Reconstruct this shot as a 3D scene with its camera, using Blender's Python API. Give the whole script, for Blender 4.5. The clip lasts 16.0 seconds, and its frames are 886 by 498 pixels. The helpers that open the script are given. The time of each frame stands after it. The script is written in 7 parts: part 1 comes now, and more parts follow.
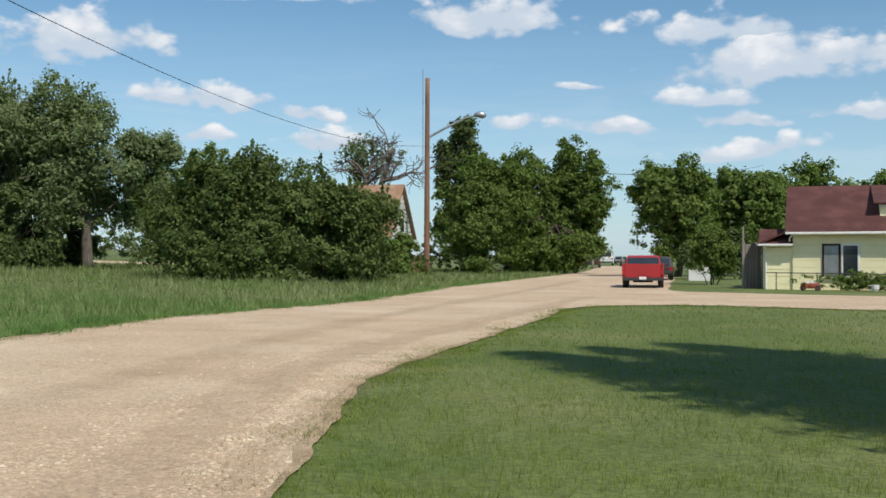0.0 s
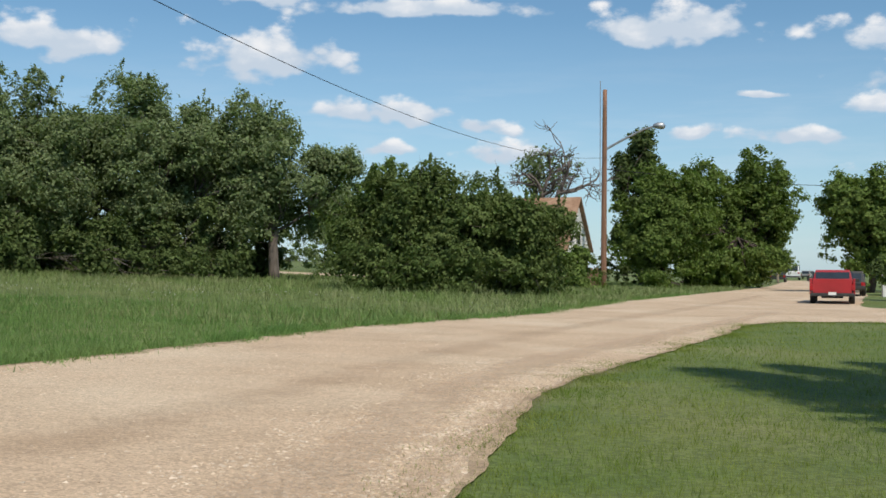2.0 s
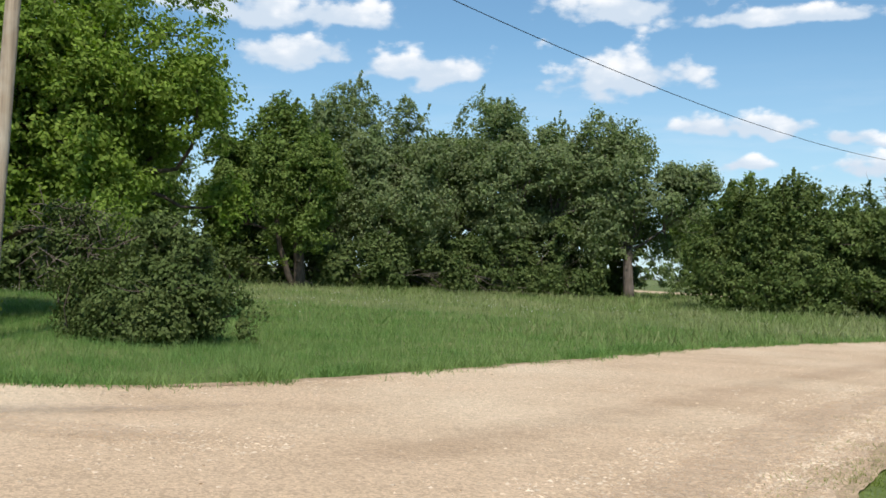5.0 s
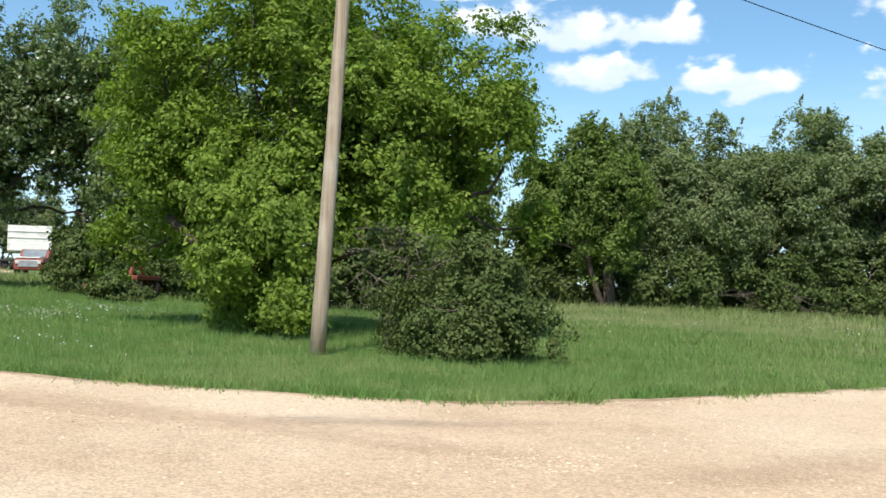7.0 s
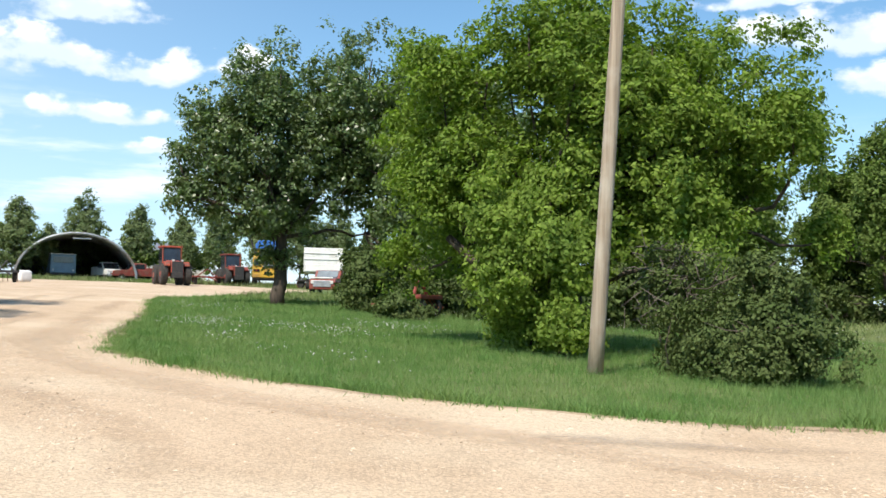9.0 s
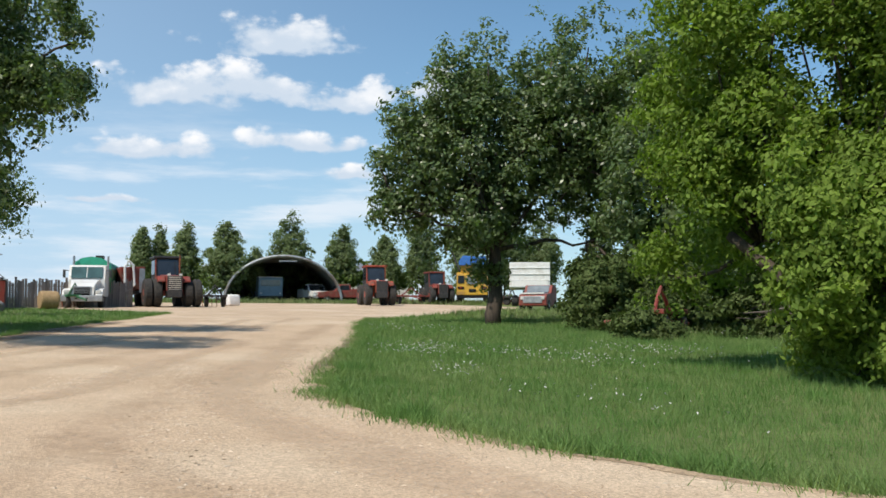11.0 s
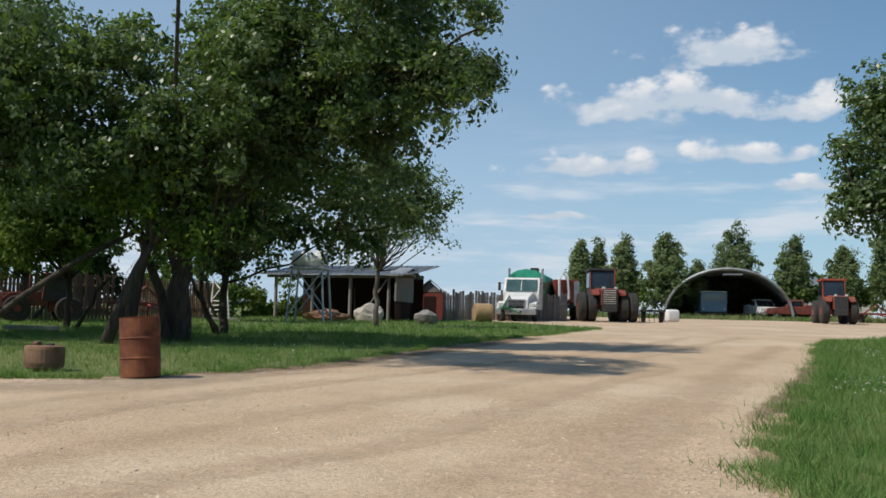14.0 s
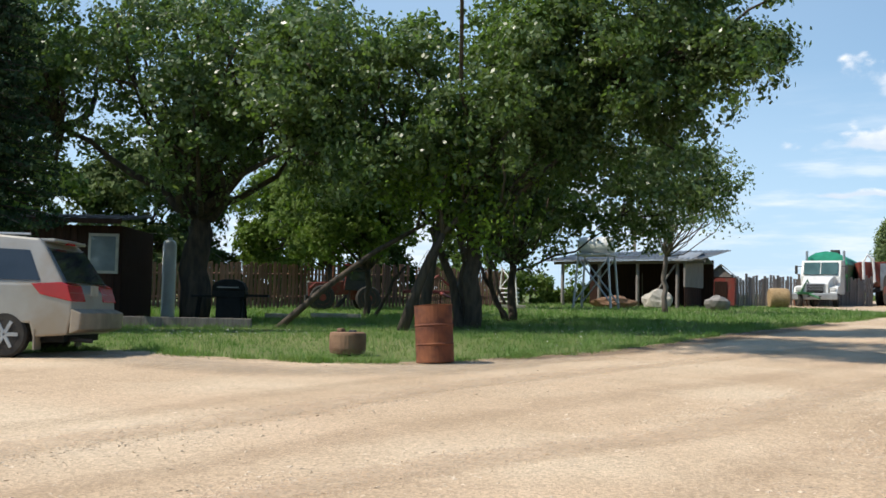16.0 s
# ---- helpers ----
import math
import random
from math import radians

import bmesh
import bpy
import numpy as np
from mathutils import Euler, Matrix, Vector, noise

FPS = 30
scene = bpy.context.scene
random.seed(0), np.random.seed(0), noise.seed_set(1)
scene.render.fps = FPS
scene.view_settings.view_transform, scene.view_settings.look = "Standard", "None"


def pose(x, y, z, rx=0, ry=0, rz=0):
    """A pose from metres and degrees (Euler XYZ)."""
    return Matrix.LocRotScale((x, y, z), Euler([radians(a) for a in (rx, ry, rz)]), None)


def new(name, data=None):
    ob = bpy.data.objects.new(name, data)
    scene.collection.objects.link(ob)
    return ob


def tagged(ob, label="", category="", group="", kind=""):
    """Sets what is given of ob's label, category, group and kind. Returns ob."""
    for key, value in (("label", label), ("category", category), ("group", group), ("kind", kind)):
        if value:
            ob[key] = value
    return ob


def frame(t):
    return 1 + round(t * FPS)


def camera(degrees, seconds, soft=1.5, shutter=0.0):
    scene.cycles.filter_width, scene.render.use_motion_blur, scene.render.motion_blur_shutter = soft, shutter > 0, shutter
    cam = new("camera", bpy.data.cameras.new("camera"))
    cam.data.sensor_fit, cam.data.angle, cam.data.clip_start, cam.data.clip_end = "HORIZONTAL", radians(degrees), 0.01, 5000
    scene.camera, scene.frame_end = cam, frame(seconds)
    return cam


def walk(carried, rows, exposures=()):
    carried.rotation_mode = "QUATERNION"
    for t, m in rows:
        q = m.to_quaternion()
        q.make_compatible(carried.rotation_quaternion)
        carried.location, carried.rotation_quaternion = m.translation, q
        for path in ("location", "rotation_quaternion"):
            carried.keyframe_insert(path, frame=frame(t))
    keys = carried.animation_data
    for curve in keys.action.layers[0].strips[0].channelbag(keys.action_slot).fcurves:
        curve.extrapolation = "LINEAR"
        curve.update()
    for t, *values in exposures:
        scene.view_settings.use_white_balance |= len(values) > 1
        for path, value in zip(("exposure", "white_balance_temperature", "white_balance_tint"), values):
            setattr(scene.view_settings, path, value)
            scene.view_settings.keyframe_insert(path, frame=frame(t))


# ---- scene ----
cam = camera(45.0, 16.0, soft=1.6)
ROWS = [
    (0.0, 0.000, 0.000, 1.250, 0.00, 0.45, 0.00),
    (0.5, 0.000, 0.000, 1.250, 1.72, 0.94, -0.04),
    (1.0, 0.000, 0.000, 1.250, 4.09, 1.17, -0.07),
    (1.5, 0.000, 0.000, 1.250, 6.64, 1.19, -0.51),
    (2.0, 0.000, 0.000, 1.250, 9.41, 1.10, -0.36),
    (2.5, 0.000, 0.000, 1.250, 11.38, 1.46, -0.49),
    (3.0, 0.000, 0.000, 1.250, 13.83, 1.58, -0.90),
    (5.5, 0.000, 0.000, 1.250, 32.52, 2.20, -0.96),
    (6.0, 0.000, 0.000, 1.250, 36.88, 2.53, -1.09),
    (6.5, 0.000, 0.000, 1.250, 40.98, 2.48, -1.08),
    (7.0, 0.000, 0.000, 1.250, 44.69, 2.65, -1.09),
    (7.5, 0.000, 0.000, 1.250, 48.22, 3.15, -1.02),
    (8.0, 0.000, 0.000, 1.250, 52.14, 3.38, -1.29),
    (8.5, 0.000, 0.000, 1.250, 56.12, 3.39, -1.20),
    (9.0, 0.000, 0.000, 1.250, 59.44, 3.36, -1.32),
    (11.5, -5.986, 1.493, 1.388, 72.96, 4.00, -0.03),
    (12.0, -7.019, 1.750, 1.417, 76.42, 3.72, -0.38),
    (12.5, -7.993, 1.993, 1.445, 80.52, 3.72, -0.39),
    (13.0, -8.693, 2.167, 1.466, 84.48, 3.99, -0.90),
    (13.5, -9.069, 2.261, 1.477, 88.95, 4.40, -1.04),
    (14.0, -9.315, 2.322, 1.484, 93.50, 4.60, -1.36),
    (14.5, -9.315, 2.322, 1.484, 97.20, 4.58, -1.10),
    (15.0, -9.292, 2.317, 1.484, 100.30, 4.28, -1.09),
    (15.5, -9.315, 2.322, 1.484, 104.33, 3.85, -0.81),
    (16.0, -9.315, 2.322, 1.484, 108.78, 3.55, -1.18),
]
EXPOSURES = [(0.0, -0.06), (2.0, -0.08), (3.0, -0.02), (5.5, 0.24), (6.5, 0.45), (8.0, 0.6), (9.2, 0.55), (11.5, -0.03), (12.5, -0.17), (14.0, -0.18), (15.0, 0.06), (16.0, 0.3)]
walk(cam, [(t, pose(x, y, z, 90 + pitch, roll, yaw)) for t, x, y, z, yaw, pitch, roll in ROWS], EXPOSURES)

# ---- world, sun ----
SUN_AZ, SUN_EL = radians(212), radians(52)
SKY, SUN = 0.108, 4.3
CLOUDS = [  # azimuth, elevation, half width, half height in degrees
    (10.6, 13.6, 6.4, 0.8), (-2.6, 12.7, 4.0, 1.3), (18.9, 10.9, 4.3, 1.5), (12.8, 8.1, 3.3, 0.75), (7.0, 7.4, 1.7, 0.5), (6.2, 6.2, 2.2, 0.7),
    (-14.8, 11.6, 4.4, 1.1), (-17.2, 9.9, 5.6, 1.8), (-13.4, 8.2, 2.6, 0.7), (-20.6, 10.0, 2.6, 1.1), (-14.6, 7.0, 2.6, 0.5), (-3.9, 7.1, 1.6, 0.45),
    (-9.1, 6.8, 2.7, 0.5), (-15.8, 5.4, 3.6, 0.7), (-7.0, 8.9, 1.1, 0.25), (12.6, 6.3, 1.4, 0.45), (-21.8, 7.0, 2.4, 0.5),
    (39.6, 13.9, 5.6, 1.5), (35.8, 12.0, 4.6, 1.0), (29.4, 11.2, 3.6, 1.1), (41.6, 16.0, 3.4, 0.6), (18.6, 14.4, 4.2, 1.1), (34.4, 14.0, 3.0, 1.2),
    (81.6, 12.3, 5.4, 1.4), (79.0, 14.9, 3.6, 1.4), (75.4, 11.9, 2.6, 0.8), (86.2, 8.9, 4.0, 0.8), (76.8, 9.6, 3.8, 0.8), (74.0, 7.9, 2.0, 0.5),
    (88.0, 6.2, 2.2, 0.3), (96.0, 10.4, 2.6, 0.6), (100.4, 6.8, 2.4, 0.4), (70.0, 12.4, 2.0, 0.9)]


def build_world():
    w = bpy.data.worlds.new("world")
    scene.world = w
    w.use_nodes = True
    nt = w.node_tree
    nt.nodes.clear()
    N, L = nt.nodes.new, nt.links.new

    def m(op, a, b=None, c=None):
        n = N("ShaderNodeMath")
        n.operation = op
        for i, v in enumerate((a, b, c)):
            if v is None:
                continue
            if isinstance(v, (int, float)):
                n.inputs[i].default_value = v
            else:
                L(v, n.inputs[i])
        return n.outputs[0]

    def ranged(v, a, b, c=0.0, d=1.0, smooth=True):
        n = N("ShaderNodeMapRange")
        n.interpolation_type = "SMOOTHSTEP" if smooth else "LINEAR"
        L(v, n.inputs[0])
        for i, k in enumerate((a, b, c, d)):
            n.inputs[i + 1].default_value = k
        return n.outputs[0]

    def blend(f, a, b, mode="MIX"):
        n = N("ShaderNodeMix")
        n.data_type, n.blend_type = "RGBA", mode
        for i, v in ((0, f), (6, a), (7, b)):
            if isinstance(v, (int, float, tuple)):
                n.inputs[i].default_value = v
            else:
                L(v, n.inputs[i])
        return n.outputs[2]

    sky = N("ShaderNodeTexSky")
    sky.sky_type, sky.sun_disc = "NISHITA", False
    sky.sun_elevation, sky.sun_rotation = SUN_EL, -SUN_AZ
    sky.air_density, sky.dust_density, sky.ozone_density = 1.0, 0.3, 2.6
    tc = N("ShaderNodeTexCoord")

    def cloud_noise(scale, detail, squash, rough=0.6):
        mp = N("ShaderNodeMapping")
        mp.inputs["Scale"].default_value = (1, 1, squash)
        L(tc.outputs["Generated"], mp.inputs[0])
        n = N("ShaderNodeTexNoise")
        n.inputs["Scale"].default_value, n.inputs["Detail"].default_value, n.inputs["Roughness"].default_value = scale, detail, rough
        L(mp.outputs[0], n.inputs["Vector"])
        return n

    sep = N("ShaderNodeSeparateXYZ")
    L(tc.outputs["Generated"], sep.inputs[0])
    az = m("MULTIPLY", m("ARCTAN2", m("MULTIPLY", sep.outputs[0], -1.0), sep.outputs[1]), 57.2958)
    el = m("MULTIPLY", m("ARCSINE", sep.outputs[2]), 57.2958)
    # the outlines are bent by a broad noise, then puffed by rounded cells
    bend = cloud_noise(11.0, 3.0, 1.6)
    bsep = N("ShaderNodeSeparateColor")
    L(bend.outputs["Color"], bsep.inputs[0])
    azb = m("ADD", az, m("MULTIPLY", m("SUBTRACT", bsep.outputs[0], 0.5), 5.0))
    elb = m("ADD", el, m("MULTIPLY", m("SUBTRACT", bsep.outputs[1], 0.5), 2.2))
    best, high = None, None
    for a, e, rx, ry in CLOUDS:
        u = m("MULTIPLY", m("SUBTRACT", azb, a), 0.86 / rx)
        dv = m("SUBTRACT", elb, e)
        v = m("MULTIPLY", m("ADD", dv, m("MULTIPLY", m("MINIMUM", dv, 0.0), 0.8)), 0.82 / ry)
        d = m("SUBTRACT", 1.0, m("SQRT", m("ADD", m("MULTIPLY", u, u), m("MULTIPLY", v, v))))
        if best is None:
            best, high = d, v
        else:
            win = m("GREATER_THAN", d, best)
            high = m("ADD", high, m("MULTIPLY", win, m("SUBTRACT", v, high)))
            best = m("MAXIMUM", best, d)
    cells = N("ShaderNodeTexVoronoi")
    cells.feature = "SMOOTH_F1"
    cells.inputs["Scale"].default_value, cells.inputs["Detail"].default_value, cells.inputs["Roughness"].default_value = 22.0, 2.5, 0.5
    cells.inputs["Smoothness"].default_value = 0.35
    mpc = N("ShaderNodeMapping")
    mpc.inputs["Scale"].default_value = (1, 1, 1.5)
    L(tc.outputs["Generated"], mpc.inputs[0])
    L(mpc.outputs[0], cells.inputs["Vector"])
    puff = m("SUBTRACT", 0.42, cells.outputs["Distance"])
    fine = m("SUBTRACT", cloud_noise(46.0, 7.0, 1.8, 0.62).outputs[0], 0.5)
    body = m("ADD", m("ADD", best, 0.42), m("ADD", m("MULTIPLY", puff, 0.95), m("MULTIPLY", fine, 1.1)))
    dens = m("MULTIPLY", ranged(body, -0.04, 0.5), 0.97)
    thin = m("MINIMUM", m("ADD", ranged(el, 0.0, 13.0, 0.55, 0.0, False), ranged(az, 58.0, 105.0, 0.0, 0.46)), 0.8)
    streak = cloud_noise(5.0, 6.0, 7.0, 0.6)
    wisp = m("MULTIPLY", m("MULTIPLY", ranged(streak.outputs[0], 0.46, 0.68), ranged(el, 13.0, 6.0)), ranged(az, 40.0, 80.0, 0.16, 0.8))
    strength = N("ShaderNodeVectorMath")
    strength.operation = "SCALE"
    L(sky.outputs[0], strength.inputs[0])
    strength.inputs[3].default_value = SKY
    base = blend(1.0, strength.outputs[0], (0.82, 1.02, 1.05, 1), "MULTIPLY")
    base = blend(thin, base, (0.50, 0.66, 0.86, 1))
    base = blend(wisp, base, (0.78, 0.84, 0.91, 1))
    lit = ranged(m("ADD", m("ADD", high, m("MULTIPLY", puff, 1.6)), m("MULTIPLY", fine, 1.8)), -0.95, 0.8)
    white = blend(lit, (0.60, 0.69, 0.80, 1), (0.96, 0.96, 0.97, 1))
    bg = N("ShaderNodeBackground")
    L(blend(dens, base, white), bg.inputs[0])
    out = N("ShaderNodeOutputWorld")
    L(bg.outputs[0], out.inputs[0])


build_world()
sun = new("sun", bpy.data.lights.new("sun", "SUN"))
sun.data.energy, sun.data.angle, sun.data.color = SUN, radians(0.55), (1.0, 0.93, 0.82)
to_sun = Vector((-math.sin(SUN_AZ) * math.cos(SUN_EL), math.cos(SUN_AZ) * math.cos(SUN_EL), math.sin(SUN_EL)))
sun.rotation_euler = to_sun.to_track_quat("Z", "Y").to_euler()


# ---- materials ----
def mat(name, c1, c2=None, scale=8.0, rough=0.8, metal=0.0, bump=0.0, detail=6.0, c3=None, scale3=1.2, island=0.0, obj=0.0, stretch=(1, 1, 1), bscale=None, gloss=0.5, lo=0.35, hi=0.65, grain=0.0, gscale=60.0):
    m = bpy.data.materials.new(name)
    m.use_nodes = True
    nt = m.node_tree
    N, L = nt.nodes.new, nt.links.new
    p = nt.nodes["Principled BSDF"]
    p.inputs["Roughness"].default_value, p.inputs["Metallic"].default_value = rough, metal
    p.inputs["Specular IOR Level"].default_value = gloss
    c2 = c2 or tuple(v * 0.75 for v in c1)
    tc = N("ShaderNodeTexCoord")
    mp = N("ShaderNodeMapping")
    mp.inputs["Scale"].default_value = stretch
    L(tc.outputs["Object"], mp.inputs[0])
    n1 = N("ShaderNodeTexNoise")
    n1.inputs["Scale"].default_value, n1.inputs["Detail"].default_value = scale, detail
    L(mp.outputs[0], n1.inputs["Vector"])
    mr = N("ShaderNodeMapRange")
    L(n1.outputs[0], mr.inputs[0])
    mr.inputs[1].default_value, mr.inputs[2].default_value = lo, hi
    mx = N("ShaderNodeMix")
    mx.data_type = "RGBA"
    L(mr.outputs[0], mx.inputs[0])
    mx.inputs[6].default_value, mx.inputs[7].default_value = (*c1, 1), (*c2, 1)
    col = mx.outputs[2]
    if c3:
        n3 = N("ShaderNodeTexNoise")
        n3.inputs["Scale"].default_value, n3.inputs["Detail"].default_value = scale3, 5.0
        L(tc.outputs["Object"], n3.inputs["Vector"])
        mr3 = N("ShaderNodeMapRange")
        L(n3.outputs[0], mr3.inputs[0])
        mr3.inputs[1].default_value, mr3.inputs[2].default_value = 0.48, 0.66
        m3 = N("ShaderNodeMix")
        m3.data_type = "RGBA"
        L(mr3.outputs[0], m3.inputs[0])
        L(col, m3.inputs[6])
        m3.inputs[7].default_value = (*c3, 1)
        col = m3.outputs[2]
    if grain:
        g1 = N("ShaderNodeTexVoronoi")
        g1.inputs["Scale"].default_value = gscale
        L(tc.outputs["Object"], g1.inputs["Vector"])
        g2 = N("ShaderNodeTexNoise")
        g2.inputs["Scale"].default_value, g2.inputs["Detail"].default_value = gscale * 0.17, 8.0
        g2.inputs["Roughness"].default_value = 0.75
        L(tc.outputs["Object"], g2.inputs["Vector"])
        sepc = N("ShaderNodeSeparateColor")
        L(g1.outputs["Color"], sepc.inputs[0])
        ga = N("ShaderNodeMath")
        ga.operation = "ADD"
        L(sepc.outputs[0], ga.inputs[0])
        L(g2.outputs[0], ga.inputs[1])
        gr = N("ShaderNodeMapRange")
        L(ga.outputs[0], gr.inputs[0])
        gr.inputs[1].default_value, gr.inputs[2].default_value, gr.inputs[3].default_value, gr.inputs[4].default_value = 0.4, 1.6, 1 - grain, 1 + grain
        gs = N("ShaderNodeVectorMath")
        gs.operation = "SCALE"
        L(col, gs.inputs[0])
        L(gr.outputs[0], gs.inputs[3])
        col = gs.outputs[0]
    if island or obj:
        src = N("ShaderNodeNewGeometry").outputs["Random Per Island"] if island else N("ShaderNodeObjectInfo").outputs["Random"]
        amt = island or obj
        r = N("ShaderNodeMapRange")
        L(src, r.inputs[0])
        r.inputs[3].default_value, r.inputs[4].default_value = 1 - amt, 1 + amt
        sc = N("ShaderNodeVectorMath")
        sc.operation = "SCALE"
        L(col, sc.inputs[0])
        L(r.outputs[0], sc.inputs[3])
        col = sc.outputs[0]
    L(col, p.inputs["Base Color"])
    if bump:
        n2 = N("ShaderNodeTexNoise")
        n2.inputs["Scale"].default_value, n2.inputs["Detail"].default_value = bscale or scale * 3, 6.0
        L(mp.outputs[0], n2.inputs["Vector"])
        bp = N("ShaderNodeBump")
        bp.inputs["Strength"].default_value, bp.inputs["Distance"].default_value = min(1, bump), 0.02
        L(n2.outputs[0], bp.inputs["Height"])
        L(bp.outputs[0], p.inputs["Normal"])
    return m


def leaf_mat(name, c1, c2, trans=0.3, var=0.24, rough=0.6, scale=1.3, gloss=0.08):
    m = mat(name, c1, c2, scale=scale, rough=rough, island=var, gloss=gloss)
    nt = m.node_tree
    p = nt.nodes["Principled BSDF"]
    src = p.inputs["Base Color"].links[0].from_socket
    tr = nt.nodes.new("ShaderNodeBsdfTranslucent")
    boost = nt.nodes.new("ShaderNodeMix")
    boost.data_type, boost.blend_type = "RGBA", "MULTIPLY"
    boost.inputs[0].default_value = 1.0
    nt.links.new(src, boost.inputs[6])
    boost.inputs[7].default_value = (1.35, 1.6, 0.6, 1)
    nt.links.new(boost.outputs[2], tr.inputs[0])
    mx = nt.nodes.new("ShaderNodeMixShader")
    mx.inputs[0].default_value = trans
    nt.links.new(p.outputs[0], mx.inputs[1])
    nt.links.new(tr.outputs[0], mx.inputs[2])
    nt.links.new(mx.outputs[0], nt.nodes["Material Output"].inputs[0])
    return m


def glass_mat(name, tint=(0.02, 0.025, 0.03)):
    return mat(name, tint, tuple(v * 1.4 for v in tint), scale=2, rough=0.05, gloss=0.8)


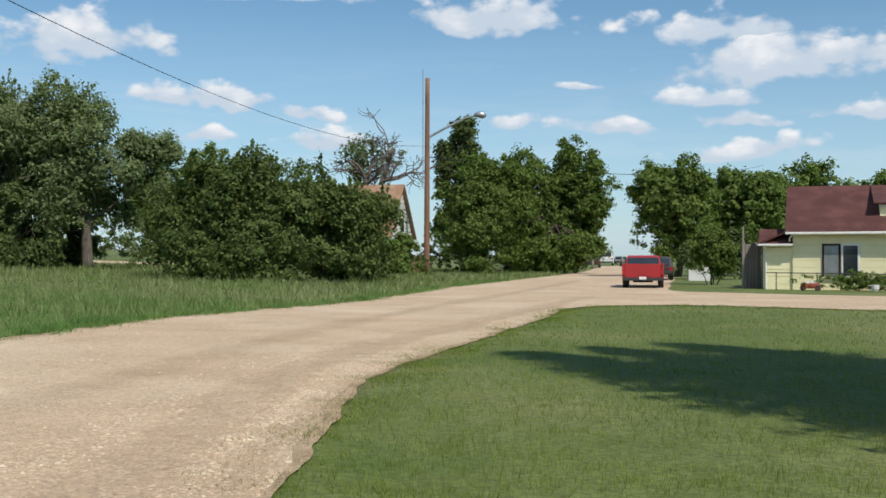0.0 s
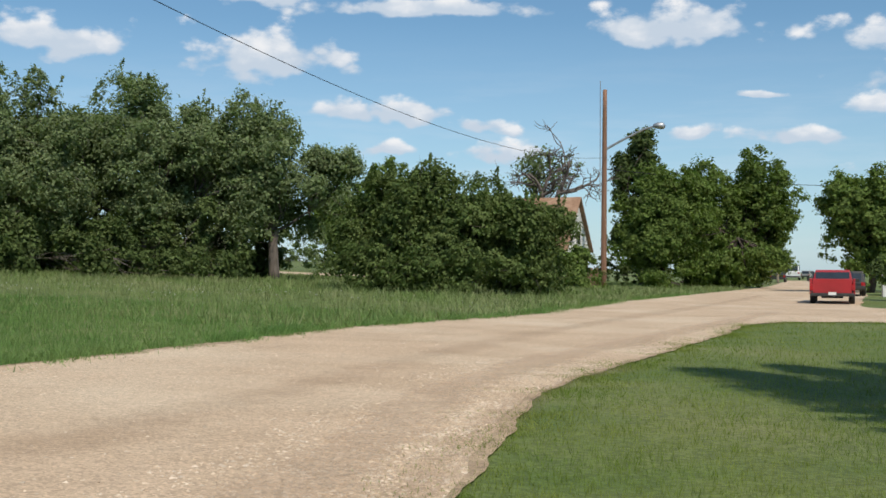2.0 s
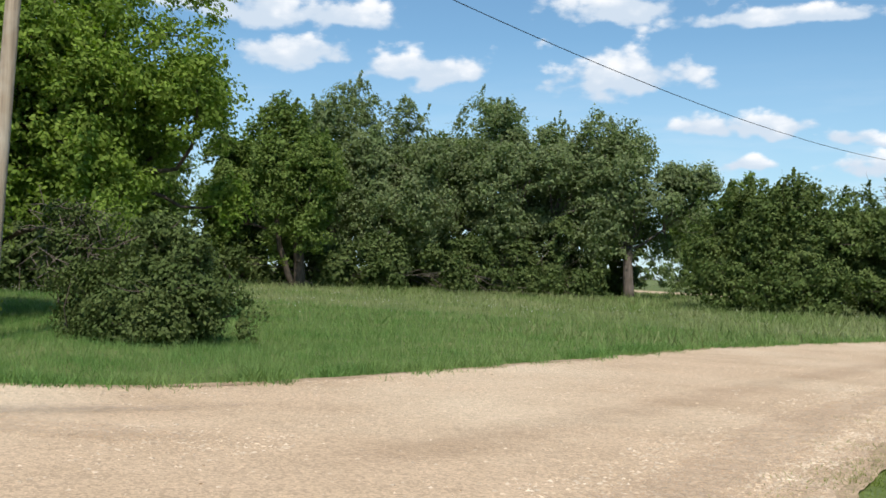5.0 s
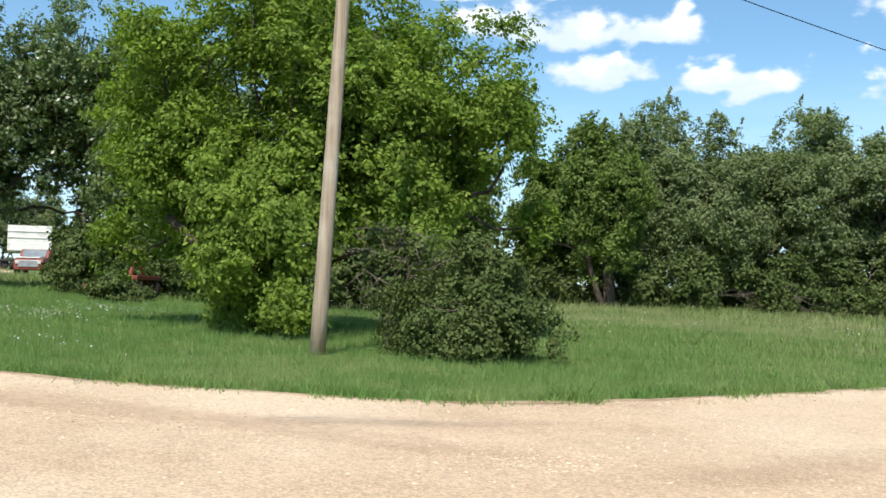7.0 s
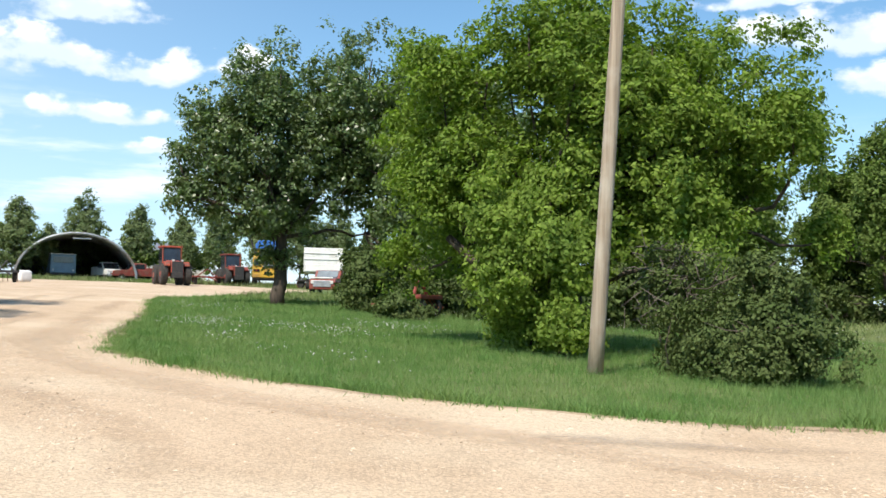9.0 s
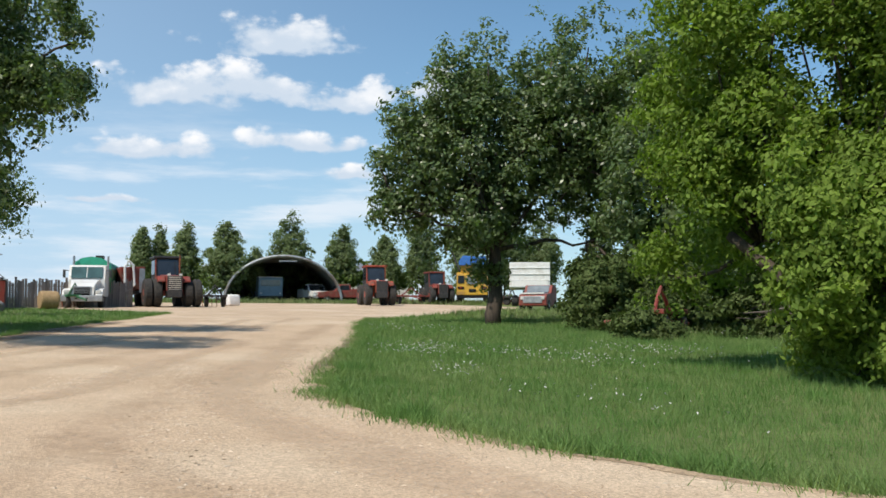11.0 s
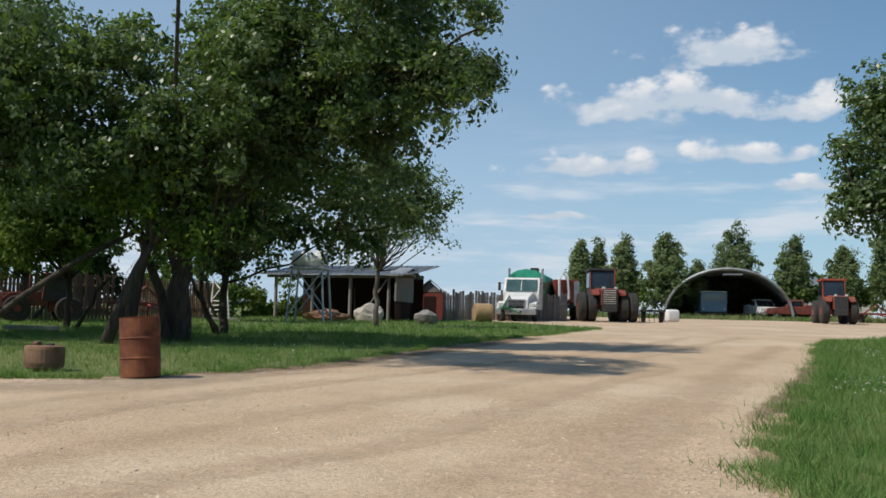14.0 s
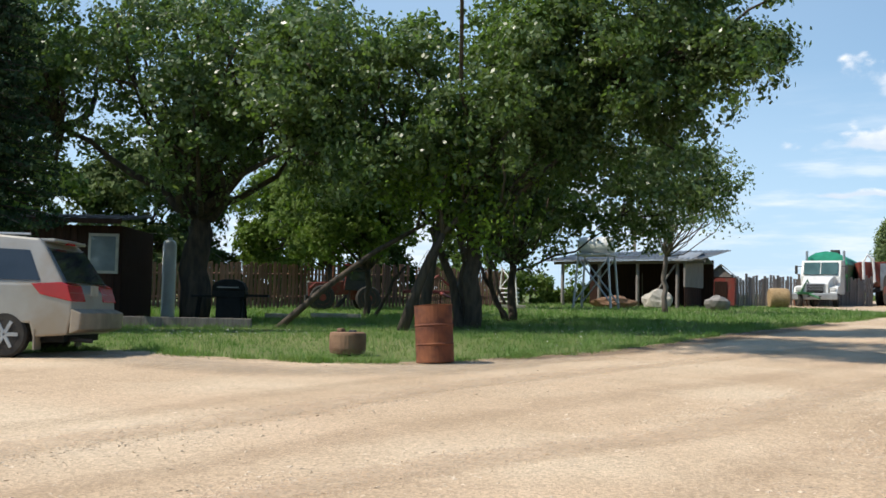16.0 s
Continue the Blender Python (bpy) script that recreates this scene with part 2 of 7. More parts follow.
M = dict(
    soil=mat("meadow_soil", (0.082, 0.125, 0.024), (0.118, 0.15, 0.034), 0.9, 0.95, bump=0.8, c3=(0.17, 0.18, 0.062), scale3=0.16, bscale=16, grain=0.35, gscale=26),
    gravel=mat("gravel", (0.53, 0.39, 0.262), (0.455, 0.33, 0.215), 0.9, 0.95, bump=0.5, c3=(0.575, 0.45, 0.315), scale3=0.28, bscale=60, grain=0.3, gscale=55, stretch=(0.7, 1, 1)),
    dirt=mat("dirt", (0.33, 0.235, 0.145), (0.43, 0.315, 0.20), 2.5, 0.95, bump=0.6, grain=0.35, gscale=40),
    stone=mat("stones", (0.60, 0.49, 0.37), (0.46, 0.35, 0.24), 3, 0.9, island=0.28),
    lawn=leaf_mat("lawn_blades", (0.125, 0.185, 0.028), (0.21, 0.24, 0.06), 0.25, 0.26, scale=0.8),
    verge=leaf_mat("verge_blades", (0.115, 0.215, 0.062), (0.185, 0.26, 0.095), 0.28, 0.36, scale=0.8),
    meadow=leaf_mat("meadow_blades", (0.13, 0.20, 0.055), (0.25, 0.265, 0.135), 0.2, 0.32, scale=0.35),
    fluff=mat("seed_heads", (0.46, 0.47, 0.40), (0.56, 0.56, 0.50), 5, 0.9),
    maple=leaf_mat("maple_leaf", (0.20, 0.275, 0.052), (0.125, 0.19, 0.038), 0.36, 0.3),
    dark=leaf_mat("dark_leaf", (0.064, 0.095, 0.029), (0.098, 0.128, 0.044), 0.18, 0.3),
    shrub=leaf_mat("shrub_leaf", (0.082, 0.122, 0.036), (0.125, 0.162, 0.054), 0.24, 0.3),
    green=leaf_mat("green_leaf", (0.096, 0.148, 0.034), (0.15, 0.20, 0.056), 0.3, 0.3),
    grey=leaf_mat("grey_green_leaf", (0.125, 0.172, 0.068), (0.19, 0.228, 0.115), 0.3, 0.3),
    cotton=leaf_mat("cottonwood_leaf", (0.09, 0.142, 0.05), (0.15, 0.192, 0.085), 0.36, 0.34, rough=0.36, gloss=0.45),
    poplar=leaf_mat("poplar_leaf", (0.13, 0.172, 0.075), (0.18, 0.22, 0.105), 0.3),
    spruce=leaf_mat("spruce_needle", (0.026, 0.048, 0.024), (0.042, 0.066, 0.034), 0.1),
    bark=mat("bark", (0.10, 0.075, 0.055), (0.045, 0.035, 0.028), 9, 0.95, bump=1.0, stretch=(1, 1, 0.2)),
    dead=mat("dead_wood", (0.17, 0.14, 0.12), (0.10, 0.08, 0.065), 9, 0.95, bump=0.6, stretch=(1, 1, 0.2)),
    polewood=mat("pole_wood", (0.40, 0.33, 0.25), (0.26, 0.205, 0.15), 5, 0.9, bump=0.7, stretch=(4, 4, 0.15), c3=(0.45, 0.40, 0.33)),
    polered=mat("creosote_pole_wood", (0.26, 0.14, 0.085), (0.17, 0.085, 0.05), 5, 0.9, bump=0.6, stretch=(4, 4, 0.15)),
    metal=mat("grey_metal", (0.45, 0.46, 0.47), (0.32, 0.33, 0.34), 4, 0.45, 0.7),
    galv=mat("galvanised_sheet", (0.40, 0.42, 0.44), (0.30, 0.31, 0.32), 1.5, 0.45, 0.5, c3=(0.26, 0.21, 0.17), scale3=0.7),
    darkmetal=mat("dark_metal", (0.035, 0.035, 0.037), (0.06, 0.055, 0.05), 6, 0.6, 0.3),
    black=mat("black_paint", (0.010, 0.010, 0.010), (0.016, 0.016, 0.016), 6, 0.7, gloss=0.2),
    tyre=mat("tyre_rubber", (0.022, 0.021, 0.02), (0.045, 0.04, 0.034), 7, 0.9, bump=0.4),
    glass=glass_mat("dark_glass"),
    # the teal reflection on the truck windscreen is put into the glass colour
    tealreflect=glass_mat("windscreen_glass_teal_reflection", (0.045, 0.085, 0.082)),
    paleglass=glass_mat("pale_glass", (0.16, 0.18, 0.19)),
    red=mat("red_paint", (0.42, 0.022, 0.026), (0.34, 0.02, 0.022), 2, 0.3, bump=0.0, gloss=0.6),
    fadedred=mat("faded_red_paint", (0.25, 0.042, 0.028), (0.19, 0.034, 0.024), 3, 0.6, c3=(0.17, 0.075, 0.05), scale3=2.5),
    orange=mat("orange_paint", (0.40, 0.068, 0.03), (0.30, 0.048, 0.026), 3, 0.55, c3=(0.19, 0.07, 0.045), scale3=2.0),
    yellow=mat("yellow_paint", (0.62, 0.36, 0.03), (0.52, 0.29, 0.03), 2, 0.5, c3=(0.38, 0.22, 0.06), scale3=1.5),
    blue=mat("blue_tarp", (0.035, 0.16, 0.48), (0.03, 0.12, 0.38), 3, 0.5, bump=0.5),
    palevan=mat("pale_blue_paint", (0.20, 0.30, 0.38), (0.16, 0.24, 0.30), 2, 0.5),
    tealtarp=mat("green_tarp", (0.03, 0.36, 0.22), (0.025, 0.28, 0.17), 3, 0.55, bump=0.4),
    white=mat("white_paint", (0.74, 0.74, 0.71), (0.66, 0.65, 0.62), 2, 0.45, c3=(0.58, 0.56, 0.51), scale3=1.5),
    silver=mat("silver_paint", (0.36, 0.35, 0.325), (0.31, 0.295, 0.265), 2, 0.35, 0.3, c3=(0.29, 0.245, 0.19), scale3=1.4),
    dustpaint=mat("dusty_lower_paint", (0.25, 0.215, 0.175), (0.19, 0.16, 0.125), 4, 0.7, c3=(0.30, 0.25, 0.19), scale3=3),
    cream=mat("cream_siding_paint", (0.86, 0.80, 0.50), (0.82, 0.75, 0.46), 1.5, 0.6, obj=0.04),
    trim=mat("white_trim_paint", (0.78, 0.77, 0.74), (0.70, 0.69, 0.66), 4, 0.5),
    shingle=mat("brown_shingles", (0.10, 0.034, 0.027), (0.065, 0.024, 0.02), 14, 0.9, bump=0.6, c3=(0.12, 0.045, 0.038), obj=0.12),
    tanshingle=mat("tan_shingles", (0.34, 0.20, 0.12), (0.25, 0.145, 0.09), 12, 0.9, bump=0.6, c3=(0.40, 0.26, 0.17)),
    greywood=mat("weathered_grey_boards", (0.25, 0.22, 0.20), (0.16, 0.14, 0.125), 4, 0.9, bump=0.6, stretch=(5, 5, 0.3), obj=0.25),
    brownwood=mat("brown_boards", (0.05, 0.026, 0.02), (0.03, 0.017, 0.013), 5, 0.9, gloss=0.12, bump=0.5, stretch=(5, 5, 0.3), obj=0.2),
    picketwood=mat("picket_boards", (0.24, 0.13, 0.085), (0.17, 0.09, 0.06), 5, 0.85, bump=0.4, stretch=(5, 5, 0.3), obj=0.25),
    tanrust=mat("tan_rusty_iron", (0.26, 0.15, 0.09), (0.19, 0.105, 0.062), 5, 0.9, bump=0.5, c3=(0.16, 0.085, 0.05), scale3=4),
    rust=mat("rusty_steel", (0.19, 0.06, 0.026), (0.10, 0.034, 0.019), 4, 0.85, 0.1, bump=0.5, c3=(0.24, 0.085, 0.035), scale3=3),
    concrete=mat("concrete", (0.48, 0.44, 0.38), (0.36, 0.33, 0.28), 5, 0.9, bump=0.5),
    rock=mat("rock", (0.27, 0.25, 0.235), (0.16, 0.15, 0.14), 3, 0.9, bump=0.9),
    hay=mat("hay", (0.42, 0.29, 0.15), (0.30, 0.20, 0.10), 12, 0.95, bump=0.8),
    sack=mat("white_sack_cloth", (0.76, 0.75, 0.73), (0.66, 0.65, 0.63), 4, 0.8, bump=0.5),
    lampred=mat("red_lens", (0.40, 0.012, 0.016), (0.32, 0.01, 0.014), 3, 0.2, gloss=0.7),
    lens=mat("clear_lens", (0.65, 0.64, 0.60), (0.55, 0.54, 0.50), 4, 0.15, gloss=0.8),
    green_paint=mat("green_paint", (0.03, 0.14, 0.05), (0.025, 0.10, 0.04), 3, 0.5),
    # earth with the shade inside the arch shed put into its colour
    shade=mat("earth_in_shade", (0.10, 0.08, 0.055), (0.07, 0.055, 0.04), 3, 0.95),
)


# ---- helpers for meshes ----
SLOPE = 0.0345


def ground_z(x, y=0.0):
    """The ground rises gently towards the farm yard (negative x)."""
    return SLOPE * ((np.sqrt(x * x + 64) - x) / 2 - 4)


def thing(name, x, y, turn=0.0, label="", category="", group="", kind="", lift=0.0):
    ob = new(name)
    ob.empty_display_size = 0.3
    ob.matrix_world = pose(x, y, float(ground_z(x)) + lift, 0, 0, turn)
    return tagged(ob, label, category, group, kind)


def finish(name, bm, material, parent=None, label="", smooth=False):
    me = bpy.data.meshes.new(name)
    bm.normal_update()
    bm.to_mesh(me)
    bm.free()
    me.materials.append(material)
    if smooth:
        me.shade_smooth()
    ob = new(name, me)
    if parent is not None:
        ob.parent = parent
    if label:
        ob["label"] = label
    return ob


def part(name, bm, material, parent, label="", smooth=False):
    return finish(name, bm, material, parent, label, smooth)


def box(bm, c, s, rot=None, bevel=0.0):
    m = Matrix.Translation(c) @ (rot.to_4x4() if rot else Matrix()) @ Matrix.Diagonal((*s, 1))
    r = bmesh.ops.create_cube(bm, size=1, matrix=m)
    if bevel:
        es = {e for v in r["verts"] for e in v.link_edges}
        bmesh.ops.bevel(bm, geom=list(es), offset=bevel, segments=2, affect="EDGES", profile=0.6)
    return bm


def boxed(c, s, bevel=0.0, rot=None):
    return box(bmesh.new(), c, s, rot, bevel)


def prism(pts, y0, y1, bevel=0.0, taper=None):
    """A side outline (x, z) drawn out along y; taper(x, z) scales y."""
    bm = bmesh.new()
    f = taper or (lambda x, z: 1.0)
    a = [bm.verts.new((x, y0 * f(x, z), z)) for x, z in pts]
    b = [bm.verts.new((x, y1 * f(x, z), z)) for x, z in pts]
    n = len(pts)
    bm.faces.new(a)
    bm.faces.new(b[::-1])
    for i in range(n):
        bm.faces.new((a[i], b[i], b[(i + 1) % n], a[(i + 1) % n]))
    bmesh.ops.recalc_face_normals(bm, faces=bm.faces)
    if bevel:
        bmesh.ops.bevel(bm, geom=list(bm.edges), offset=bevel, segments=2, affect="EDGES", profile=0.6)
    return bm


def tube(bm, pts, radii, seg=8, cap=True):
    rings = []
    up = Vector((0.13, 0.31, 0.94))
    pts = [Vector(p) for p in pts]
    for i, p in enumerate(pts):
        d = (pts[min(i + 1, len(pts) - 1)] - pts[max(i - 1, 0)]).normalized()
        a = d.cross(up)
        if a.length < 0.2:
            a = d.cross(Vector((1, 0, 0)))
        a.normalize()
        b = d.cross(a)
        rings.append([bm.verts.new(p + (a * math.cos(k) + b * math.sin(k)) * radii[i]) for k in [2 * math.pi * j / seg for j in range(seg)]])
    for r0, r1 in zip(rings, rings[1:]):
        for j in range(seg):
            bm.faces.new((r0[j], r0[(j + 1) % seg], r1[(j + 1) % seg], r1[j]))
    if cap:
        bm.faces.new(rings[0][::-1])
        bm.faces.new(rings[-1])
    return bm


def lathe(profile, seg=24, axis="z"):
    """profile: (radius, height) pairs."""
    bm = bmesh.new()
    rings = []
    for r, h in profile:
        ring = []
        for j in range(seg):
            a = 2 * math.pi * j / seg
            p = (r * math.cos(a), r * math.sin(a), h)
            ring.append(bm.verts.new(p if axis == "z" else (p[0], p[2], p[1])))
        rings.append(ring)
    for r0, r1 in zip(rings, rings[1:]):
        for j in range(seg):
            bm.faces.new((r0[j], r0[(j + 1) % seg], r1[(j + 1) % seg], r1[j]))
    bm.faces.new(rings[0][::-1])
    bm.faces.new(rings[-1])
    bmesh.ops.recalc_face_normals(bm, faces=bm.faces)
    return bm


def shift(bm, x, y, z):
    bmesh.ops.translate(bm, verts=bm.verts, vec=(x, y, z))
    return bm


def soup(name, verts, k, material, parent=None, label=""):
    """Many loose k-cornered faces out of an array of n * k corners."""
    n = len(verts) // k
    me = bpy.data.meshes.new(name)
    me.vertices.add(n * k)
    me.vertices.foreach_set("co", np.ascontiguousarray(verts, dtype=np.float32).ravel())
    me.loops.add(n * k)
    me.loops.foreach_set("vertex_index", np.arange(n * k, dtype=np.int32))
    me.polygons.add(n)
    me.polygons.foreach_set("loop_start", np.arange(0, n * k, k, dtype=np.int32))
    me.update(calc_edges=True)
    me.materials.append(material)
    ob = new(name, me)
    if parent is not None:
        ob.parent = parent
    if label:
        ob["label"] = label
    return ob


def leaf_quads(centres, size, rng, flat=0.35, corners=4, outward=None):
    n = len(centres)
    nrm = rng.normal(size=(n, 3)) * (1.0 if outward is None else 0.46) + np.array([0, 0, flat])
    if outward is not None:
        nrm = nrm + outward
    nrm /= np.linalg.norm(nrm, axis=1, keepdims=True) + 1e-9
    a = np.cross(nrm, rng.normal(size=(n, 3)))
    a /= np.linalg.norm(a, axis=1, keepdims=True) + 1e-9
    b = np.cross(nrm, a)
    b /= np.linalg.norm(b, axis=1, keepdims=True) + 1e-9
    s = size * rng.uniform(0.6, 1.3, size=(n, 1))
    a, b = a * s, b * s * 0.55
    if corners == 3:
        return np.stack([centres - a, centres + b * 1.3 + a * 0.6, centres - b * 1.1 + a * 0.5], 1).reshape(-1, 3)
    return np.stack([centres - a, centres + b - a * 0.1, centres + a, centres - b - a * 0.1], 1).reshape(-1, 3)


def inside(px, py, poly):
    r = np.zeros(len(px), bool)
    j = len(poly) - 1
    for i in range(len(poly)):
        xi, yi = poly[i]
        xj, yj = poly[j]
        c = ((yi > py) != (yj > py)) & (px < (xj - xi) * (py - yi) / (yj - yi + 1e-12) + xi)
        r ^= c
        j = i
    return r


def smooth_line(pts, step, wob, rng):
    """A curved, slightly uneven line through the points."""
    out = []
    P = [Vector((*p, 0)) for p in pts]
    for i in range(len(P) - 1):
        p0, p1, p2, p3 = P[max(i - 1, 0)], P[i], P[i + 1], P[min(i + 2, len(P) - 1)]
        n = max(2, int((p2 - p1).length / step))
        for k in range(n):
            t = k / n
            q = 0.5 * ((2 * p1) + (p2 - p0) * t + (2 * p0 - 5 * p1 + 4 * p2 - p3) * t * t + (3 * p1 - p0 - 3 * p2 + p3) * t ** 3)
            w = wob * (noise.noise(Vector((q.x * 0.9, q.y * 0.9, 3.1))) + 0.6 * noise.noise(Vector((q.x * 3.1, q.y * 3.1, 7.7))))
            out.append((q.x + w, q.y + w * 0.8))
    out.append((P[-1].x, P[-1].y))
    return out


# ---- ground and road ----
RNG = np.random.default_rng(5)
VERGE_EDGE = [(25, 169), (14.5, 107), (9.6, 84), (3.6, 59), (0.4, 45.5), (-2.4, 29), (-4.9, 21), (-6.0, 14.6), (-7.1, 9.0),
              (-8.9, 6.8), (-11.8, 5.2), (-14.4, 4.5), (-17.6, 4.2), (-22.1, 5.6), (-32, 8.8), (-49, 14.0), (-60, 22.0), (-70, 29.0), (-84, 37)]
LAWN_EDGE = [(-3, -30), (-1.6, -8), (-1.5, -1), (-1.4, 2.6), (-0.9, 5.5), (-0.95, 9.7), (-0.5, 12.2), (0.4, 15.9), (2.0, 22.0), (3.4, 27.5), (6.6, 29.4), (11, 27.0), (24, 21)]
DRIVE_FAR = [(27, 31), (15.3, 37), (10.5, 40.5), (9.2, 43.5), (11.5, 54), (17.5, 84), (29, 169)]
YARD_EDGE = [(-22.0, -40), (-22.6, -14), (-25.2, -8.8), (-24.4, -7.4), (-24.1, -4.4), (-24.6, -3.2), (-27.3, -1.6), (-28.6, -1.2), (-39.2, 1.0), (-52, 4.6), (-60.5, 6.6), (-64.5, 5.2), (-72, 0.6), (-84, -0.8), (-96, -1.5)]
verge_line = smooth_line(VERGE_EDGE, 0.5, 0.18, RNG)
lawn_line = smooth_line(LAWN_EDGE, 0.5, 0.16, RNG)
drive_line = smooth_line(DRIVE_FAR, 0.8, 0.2, RNG)
yard_line = smooth_line(YARD_EDGE, 0.5, 0.25, RNG)
BACK = [(-98.5, -1.4), (-98.5, 33)]
ROAD = lawn_line + drive_line + verge_line + BACK[::-1] + yard_line[::-1]
ROAD_A = np.array(ROAD)


def sheet(name, poly, cell, lift, material, bumps=0.0):
    """A flat surface that follows the ground inside an outline."""
    from mathutils import geometry
    P = np.array(poly)
    xs, ys = np.arange(P[:, 0].min(), P[:, 0].max(), cell), np.arange(P[:, 1].min(), P[:, 1].max(), cell)
    gx, gy = [a.ravel() for a in np.meshgrid(xs, ys)]
    keep = inside(gx, gy, poly)
    pts = [Vector(p) for p in poly] + [Vector((a, b)) for a, b in zip(gx[keep], gy[keep])]
    n = len(poly)
    vs, es, fs, *_ = geometry.delaunay_2d_cdt(pts, [(i, (i + 1) % n) for i in range(n)], [], 1, 1e-4)
    co = [(v.x, v.y, float(ground_z(v.x)) + lift + bumps * noise.noise(Vector((v.x * 0.35, v.y * 0.35, 0)))) for v in vs]
    cen = np.array([np.mean([co[i][:2] for i in f], axis=0) for f in fs])
    ok = inside(cen[:, 0], cen[:, 1], poly)
    me = bpy.data.meshes.new(name)
    me.from_pydata(co, [], [f if (vs[f[1]] - vs[f[0]]).cross(vs[f[2]] - vs[f[0]]) > 0 else f[::-1] for f, k in zip(fs, ok) if k])
    me.materials.append(material)
    me.shade_smooth()
    return new(name, me)


def build_ground():
    xs = np.concatenate([np.array([-2600, -1200, -600, -350, -220, -160]), np.arange(-130, 60, 2.5), np.array([70, 90, 120, 180, 300, 600, 1200, 2600])])
    ys = np.concatenate([np.array([-2600, -1200, -500, -250, -120]), np.arange(-60, 130, 4), np.array([140, 180, 250, 400, 800, 1500, 2800])])
    cap = np.clip(xs, -135, None)
    zs = ground_z(cap)
    co = [(x, y, float(z) - 0.004) for y in ys for x, z in zip(xs, zs)]
    w = len(xs)
    fs = [(j * w + i, j * w + i + 1, (j + 1) * w + i + 1, (j + 1) * w + i) for j in range(len(ys) - 1) for i in range(w - 1)]
    me = bpy.data.meshes.new("ground")
    me.from_pydata(co, [], fs)
    me.materials.append(M["soil"])
    me.shade_smooth()
    tagged(new("ground", me), "green grass-covered ground rising gently to the yard", "ground", kind="structure")


build_ground()
tagged(sheet("road", ROAD, 1.6, 0.012, M["gravel"], 0.006), "tan gravel road with pale stones and worn wheel tracks", "road", kind="structure")


tagged(sheet("road_far", [(-46, 84), (-46, 93), (-10, 98), (-10, 88)], 3.0, 0.02, M["gravel"]), "pale gravel field road beyond the grove", "road", kind="structure")


def resampled(line, step):
    out = []
    for (ax, ay), (bx, by) in zip(line[:-1], line[1:]):
        k = max(1, int(math.hypot(bx - ax, by - ay) / step))
        out += [(ax + (bx - ax) * i / k, ay + (by - ay) * i / k) for i in range(k)]
    return out


def shoulder(name, line, w, side, label):
    """A ragged strip of bare earth along an edge of the road."""
    pts = [Vector((*p, 0)) for p in resampled(line, 0.09)]
    rows = []
    for i, p in enumerate(pts):
        d = (pts[min(i + 4, len(pts) - 1)] - pts[max(i - 4, 0)]).normalized()
        nrm = Vector((-d.y, d.x, 0)) * side
        k = w * (0.35 + 1.2 * abs(noise.noise(p * 0.35)) + 0.3 * noise.noise(p * 1.3) + 0.12 * noise.noise(p * 4.3))
        j = w * (0.3 + 0.9 * abs(noise.noise(p * 0.5 + Vector((7, 3, 1)))) + 0.4 * noise.noise(p * 1.6 + Vector((3, 9, 0))) + 0.12 * noise.noise(p * 4.9))
        rows.append((p + nrm * max(0.02, k), p - nrm * max(0.02, j)))
    co = [(q.x, q.y, float(ground_z(q.x)) + z) for a, b in rows for q, z in ((a, 0.004), ((a + b) / 2, 0.0185), (b, 0.0155))]
    fs = []
    for i in range(len(pts) - 1):
        for m in (0, 1):
            q = (3 * i + m, 3 * i + m + 1, 3 * i + m + 4, 3 * i + m + 3)
            fs.append(q if side > 0 else q[::-1])
    me = bpy.data.meshes.new(name)
    me.from_pydata(co, [], fs)
    me.materials.append(M["dirt"])
    me.shade_smooth()
    tagged(new(name, me), label, "road edge", kind="structure")


VERGE_NEAR = [p for p in verge_line if p[1] < 60 and p[0] > -50]
LAWN_NEAR = [p for p in lawn_line if p[0] < 12 and p[1] > -6]
YARD_NEAR = [p for p in yard_line if p[0] > -60 and p[1] > -14]
shoulder("road_edge_verge", VERGE_NEAR, 0.2, -1, "bare brown earth edge between road and verge")
shoulder("road_edge_lawn", LAWN_NEAR, 0.13, 1, "bare brown earth edge between road and lawn")
shoulder("road_edge_yard", YARD_NEAR, 0.5, -1, "bare brown earth edge of the farm yard")


def along(line, n, mean, spread, side, rng):
    """Random places beside a line; positive offsets lie on its road side."""
    P = np.array(line)
    i = rng.integers(0, len(P) - 1, n)
    t = rng.uniform(size=(n, 1))
    d = P[i + 1] - P[i]
    d /= np.linalg.norm(d, axis=1, keepdims=True) + 1e-9
    nrm = np.stack([d[:, 1], -d[:, 0]], 1) * side
    q = P[i] + (P[i + 1] - P[i]) * t + nrm * rng.normal(mean, spread, (n, 1))
    return q[:, 0], q[:, 1]


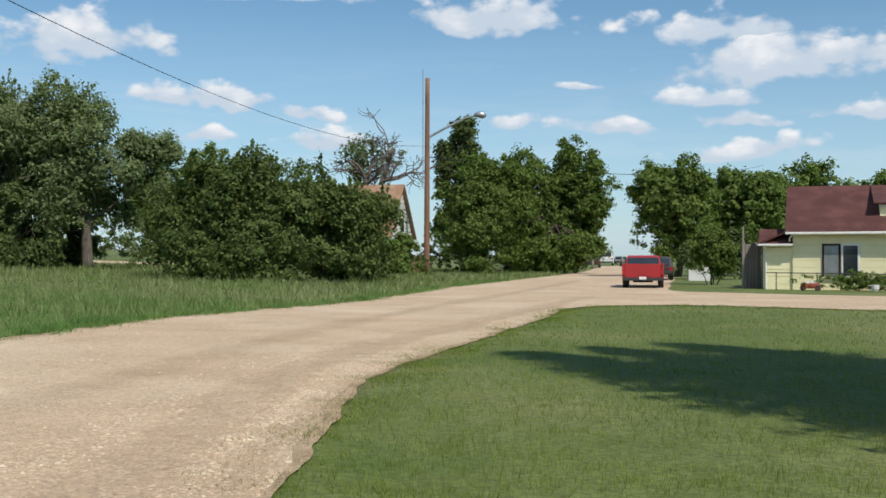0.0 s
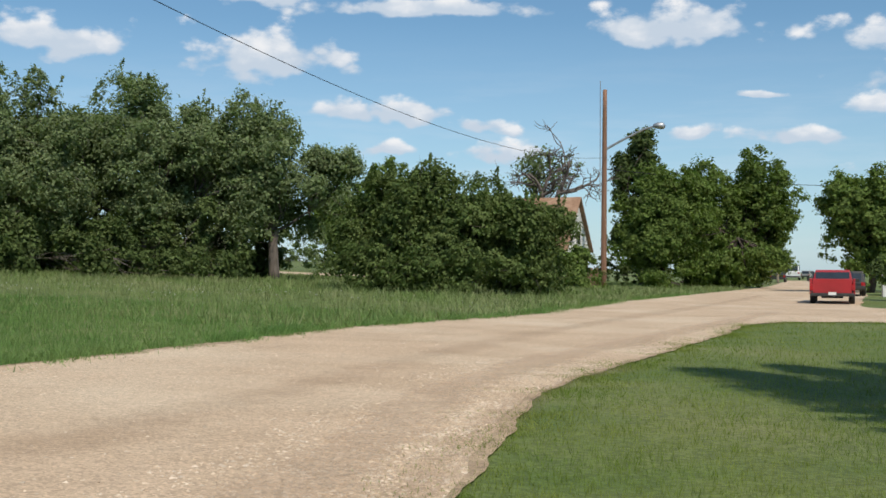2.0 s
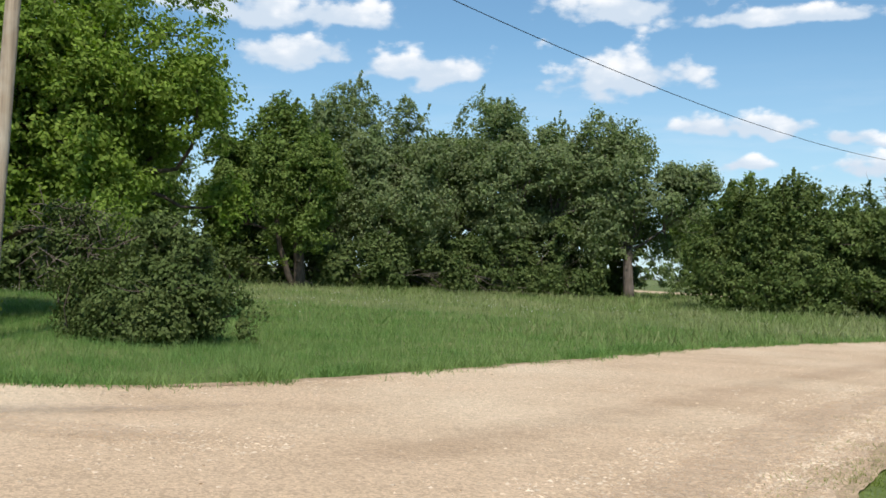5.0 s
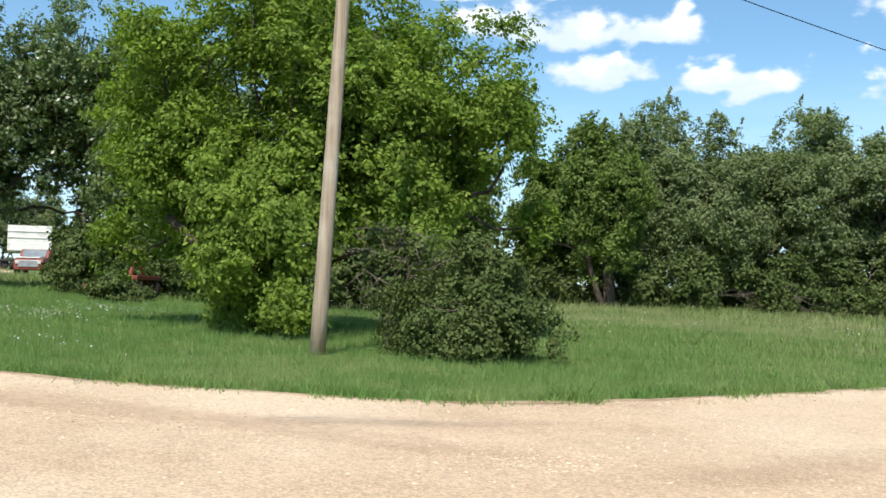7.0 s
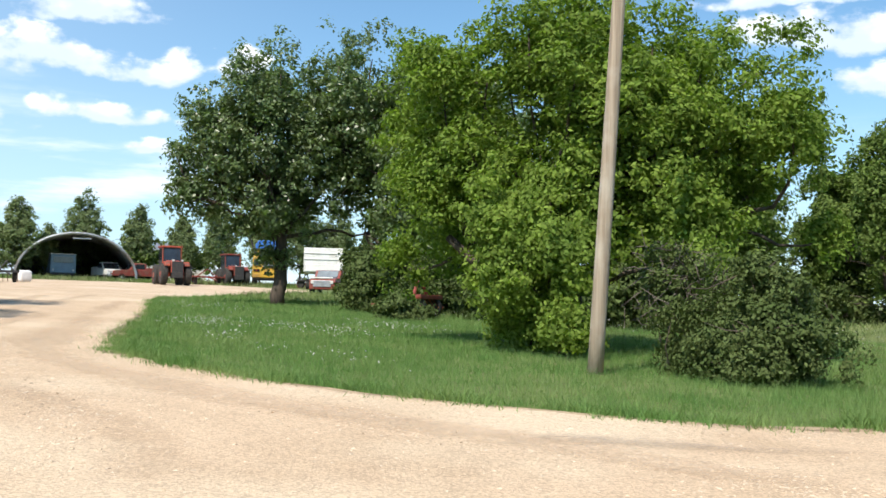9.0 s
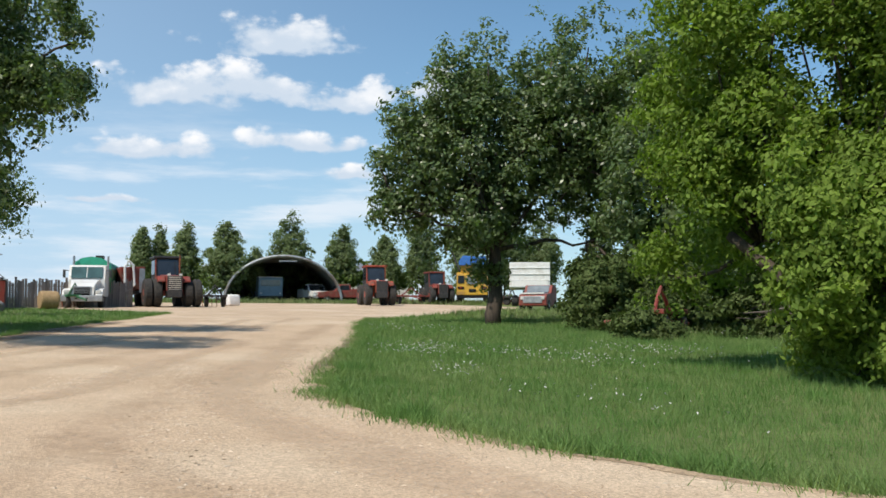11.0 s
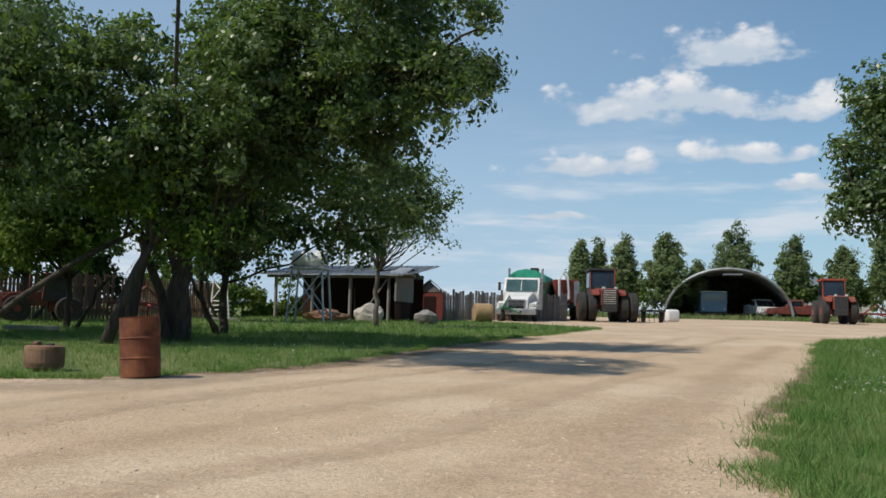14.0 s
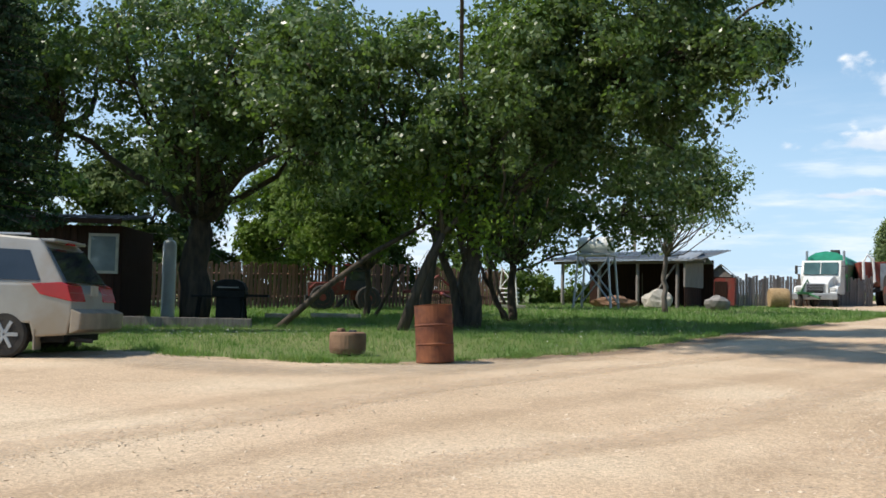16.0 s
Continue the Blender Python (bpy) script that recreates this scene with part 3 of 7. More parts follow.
def edge_grass(name, line, n, h, w, side, material, label, seed, spread=0.13, mean=-0.14):
    """Straggling blades that break up the edge of the road."""
    rng = np.random.default_rng(seed)
    x, y = along(line, n, mean, spread, side, rng)
    cl = np.array([noise.noise(Vector((a * 1.6, b * 1.6, 4.2))) for a, b in zip(x, y)])
    k = cl > -0.12
    x, y, cl = x[k], y[k], cl[k]
    m = len(x)
    hh = h * rng.uniform(0.4, 1.2, m) * (0.8 + cl)
    a = rng.uniform(0, 6.28, m)
    z = ground_z(x) - 0.01
    ww = w * rng.uniform(0.6, 1.3, m)
    lean = rng.normal(size=(m, 2)) * 0.6 * hh[:, None]
    v = np.stack([np.stack([x - np.cos(a) * ww, y - np.sin(a) * ww, z], 1), np.stack([x + np.cos(a) * ww, y + np.sin(a) * ww, z], 1),
                  np.stack([x + lean[:, 0], y + lean[:, 1], z + hh], 1)], 1).reshape(-1, 3)
    tagged(soup(name, v, 3, M[material]), label, "grass", kind="stuff")


edge_grass("edge_grass", VERGE_NEAR, 80000, 0.15, 0.006, -1, "verge", "straggling grass along the gravel edge", 31, 0.2)
edge_grass("edge_grass", LAWN_NEAR, 46000, 0.045, 0.0045, -1, "lawn", "short ragged grass along the lawn edge", 32, 0.3, -0.08)
edge_grass("edge_grass", YARD_NEAR, 36000, 0.12, 0.008, 1, "verge", "ragged grass along the yard edge", 33)


def blades(name, n, region, height, width, material, label, near=None, clump=0.0, tufts=1.0, field=None, tuft_r=0.09):
    """Grass blades, one face each, scattered over a box of the plan outside the road."""
    rng = np.random.default_rng(len(name) * 7 + n)
    x0, y0, x1, y1 = region
    x, y = rng.uniform(x0, x1, n * 3), rng.uniform(y0, y1, n * 3)
    # two blades in three gather in tufts of a dozen or so
    own = rng.integers(0, max(1, n // 6), n * 3)
    loose = rng.uniform(size=n * 3) < 0.34
    rad = np.abs(rng.normal(size=n * 3)) * tuft_r
    turn = rng.uniform(0, 2 * math.pi, n * 3)
    tx, ty = rng.uniform(x0, x1, n), rng.uniform(y0, y1, n)
    tall = rng.uniform(0.65, 1.5, n)
    x, y = np.where(loose, x, tx[own] + rad * np.cos(turn)), np.where(loose, y, ty[own] + rad * np.sin(turn))
    keep = ~inside(x, y, ROAD)
    if field:
        keep &= inside(x, y, field)
    if near is not None:
        d = np.hypot(x - near[0], y - near[1])
        keep &= rng.uniform(size=len(x)) < np.clip((near[2] / np.maximum(d, 1e-3)) ** 2, 0, 1)
    x, y, own, loose, turn = [q[keep][:n] for q in (x, y, own, loose, turn)]
    if clump:
        cl = np.array([noise.noise(Vector((a * clump, b * clump, 1.7))) for a, b in zip(x[::8], y[::8])]).repeat(8)[:len(x)]
    else:
        cl = np.zeros(len(x))
    m = min(len(x), len(cl))
    x, y, cl, own, loose, turn = [q[:m] for q in (x, y, cl, own, loose, turn)]
    d = np.hypot(x - near[0], y - near[1]) if near is not None else np.full(m, 20.0)
    h = height * rng.uniform(0.5, 1.25, m) * (1 + tufts * np.clip(cl, -0.6, 1)) * np.where(loose, 0.8, tall[own])
    w = width * rng.uniform(0.7, 1.3, m) * np.clip(d / 12, 0.6, 3.5)
    a = rng.uniform(0, 2 * math.pi, m)
    z = ground_z(x) - 0.03
    lean = (rng.normal(size=(m, 2)) * 0.38 + np.where(loose, 0.0, 0.4)[:, None] * np.stack([np.cos(turn), np.sin(turn)], 1)) * h[:, None]
    b0 = np.stack([x - np.cos(a) * w, y - np.sin(a) * w, z], 1)
    b1 = np.stack([x + np.cos(a) * w, y + np.sin(a) * w, z], 1)
    tip = np.stack([x + lean[:, 0], y + lean[:, 1], z + 0.03 + h], 1)
    ob = soup(name, np.stack([b0, b1, tip], 1).reshape(-1, 3), 3, material)
    return tagged(ob, label, "grass", kind="stuff")


NORTH = verge_line + [(-110, 60), (-110, 169)]
LAWN = lawn_line + [(40, 10), (40, -30)]
YARD = yard_line + [(-96, -60), (-22, -60)]
blades("lawn_grass", 210000, (-1.8, 3.5, 15, 30), 0.05, 0.0042, M["lawn"], "short mown lawn grass, fresh green", (0, 0, 6.5), 0.5, 0.35, LAWN)
blades("verge_grass", 220000, (-30, 3.5, -2, 27), 0.095, 0.0045, M["verge"], "tall uncut green grass beside the gravel road", (-9, 0, 12.0), 0.55, 0.9, NORTH)
blades("meadow_grass", 110000, (-70, 19, 2, 75), 0.24, 0.012, M["meadow"], "uncut meadow grass with pale seed heads", (-20, 25, 40.0), 0.2, 0.8, NORTH)
blades("yard_grass", 120000, (-70, -26, -22, 8), 0.12, 0.008, M["verge"], "shaded yard grass with dandelion heads", (-28, -5, 14.0), 0.5, 0.6, YARD)
blades("lane_grass", 90000, (-64, 5, -24, 26), 0.13, 0.008, M["verge"], "uncut grass beside the farm lane", (-26, 8, 14.0), 0.4, 0.7, NORTH)
blades("shed_grass", 30000, (-112, 0, -97, 46), 0.3, 0.03, M["meadow"], "rough grass round the arch shed", None, 0.3, 0.8)
blades("roadside_grass", 30000, (-8, 42, 9, 110), 0.22, 0.016, M["meadow"], "roadside grass along the far road", None, 0.3, 0.7)


def worn_mat(name, c1, c2, amount):
    """Gravel of another tone that thins out towards the edges of its strip."""
    m = mat(name, c1, c2, 1.6, 0.95, bump=0.6, grain=0.42, gscale=48, bscale=60)
    nt = m.node_tree
    N, L = nt.nodes.new, nt.links.new
    at = N("ShaderNodeAttribute")
    at.attribute_name = "cover"
    tc = N("ShaderNodeTexCoord")
    ns = N("ShaderNodeTexNoise")
    ns.inputs["Scale"].default_value, ns.inputs["Detail"].default_value, ns.inputs["Roughness"].default_value = 3.6, 10.0, 0.85
    L(tc.outputs["Object"], ns.inputs["Vector"])
    add = N("ShaderNodeMath")
    add.operation = "MULTIPLY_ADD"
    L(ns.outputs[0], add.inputs[0])
    add.inputs[1].default_value = 2.2
    L(at.outputs["Fac"], add.inputs[2])
    mr = N("ShaderNodeMapRange")
    mr.interpolation_type = "SMOOTHSTEP"
    L(add.outputs[0], mr.inputs[0])
    mr.inputs[1].default_value, mr.inputs[2].default_value, mr.inputs[4].default_value = 1.3, 2.5, amount
    clear = N("ShaderNodeBsdfTransparent")
    mx = N("ShaderNodeMixShader")
    L(mr.outputs[0], mx.inputs[0])
    L(clear.outputs[0], mx.inputs[1])
    L(nt.nodes["Principled BSDF"].outputs[0], mx.inputs[2])
    L(mx.outputs[0], nt.nodes["Material Output"].inputs[0])
    return m


M["ridge"] = worn_mat("loose_pale_gravel", (0.65, 0.50, 0.345), (0.56, 0.42, 0.285), 0.6)
M["packed"] = worn_mat("packed_brown_gravel", (0.40, 0.28, 0.175), (0.46, 0.33, 0.215), 0.2)
M["greygravel"] = worn_mat("grey_packed_gravel", (0.37, 0.30, 0.225), (0.44, 0.36, 0.27), 0.5)


def wheel_strip(name, pts, w, material, label, lift):
    """A strip of other gravel laid along a line of the plan, proud by a few millimetres."""
    line = [Vector((*p, 0)) for p in smooth_line(pts, 0.4, 0.08, RNG)]
    co, cov, n = [], [], 7
    for i, p in enumerate(line):
        d = (line[min(i + 2, len(line) - 1)] - line[max(i - 2, 0)]).normalized()
        nrm = Vector((-d.y, d.x, 0))
        end = min(1.0, i / 4, (len(line) - 1 - i) / 4)
        k = w * (1 + 0.5 * noise.noise(p * 0.4))
        for j in range(n):
            t = j / (n - 1) * 2 - 1
            q = p + nrm * t * k
            co.append((q.x, q.y, float(ground_z(q.x)) + lift))
            cov.append((1 - t * t) * end)
    fs = [(i * n + j, (i + 1) * n + j, (i + 1) * n + j + 1, i * n + j + 1) for i in range(len(line) - 1) for j in range(n - 1)]
    me = bpy.data.meshes.new(name)
    me.from_pydata(co, [], [f[::-1] for f in fs])
    me.attributes.new("cover", "FLOAT", "POINT").data.foreach_set("value", cov)
    me.materials.append(M[material])
    me.shade_smooth()
    tagged(new(name, me), label, "road", kind="structure")


M["earth"] = worn_mat("bare_dark_earth", (0.20, 0.14, 0.09), (0.27, 0.19, 0.12), 0.85)
PALE, BROWN, GREY = "pale ridge of loose gravel thrown up by wheels", "packed brown wheel track in the gravel", "greyish packed gravel patch on the road"
wheel_strip("road_ridge_1", [(-12.5, -3.8), (-15.7, -3.2), (-17.2, -2.7), (-19.4, -2.2), (-22.6, -1.3), (-25.9, 0.1), (-29.3, 1.5), (-38.2, 5.3), (-50, 9.0)], 0.5, "ridge", PALE, 0.021)
wheel_strip("road_ridge_2", [(-11.0, -2.6), (-15.4, -0.4), (-16.8, 0.3), (-18.9, 1.5), (-23.2, 2.8), (-31, 5.6)], 0.45, "ridge", PALE, 0.021)
wheel_strip("road_ridge_3", [(-4.4, 6.0), (-7.4, 5.2), (-10.5, 4.0), (-13.8, 3.3), (-17.2, 3.1), (-21.0, 4.0), (-28, 6.2)], 0.6, "ridge", PALE, 0.021)
wheel_strip("road_ridge_4", [(-1.9, 3.5), (-1.75, 7.0), (-1.6, 11.0), (-0.9, 15.0), (0.6, 20.5), (2.4, 27.0), (5.0, 36.0)], 0.5, "ridge", PALE, 0.021)
wheel_strip("road_track_1", [(-11.5, -3.0), (-15.2, -1.7), (-16.9, -1.2), (-18.9, -0.6), (-22.4, 0.9), (-28, 3.2), (-38, 6.6), (-52, 11.5)], 0.5, "packed", BROWN, 0.017)
wheel_strip("road_track_2", [(-9.0, -0.2), (-13, 1.1), (-17, 2.2), (-22, 3.9), (-30, 6.5), (-44, 11.0)], 0.6, "packed", BROWN, 0.017)
wheel_strip("road_track_3", [(-14.0, -4.6), (-17.5, -3.7), (-21.0, -3.0), (-24.5, -1.9), (-28.0, -0.4)], 0.4, "packed", BROWN, 0.017)
wheel_strip("road_track_4", [(-3.9, 5.0), (-3.2, 10.0), (-2.2, 17.0), (-0.2, 27.0), (3.4, 42.0), (8.0, 62.0)], 0.5, "packed", BROWN, 0.017)
wheel_strip("road_track_5", [(-1.15, 4.2), (-1.12, 6.8), (-1.0, 8.4), (-0.75, 11.0), (0.3, 15.0)], 0.28, "packed", BROWN, 0.017)
wheel_strip("road_track_6", [(-5.8, 1.5), (-8.6, 2.3), (-12.0, 1.9), (-15.5, 1.0)], 0.45, "packed", BROWN, 0.017)
wheel_strip("road_patch_1", [(-8.4, 4.7), (-7.4, 5.6), (-7.0, 6.1), (-6.3, 6.9), (-5.7, 8.2)], 0.4, "greygravel", GREY, 0.025)
wheel_strip("road_patch_2", [(-24.6, -9.5), (-23.2, -6.6), (-22.6, -4.4), (-24.2, -2.7), (-28.0, -1.0)], 1.2, "greygravel", GREY, 0.025)


wheel_strip("road_earth_1", [(-25.0, -2.8), (-26.8, -1.9), (-28.8, -1.0), (-33, 0.1), (-39, 1.5), (-46, 3.4)], 0.75, "earth", "bare dark earth at the edge of the yard grass", 0.029)
wheel_strip("road_earth_2", [(-20.5, 4.7), (-23.0, 5.7), (-27.0, 7.0), (-33.0, 9.0)], 0.3, "earth", "bare dark earth at the edge of the lane grass", 0.029)


def scatter_stones():
    rng = np.random.default_rng(11)
    n = 15000
    x, y = rng.uniform(-34, 4, n * 2), rng.uniform(-9, 24, n * 2)
    k = inside(x, y, ROAD)
    x, y = x[k][:n], y[k][:n]
    sets = [(x, y)]
    for a, b, c, d, w, m in ((-7.0, 1.5, -24.0, 3.2, 0.3, 3000), (-1.75, 4.0, -1.1, 14.0, 0.45, 9000), (-5.0, 4.0, -2.4, 24.0, 0.3, 1000)):
        t = rng.uniform(size=m)
        sets.append((a + (c - a) * t + rng.normal(size=m) * w, b + (d - b) * t + np.sin(t * 9) * 0.2 + rng.normal(size=m) * w))
    for line, m in (([(-12.5, -3.8), (-17.2, -2.7), (-22.6, -1.3), (-29.3, 1.5)], 5000), ([(-11.0, -2.6), (-16.8, 0.3), (-23.2, 2.8)], 4500), ([(-4.4, 6.0), (-10.5, 4.0), (-17.2, 3.1), (-21.0, 4.0)], 4500)):
        sets.append(along(line, m, 0.0, 0.3, 1, rng))
    for line, side in ((VERGE_NEAR, -1), (LAWN_NEAR, -1), (YARD_NEAR, 1)):
        sets += [along(line, 14000, 0.3, 0.35, side, rng), along(line, 3000, 1.3, 0.5, side, rng)]
    x, y = np.concatenate([q[0] for q in sets]), np.concatenate([q[1] for q in sets])
    n = len(x)
    s = 0.006 + 0.024 * rng.uniform(size=n) ** 3
    z = ground_z(x) + 0.016
    c = np.stack([x, y, z], 1)
    a = rng.uniform(0, 6.28, n)
    ring = [np.stack([np.cos(a + k * 2.094) * s, np.sin(a + k * 2.094) * s, np.full(n, -0.004)], 1) + c for k in range(3)]
    top = c + np.stack([rng.normal(size=n) * s * 0.3, rng.normal(size=n) * s * 0.3, s * 0.16], 1)
    v = np.stack([ring[0], ring[1], top, ring[1], ring[2], top, ring[2], ring[0], top], 1).reshape(-1, 3)
    v = v.reshape(n, 9, 3)[inside(x, y, ROAD)].reshape(-1, 3)
    tagged(soup("loose_stones", v, 3, M["stone"]), "pale loose gravel stones on the road", "gravel", kind="stuff")


scatter_stones()


def seed_heads(name, cx, cy, rx, ry, n, hgt, seed):
    rng = np.random.default_rng(seed)
    x, y = cx + rng.normal(size=n) * rx, cy + rng.normal(size=n) * ry
    k = ~inside(x, y, ROAD)
    x, y = x[k], y[k]
    c = np.stack([x, y, ground_z(x) + hgt * rng.uniform(0.6, 1.2, len(x))], 1)
    tagged(soup(name, leaf_quads(c, 0.018, rng, 0), 4, M["fluff"]), "white dandelion seed heads in the grass", "flowers", kind="stuff")


for i, (cx, cy, rx, ry, n, hgt) in enumerate([
        (-24.0, 7.7, 0.9, 0.55, 420, 0.26), (-18.5, 6.4, 0.35, 0.25, 110, 0.26), (-22.2, 9.0, 1.1, 0.6, 260, 0.26), (-20.3, 9.4, 1.0, 0.4, 200, 0.26), (-22.6, 12.2, 1.6, 0.8, 380, 0.26),
        (-35.5, 11.2, 3.2, 0.8, 260, 0.24), (-15.0, 6.6, 1.6, 0.5, 90, 0.22), (-24, 22, 6, 2.5, 900, 0.3), (-14, 30, 7, 4.0, 700, 0.3), (-29.5, -9.6, 1.6, 1.3, 260, 0.16), (-35, -2, 6, 2.5, 350, 0.16)]):
    seed_heads("dandelion_heads", cx, cy, rx * 0.8, ry * 0.8, int(n * 0.6), hgt, 3 + i)


# ---- trees ----
def limb(bm, p0, p1, r0, r1, rng, bend=0.12, n=5, seg=7):
    p0, p1 = Vector(p0), Vector(p1)
    ln = (p1 - p0).length
    pts, rad = [], []
    off = Vector(rng.normal(size=3)) * bend * ln * 0.5
    for i in range(n + 1):
        t = i / n
        pts.append(p0.lerp(p1, t) + off * math.sin(math.pi * t) + Vector(rng.normal(size=3)) * 0.02 * ln * (0 < i < n))
        rad.append(r0 + (r1 - r0) * t)
    tube(bm, pts, rad, seg)
    return pts


def tree(name, x, y, crowns, leaf, label, trunk_r=0.25, fork=2.0, n_blob=16, leaves=16000, size=0.11, seed=1, clump=0.32, bark="bark", category="tree",
         stems=1, lean=(0, 0), group="", twigs=0.0, per=26, ragged=1.0, shoots=0):
    """crowns: (dx, dy, bottom, top, half width, half depth) envelopes about the foot."""
    rng = np.random.default_rng(seed)
    ob = thing(name, x, y, 0, label, category, group)
    bm = bmesh.new()
    pts = []
    trunk_top = None
    tot = sum(c[4] * c[5] * (c[3] - c[2]) for c in crowns)
    for dx, dy, z0, z1, rx, ry in crowns:
        share = rx * ry * (z1 - z0) / tot
        nb = max(5, int(n_blob * share * 1.7))
        cz, rz = (z0 + z1) / 2, (z1 - z0) / 2
        if trunk_top is None:
            trunk_top = Vector((lean[0], lean[1], min(fork, z1 * 0.6)))
            limb(bm, (0, 0, -0.1), trunk_top, trunk_r * 1.1, trunk_r * 0.75, rng, 0.05, 6, 12)
            for k in range(stems - 1):
                a = rng.uniform(0, 6.28)
                sb = bmesh.new()
                limb(sb, (math.cos(a) * 0.25, math.sin(a) * 0.25, -0.1), (dx + math.cos(a) * rx * 0.45, dy + math.sin(a) * ry * 0.45, fork * rng.uniform(0.9, 1.3)), trunk_r * 0.6, trunk_r * 0.4, rng, 0.12, 6, 9)
                part("stem", sb, M[bark], ob, smooth=True)
            top = trunk_top
        else:
            top = Vector((dx * 0.75, dy * 0.75, max(fork, z0 + 0.35 * (z1 - z0))))
            limb(bm, trunk_top * 0.9, top, trunk_r * 0.32, trunk_r * 0.14, rng, 0.12, 6, 8)
        nl = max(10, int(leaves * share / per))
        per_b = max(2, nl // nb)
        for b in range(nb):
            d = rng.normal(size=3)
            d /= np.linalg.norm(d)
            k = rng.uniform(0.1, 1.0) ** 0.5 * 0.82
            c = np.array([dx + d[0] * rx * k, dy + d[1] * ry * k, cz + d[2] * rz * k])
            r = np.array([rx, ry, rz]) * rng.uniform(0.2, 0.4)
            r = np.maximum(r, 0.35 * r.max())
            if rng.uniform() < 0.75:
                limb(bm, top, c, trunk_r * rng.uniform(0.18, 0.34), trunk_r * 0.06 + 0.006, rng, 0.2, 5, 5)
            q = rng.normal(size=(per_b, 3))
            q /= np.linalg.norm(q, axis=1, keepdims=True)
            q[:, 2] = np.where((q[:, 2] < -0.2) & (rng.uniform(size=per_b) < 0.6), -q[:, 2], q[:, 2])
            q = c + q * r * (rng.uniform(0.35, 1.0, (per_b, 1)) ** 0.5) * (1 + 0.12 * ragged * np.clip(rng.normal(size=(per_b, 1)), -1.5, 1.5))
            q = q[q[:, 2] > max(0.05, z0 * 0.6)]
            pts.append(q)
    cl = np.concatenate(pts)
    per2 = int(per * 1.25)
    lv = np.repeat(cl, per2, axis=0)
    # each spray is a flattened, drooping pad of leaves
    sp = rng.normal(size=lv.shape)
    sp /= np.linalg.norm(sp, axis=1, keepdims=True)
    spread = np.repeat(rng.uniform(0.8, 1.9, (len(cl), 1)), per2, axis=0)
    sp *= rng.uniform(0, 1, (len(lv), 1)) ** 0.55 * clump * spread
    away = sp / (np.linalg.norm(sp, axis=1, keepdims=True) + 1e-9)
    sp[:, 2] = sp[:, 2] * 0.72 - 0.16 * (sp[:, 0] ** 2 + sp[:, 1] ** 2) / clump
    mid = np.array([np.mean([c[0] for c in crowns]), np.mean([c[1] for c in crowns]), np.mean([(c[2] + c[3]) / 2 for c in crowns])])
    far = lv - mid
    away = away * 0.75 + 0.5 * far / (np.linalg.norm(far, axis=1, keepdims=True) + 1e-9)
    lv = lv + sp
    keep = lv[:, 2] > 0.05
    lv, away = lv[keep], away[keep]
    if twigs:
        for c in cl[rng.uniform(size=len(cl)) < twigs]:
            limb(bm, c, c + rng.normal(size=3) * np.array([0.5, 0.5, 0.45]) * min(1.2, size * 16), 0.014, 0.004, rng, 0.2, 2, 3)
    if shoots:
        # upright leafy shoots that break the outline of the crown
        tops = cl[np.argsort(-cl[:, 2] + rng.normal(size=len(cl)) * 0.5)[:len(cl) // 3]]
        foot = tops[rng.integers(0, len(tops), shoots)]
        up = rng.normal(size=(shoots, 3)) * 0.22 + np.array([0.05, 0, 1.0])
        ln = rng.uniform(0.5, 1.5, (shoots, 1)) * max(0.45, clump * 2.1)
        t = rng.uniform(0, 1, (40, 1, 1))
        q = (foot[None] + up[None] * ln[None] * t + rng.normal(size=(40, shoots, 3)) * 0.3 * clump * (1.15 - t)).reshape(-1, 3)
        lv, away = np.concatenate([lv, q]), np.concatenate([away, rng.normal(size=q.shape)])
    part("trunk", bm, M[bark], ob, smooth=True)
    k = 4 if size < 0.06 or leaf == "cotton" else 3
    soup("crown", leaf_quads(lv, size * (1.12 if k == 4 else 1.3), rng, 0.25, k, away), k, M[leaf], ob)
    return ob


def bare_tree(name, x, y, h, label, seed, bark="dead", spread=0.5, r0=0.2, depth=5, tilt=(0, 0)):
    rng = np.random.default_rng(seed)
    ob = thing(name, x, y, 0, label, "tree")
    bm = bmesh.new()

    def grow(p, d, ln, r, k):
        q = p + d * ln
        limb(bm, p, q, r, r * 0.62, rng, 0.18, 4, 6 if k > 2 else 4)
        if k == 0:
            return
        for _ in range(3 if k > 1 else 4):
            nd = (d + Vector(rng.normal(size=3)) * spread + Vector((0, 0, 0.08))).normalized()
            grow(p.lerp(q, rng.uniform(0.55, 1.0)), nd, ln * rng.uniform(0.55, 0.82), r * 0.55, k - 1)

    grow(Vector((0, 0, -0.1)), Vector((tilt[0], tilt[1], 1)).normalized(), h * 0.36, r0, depth)
    part("trunk", bm, M[bark], ob, smooth=True)
    return ob


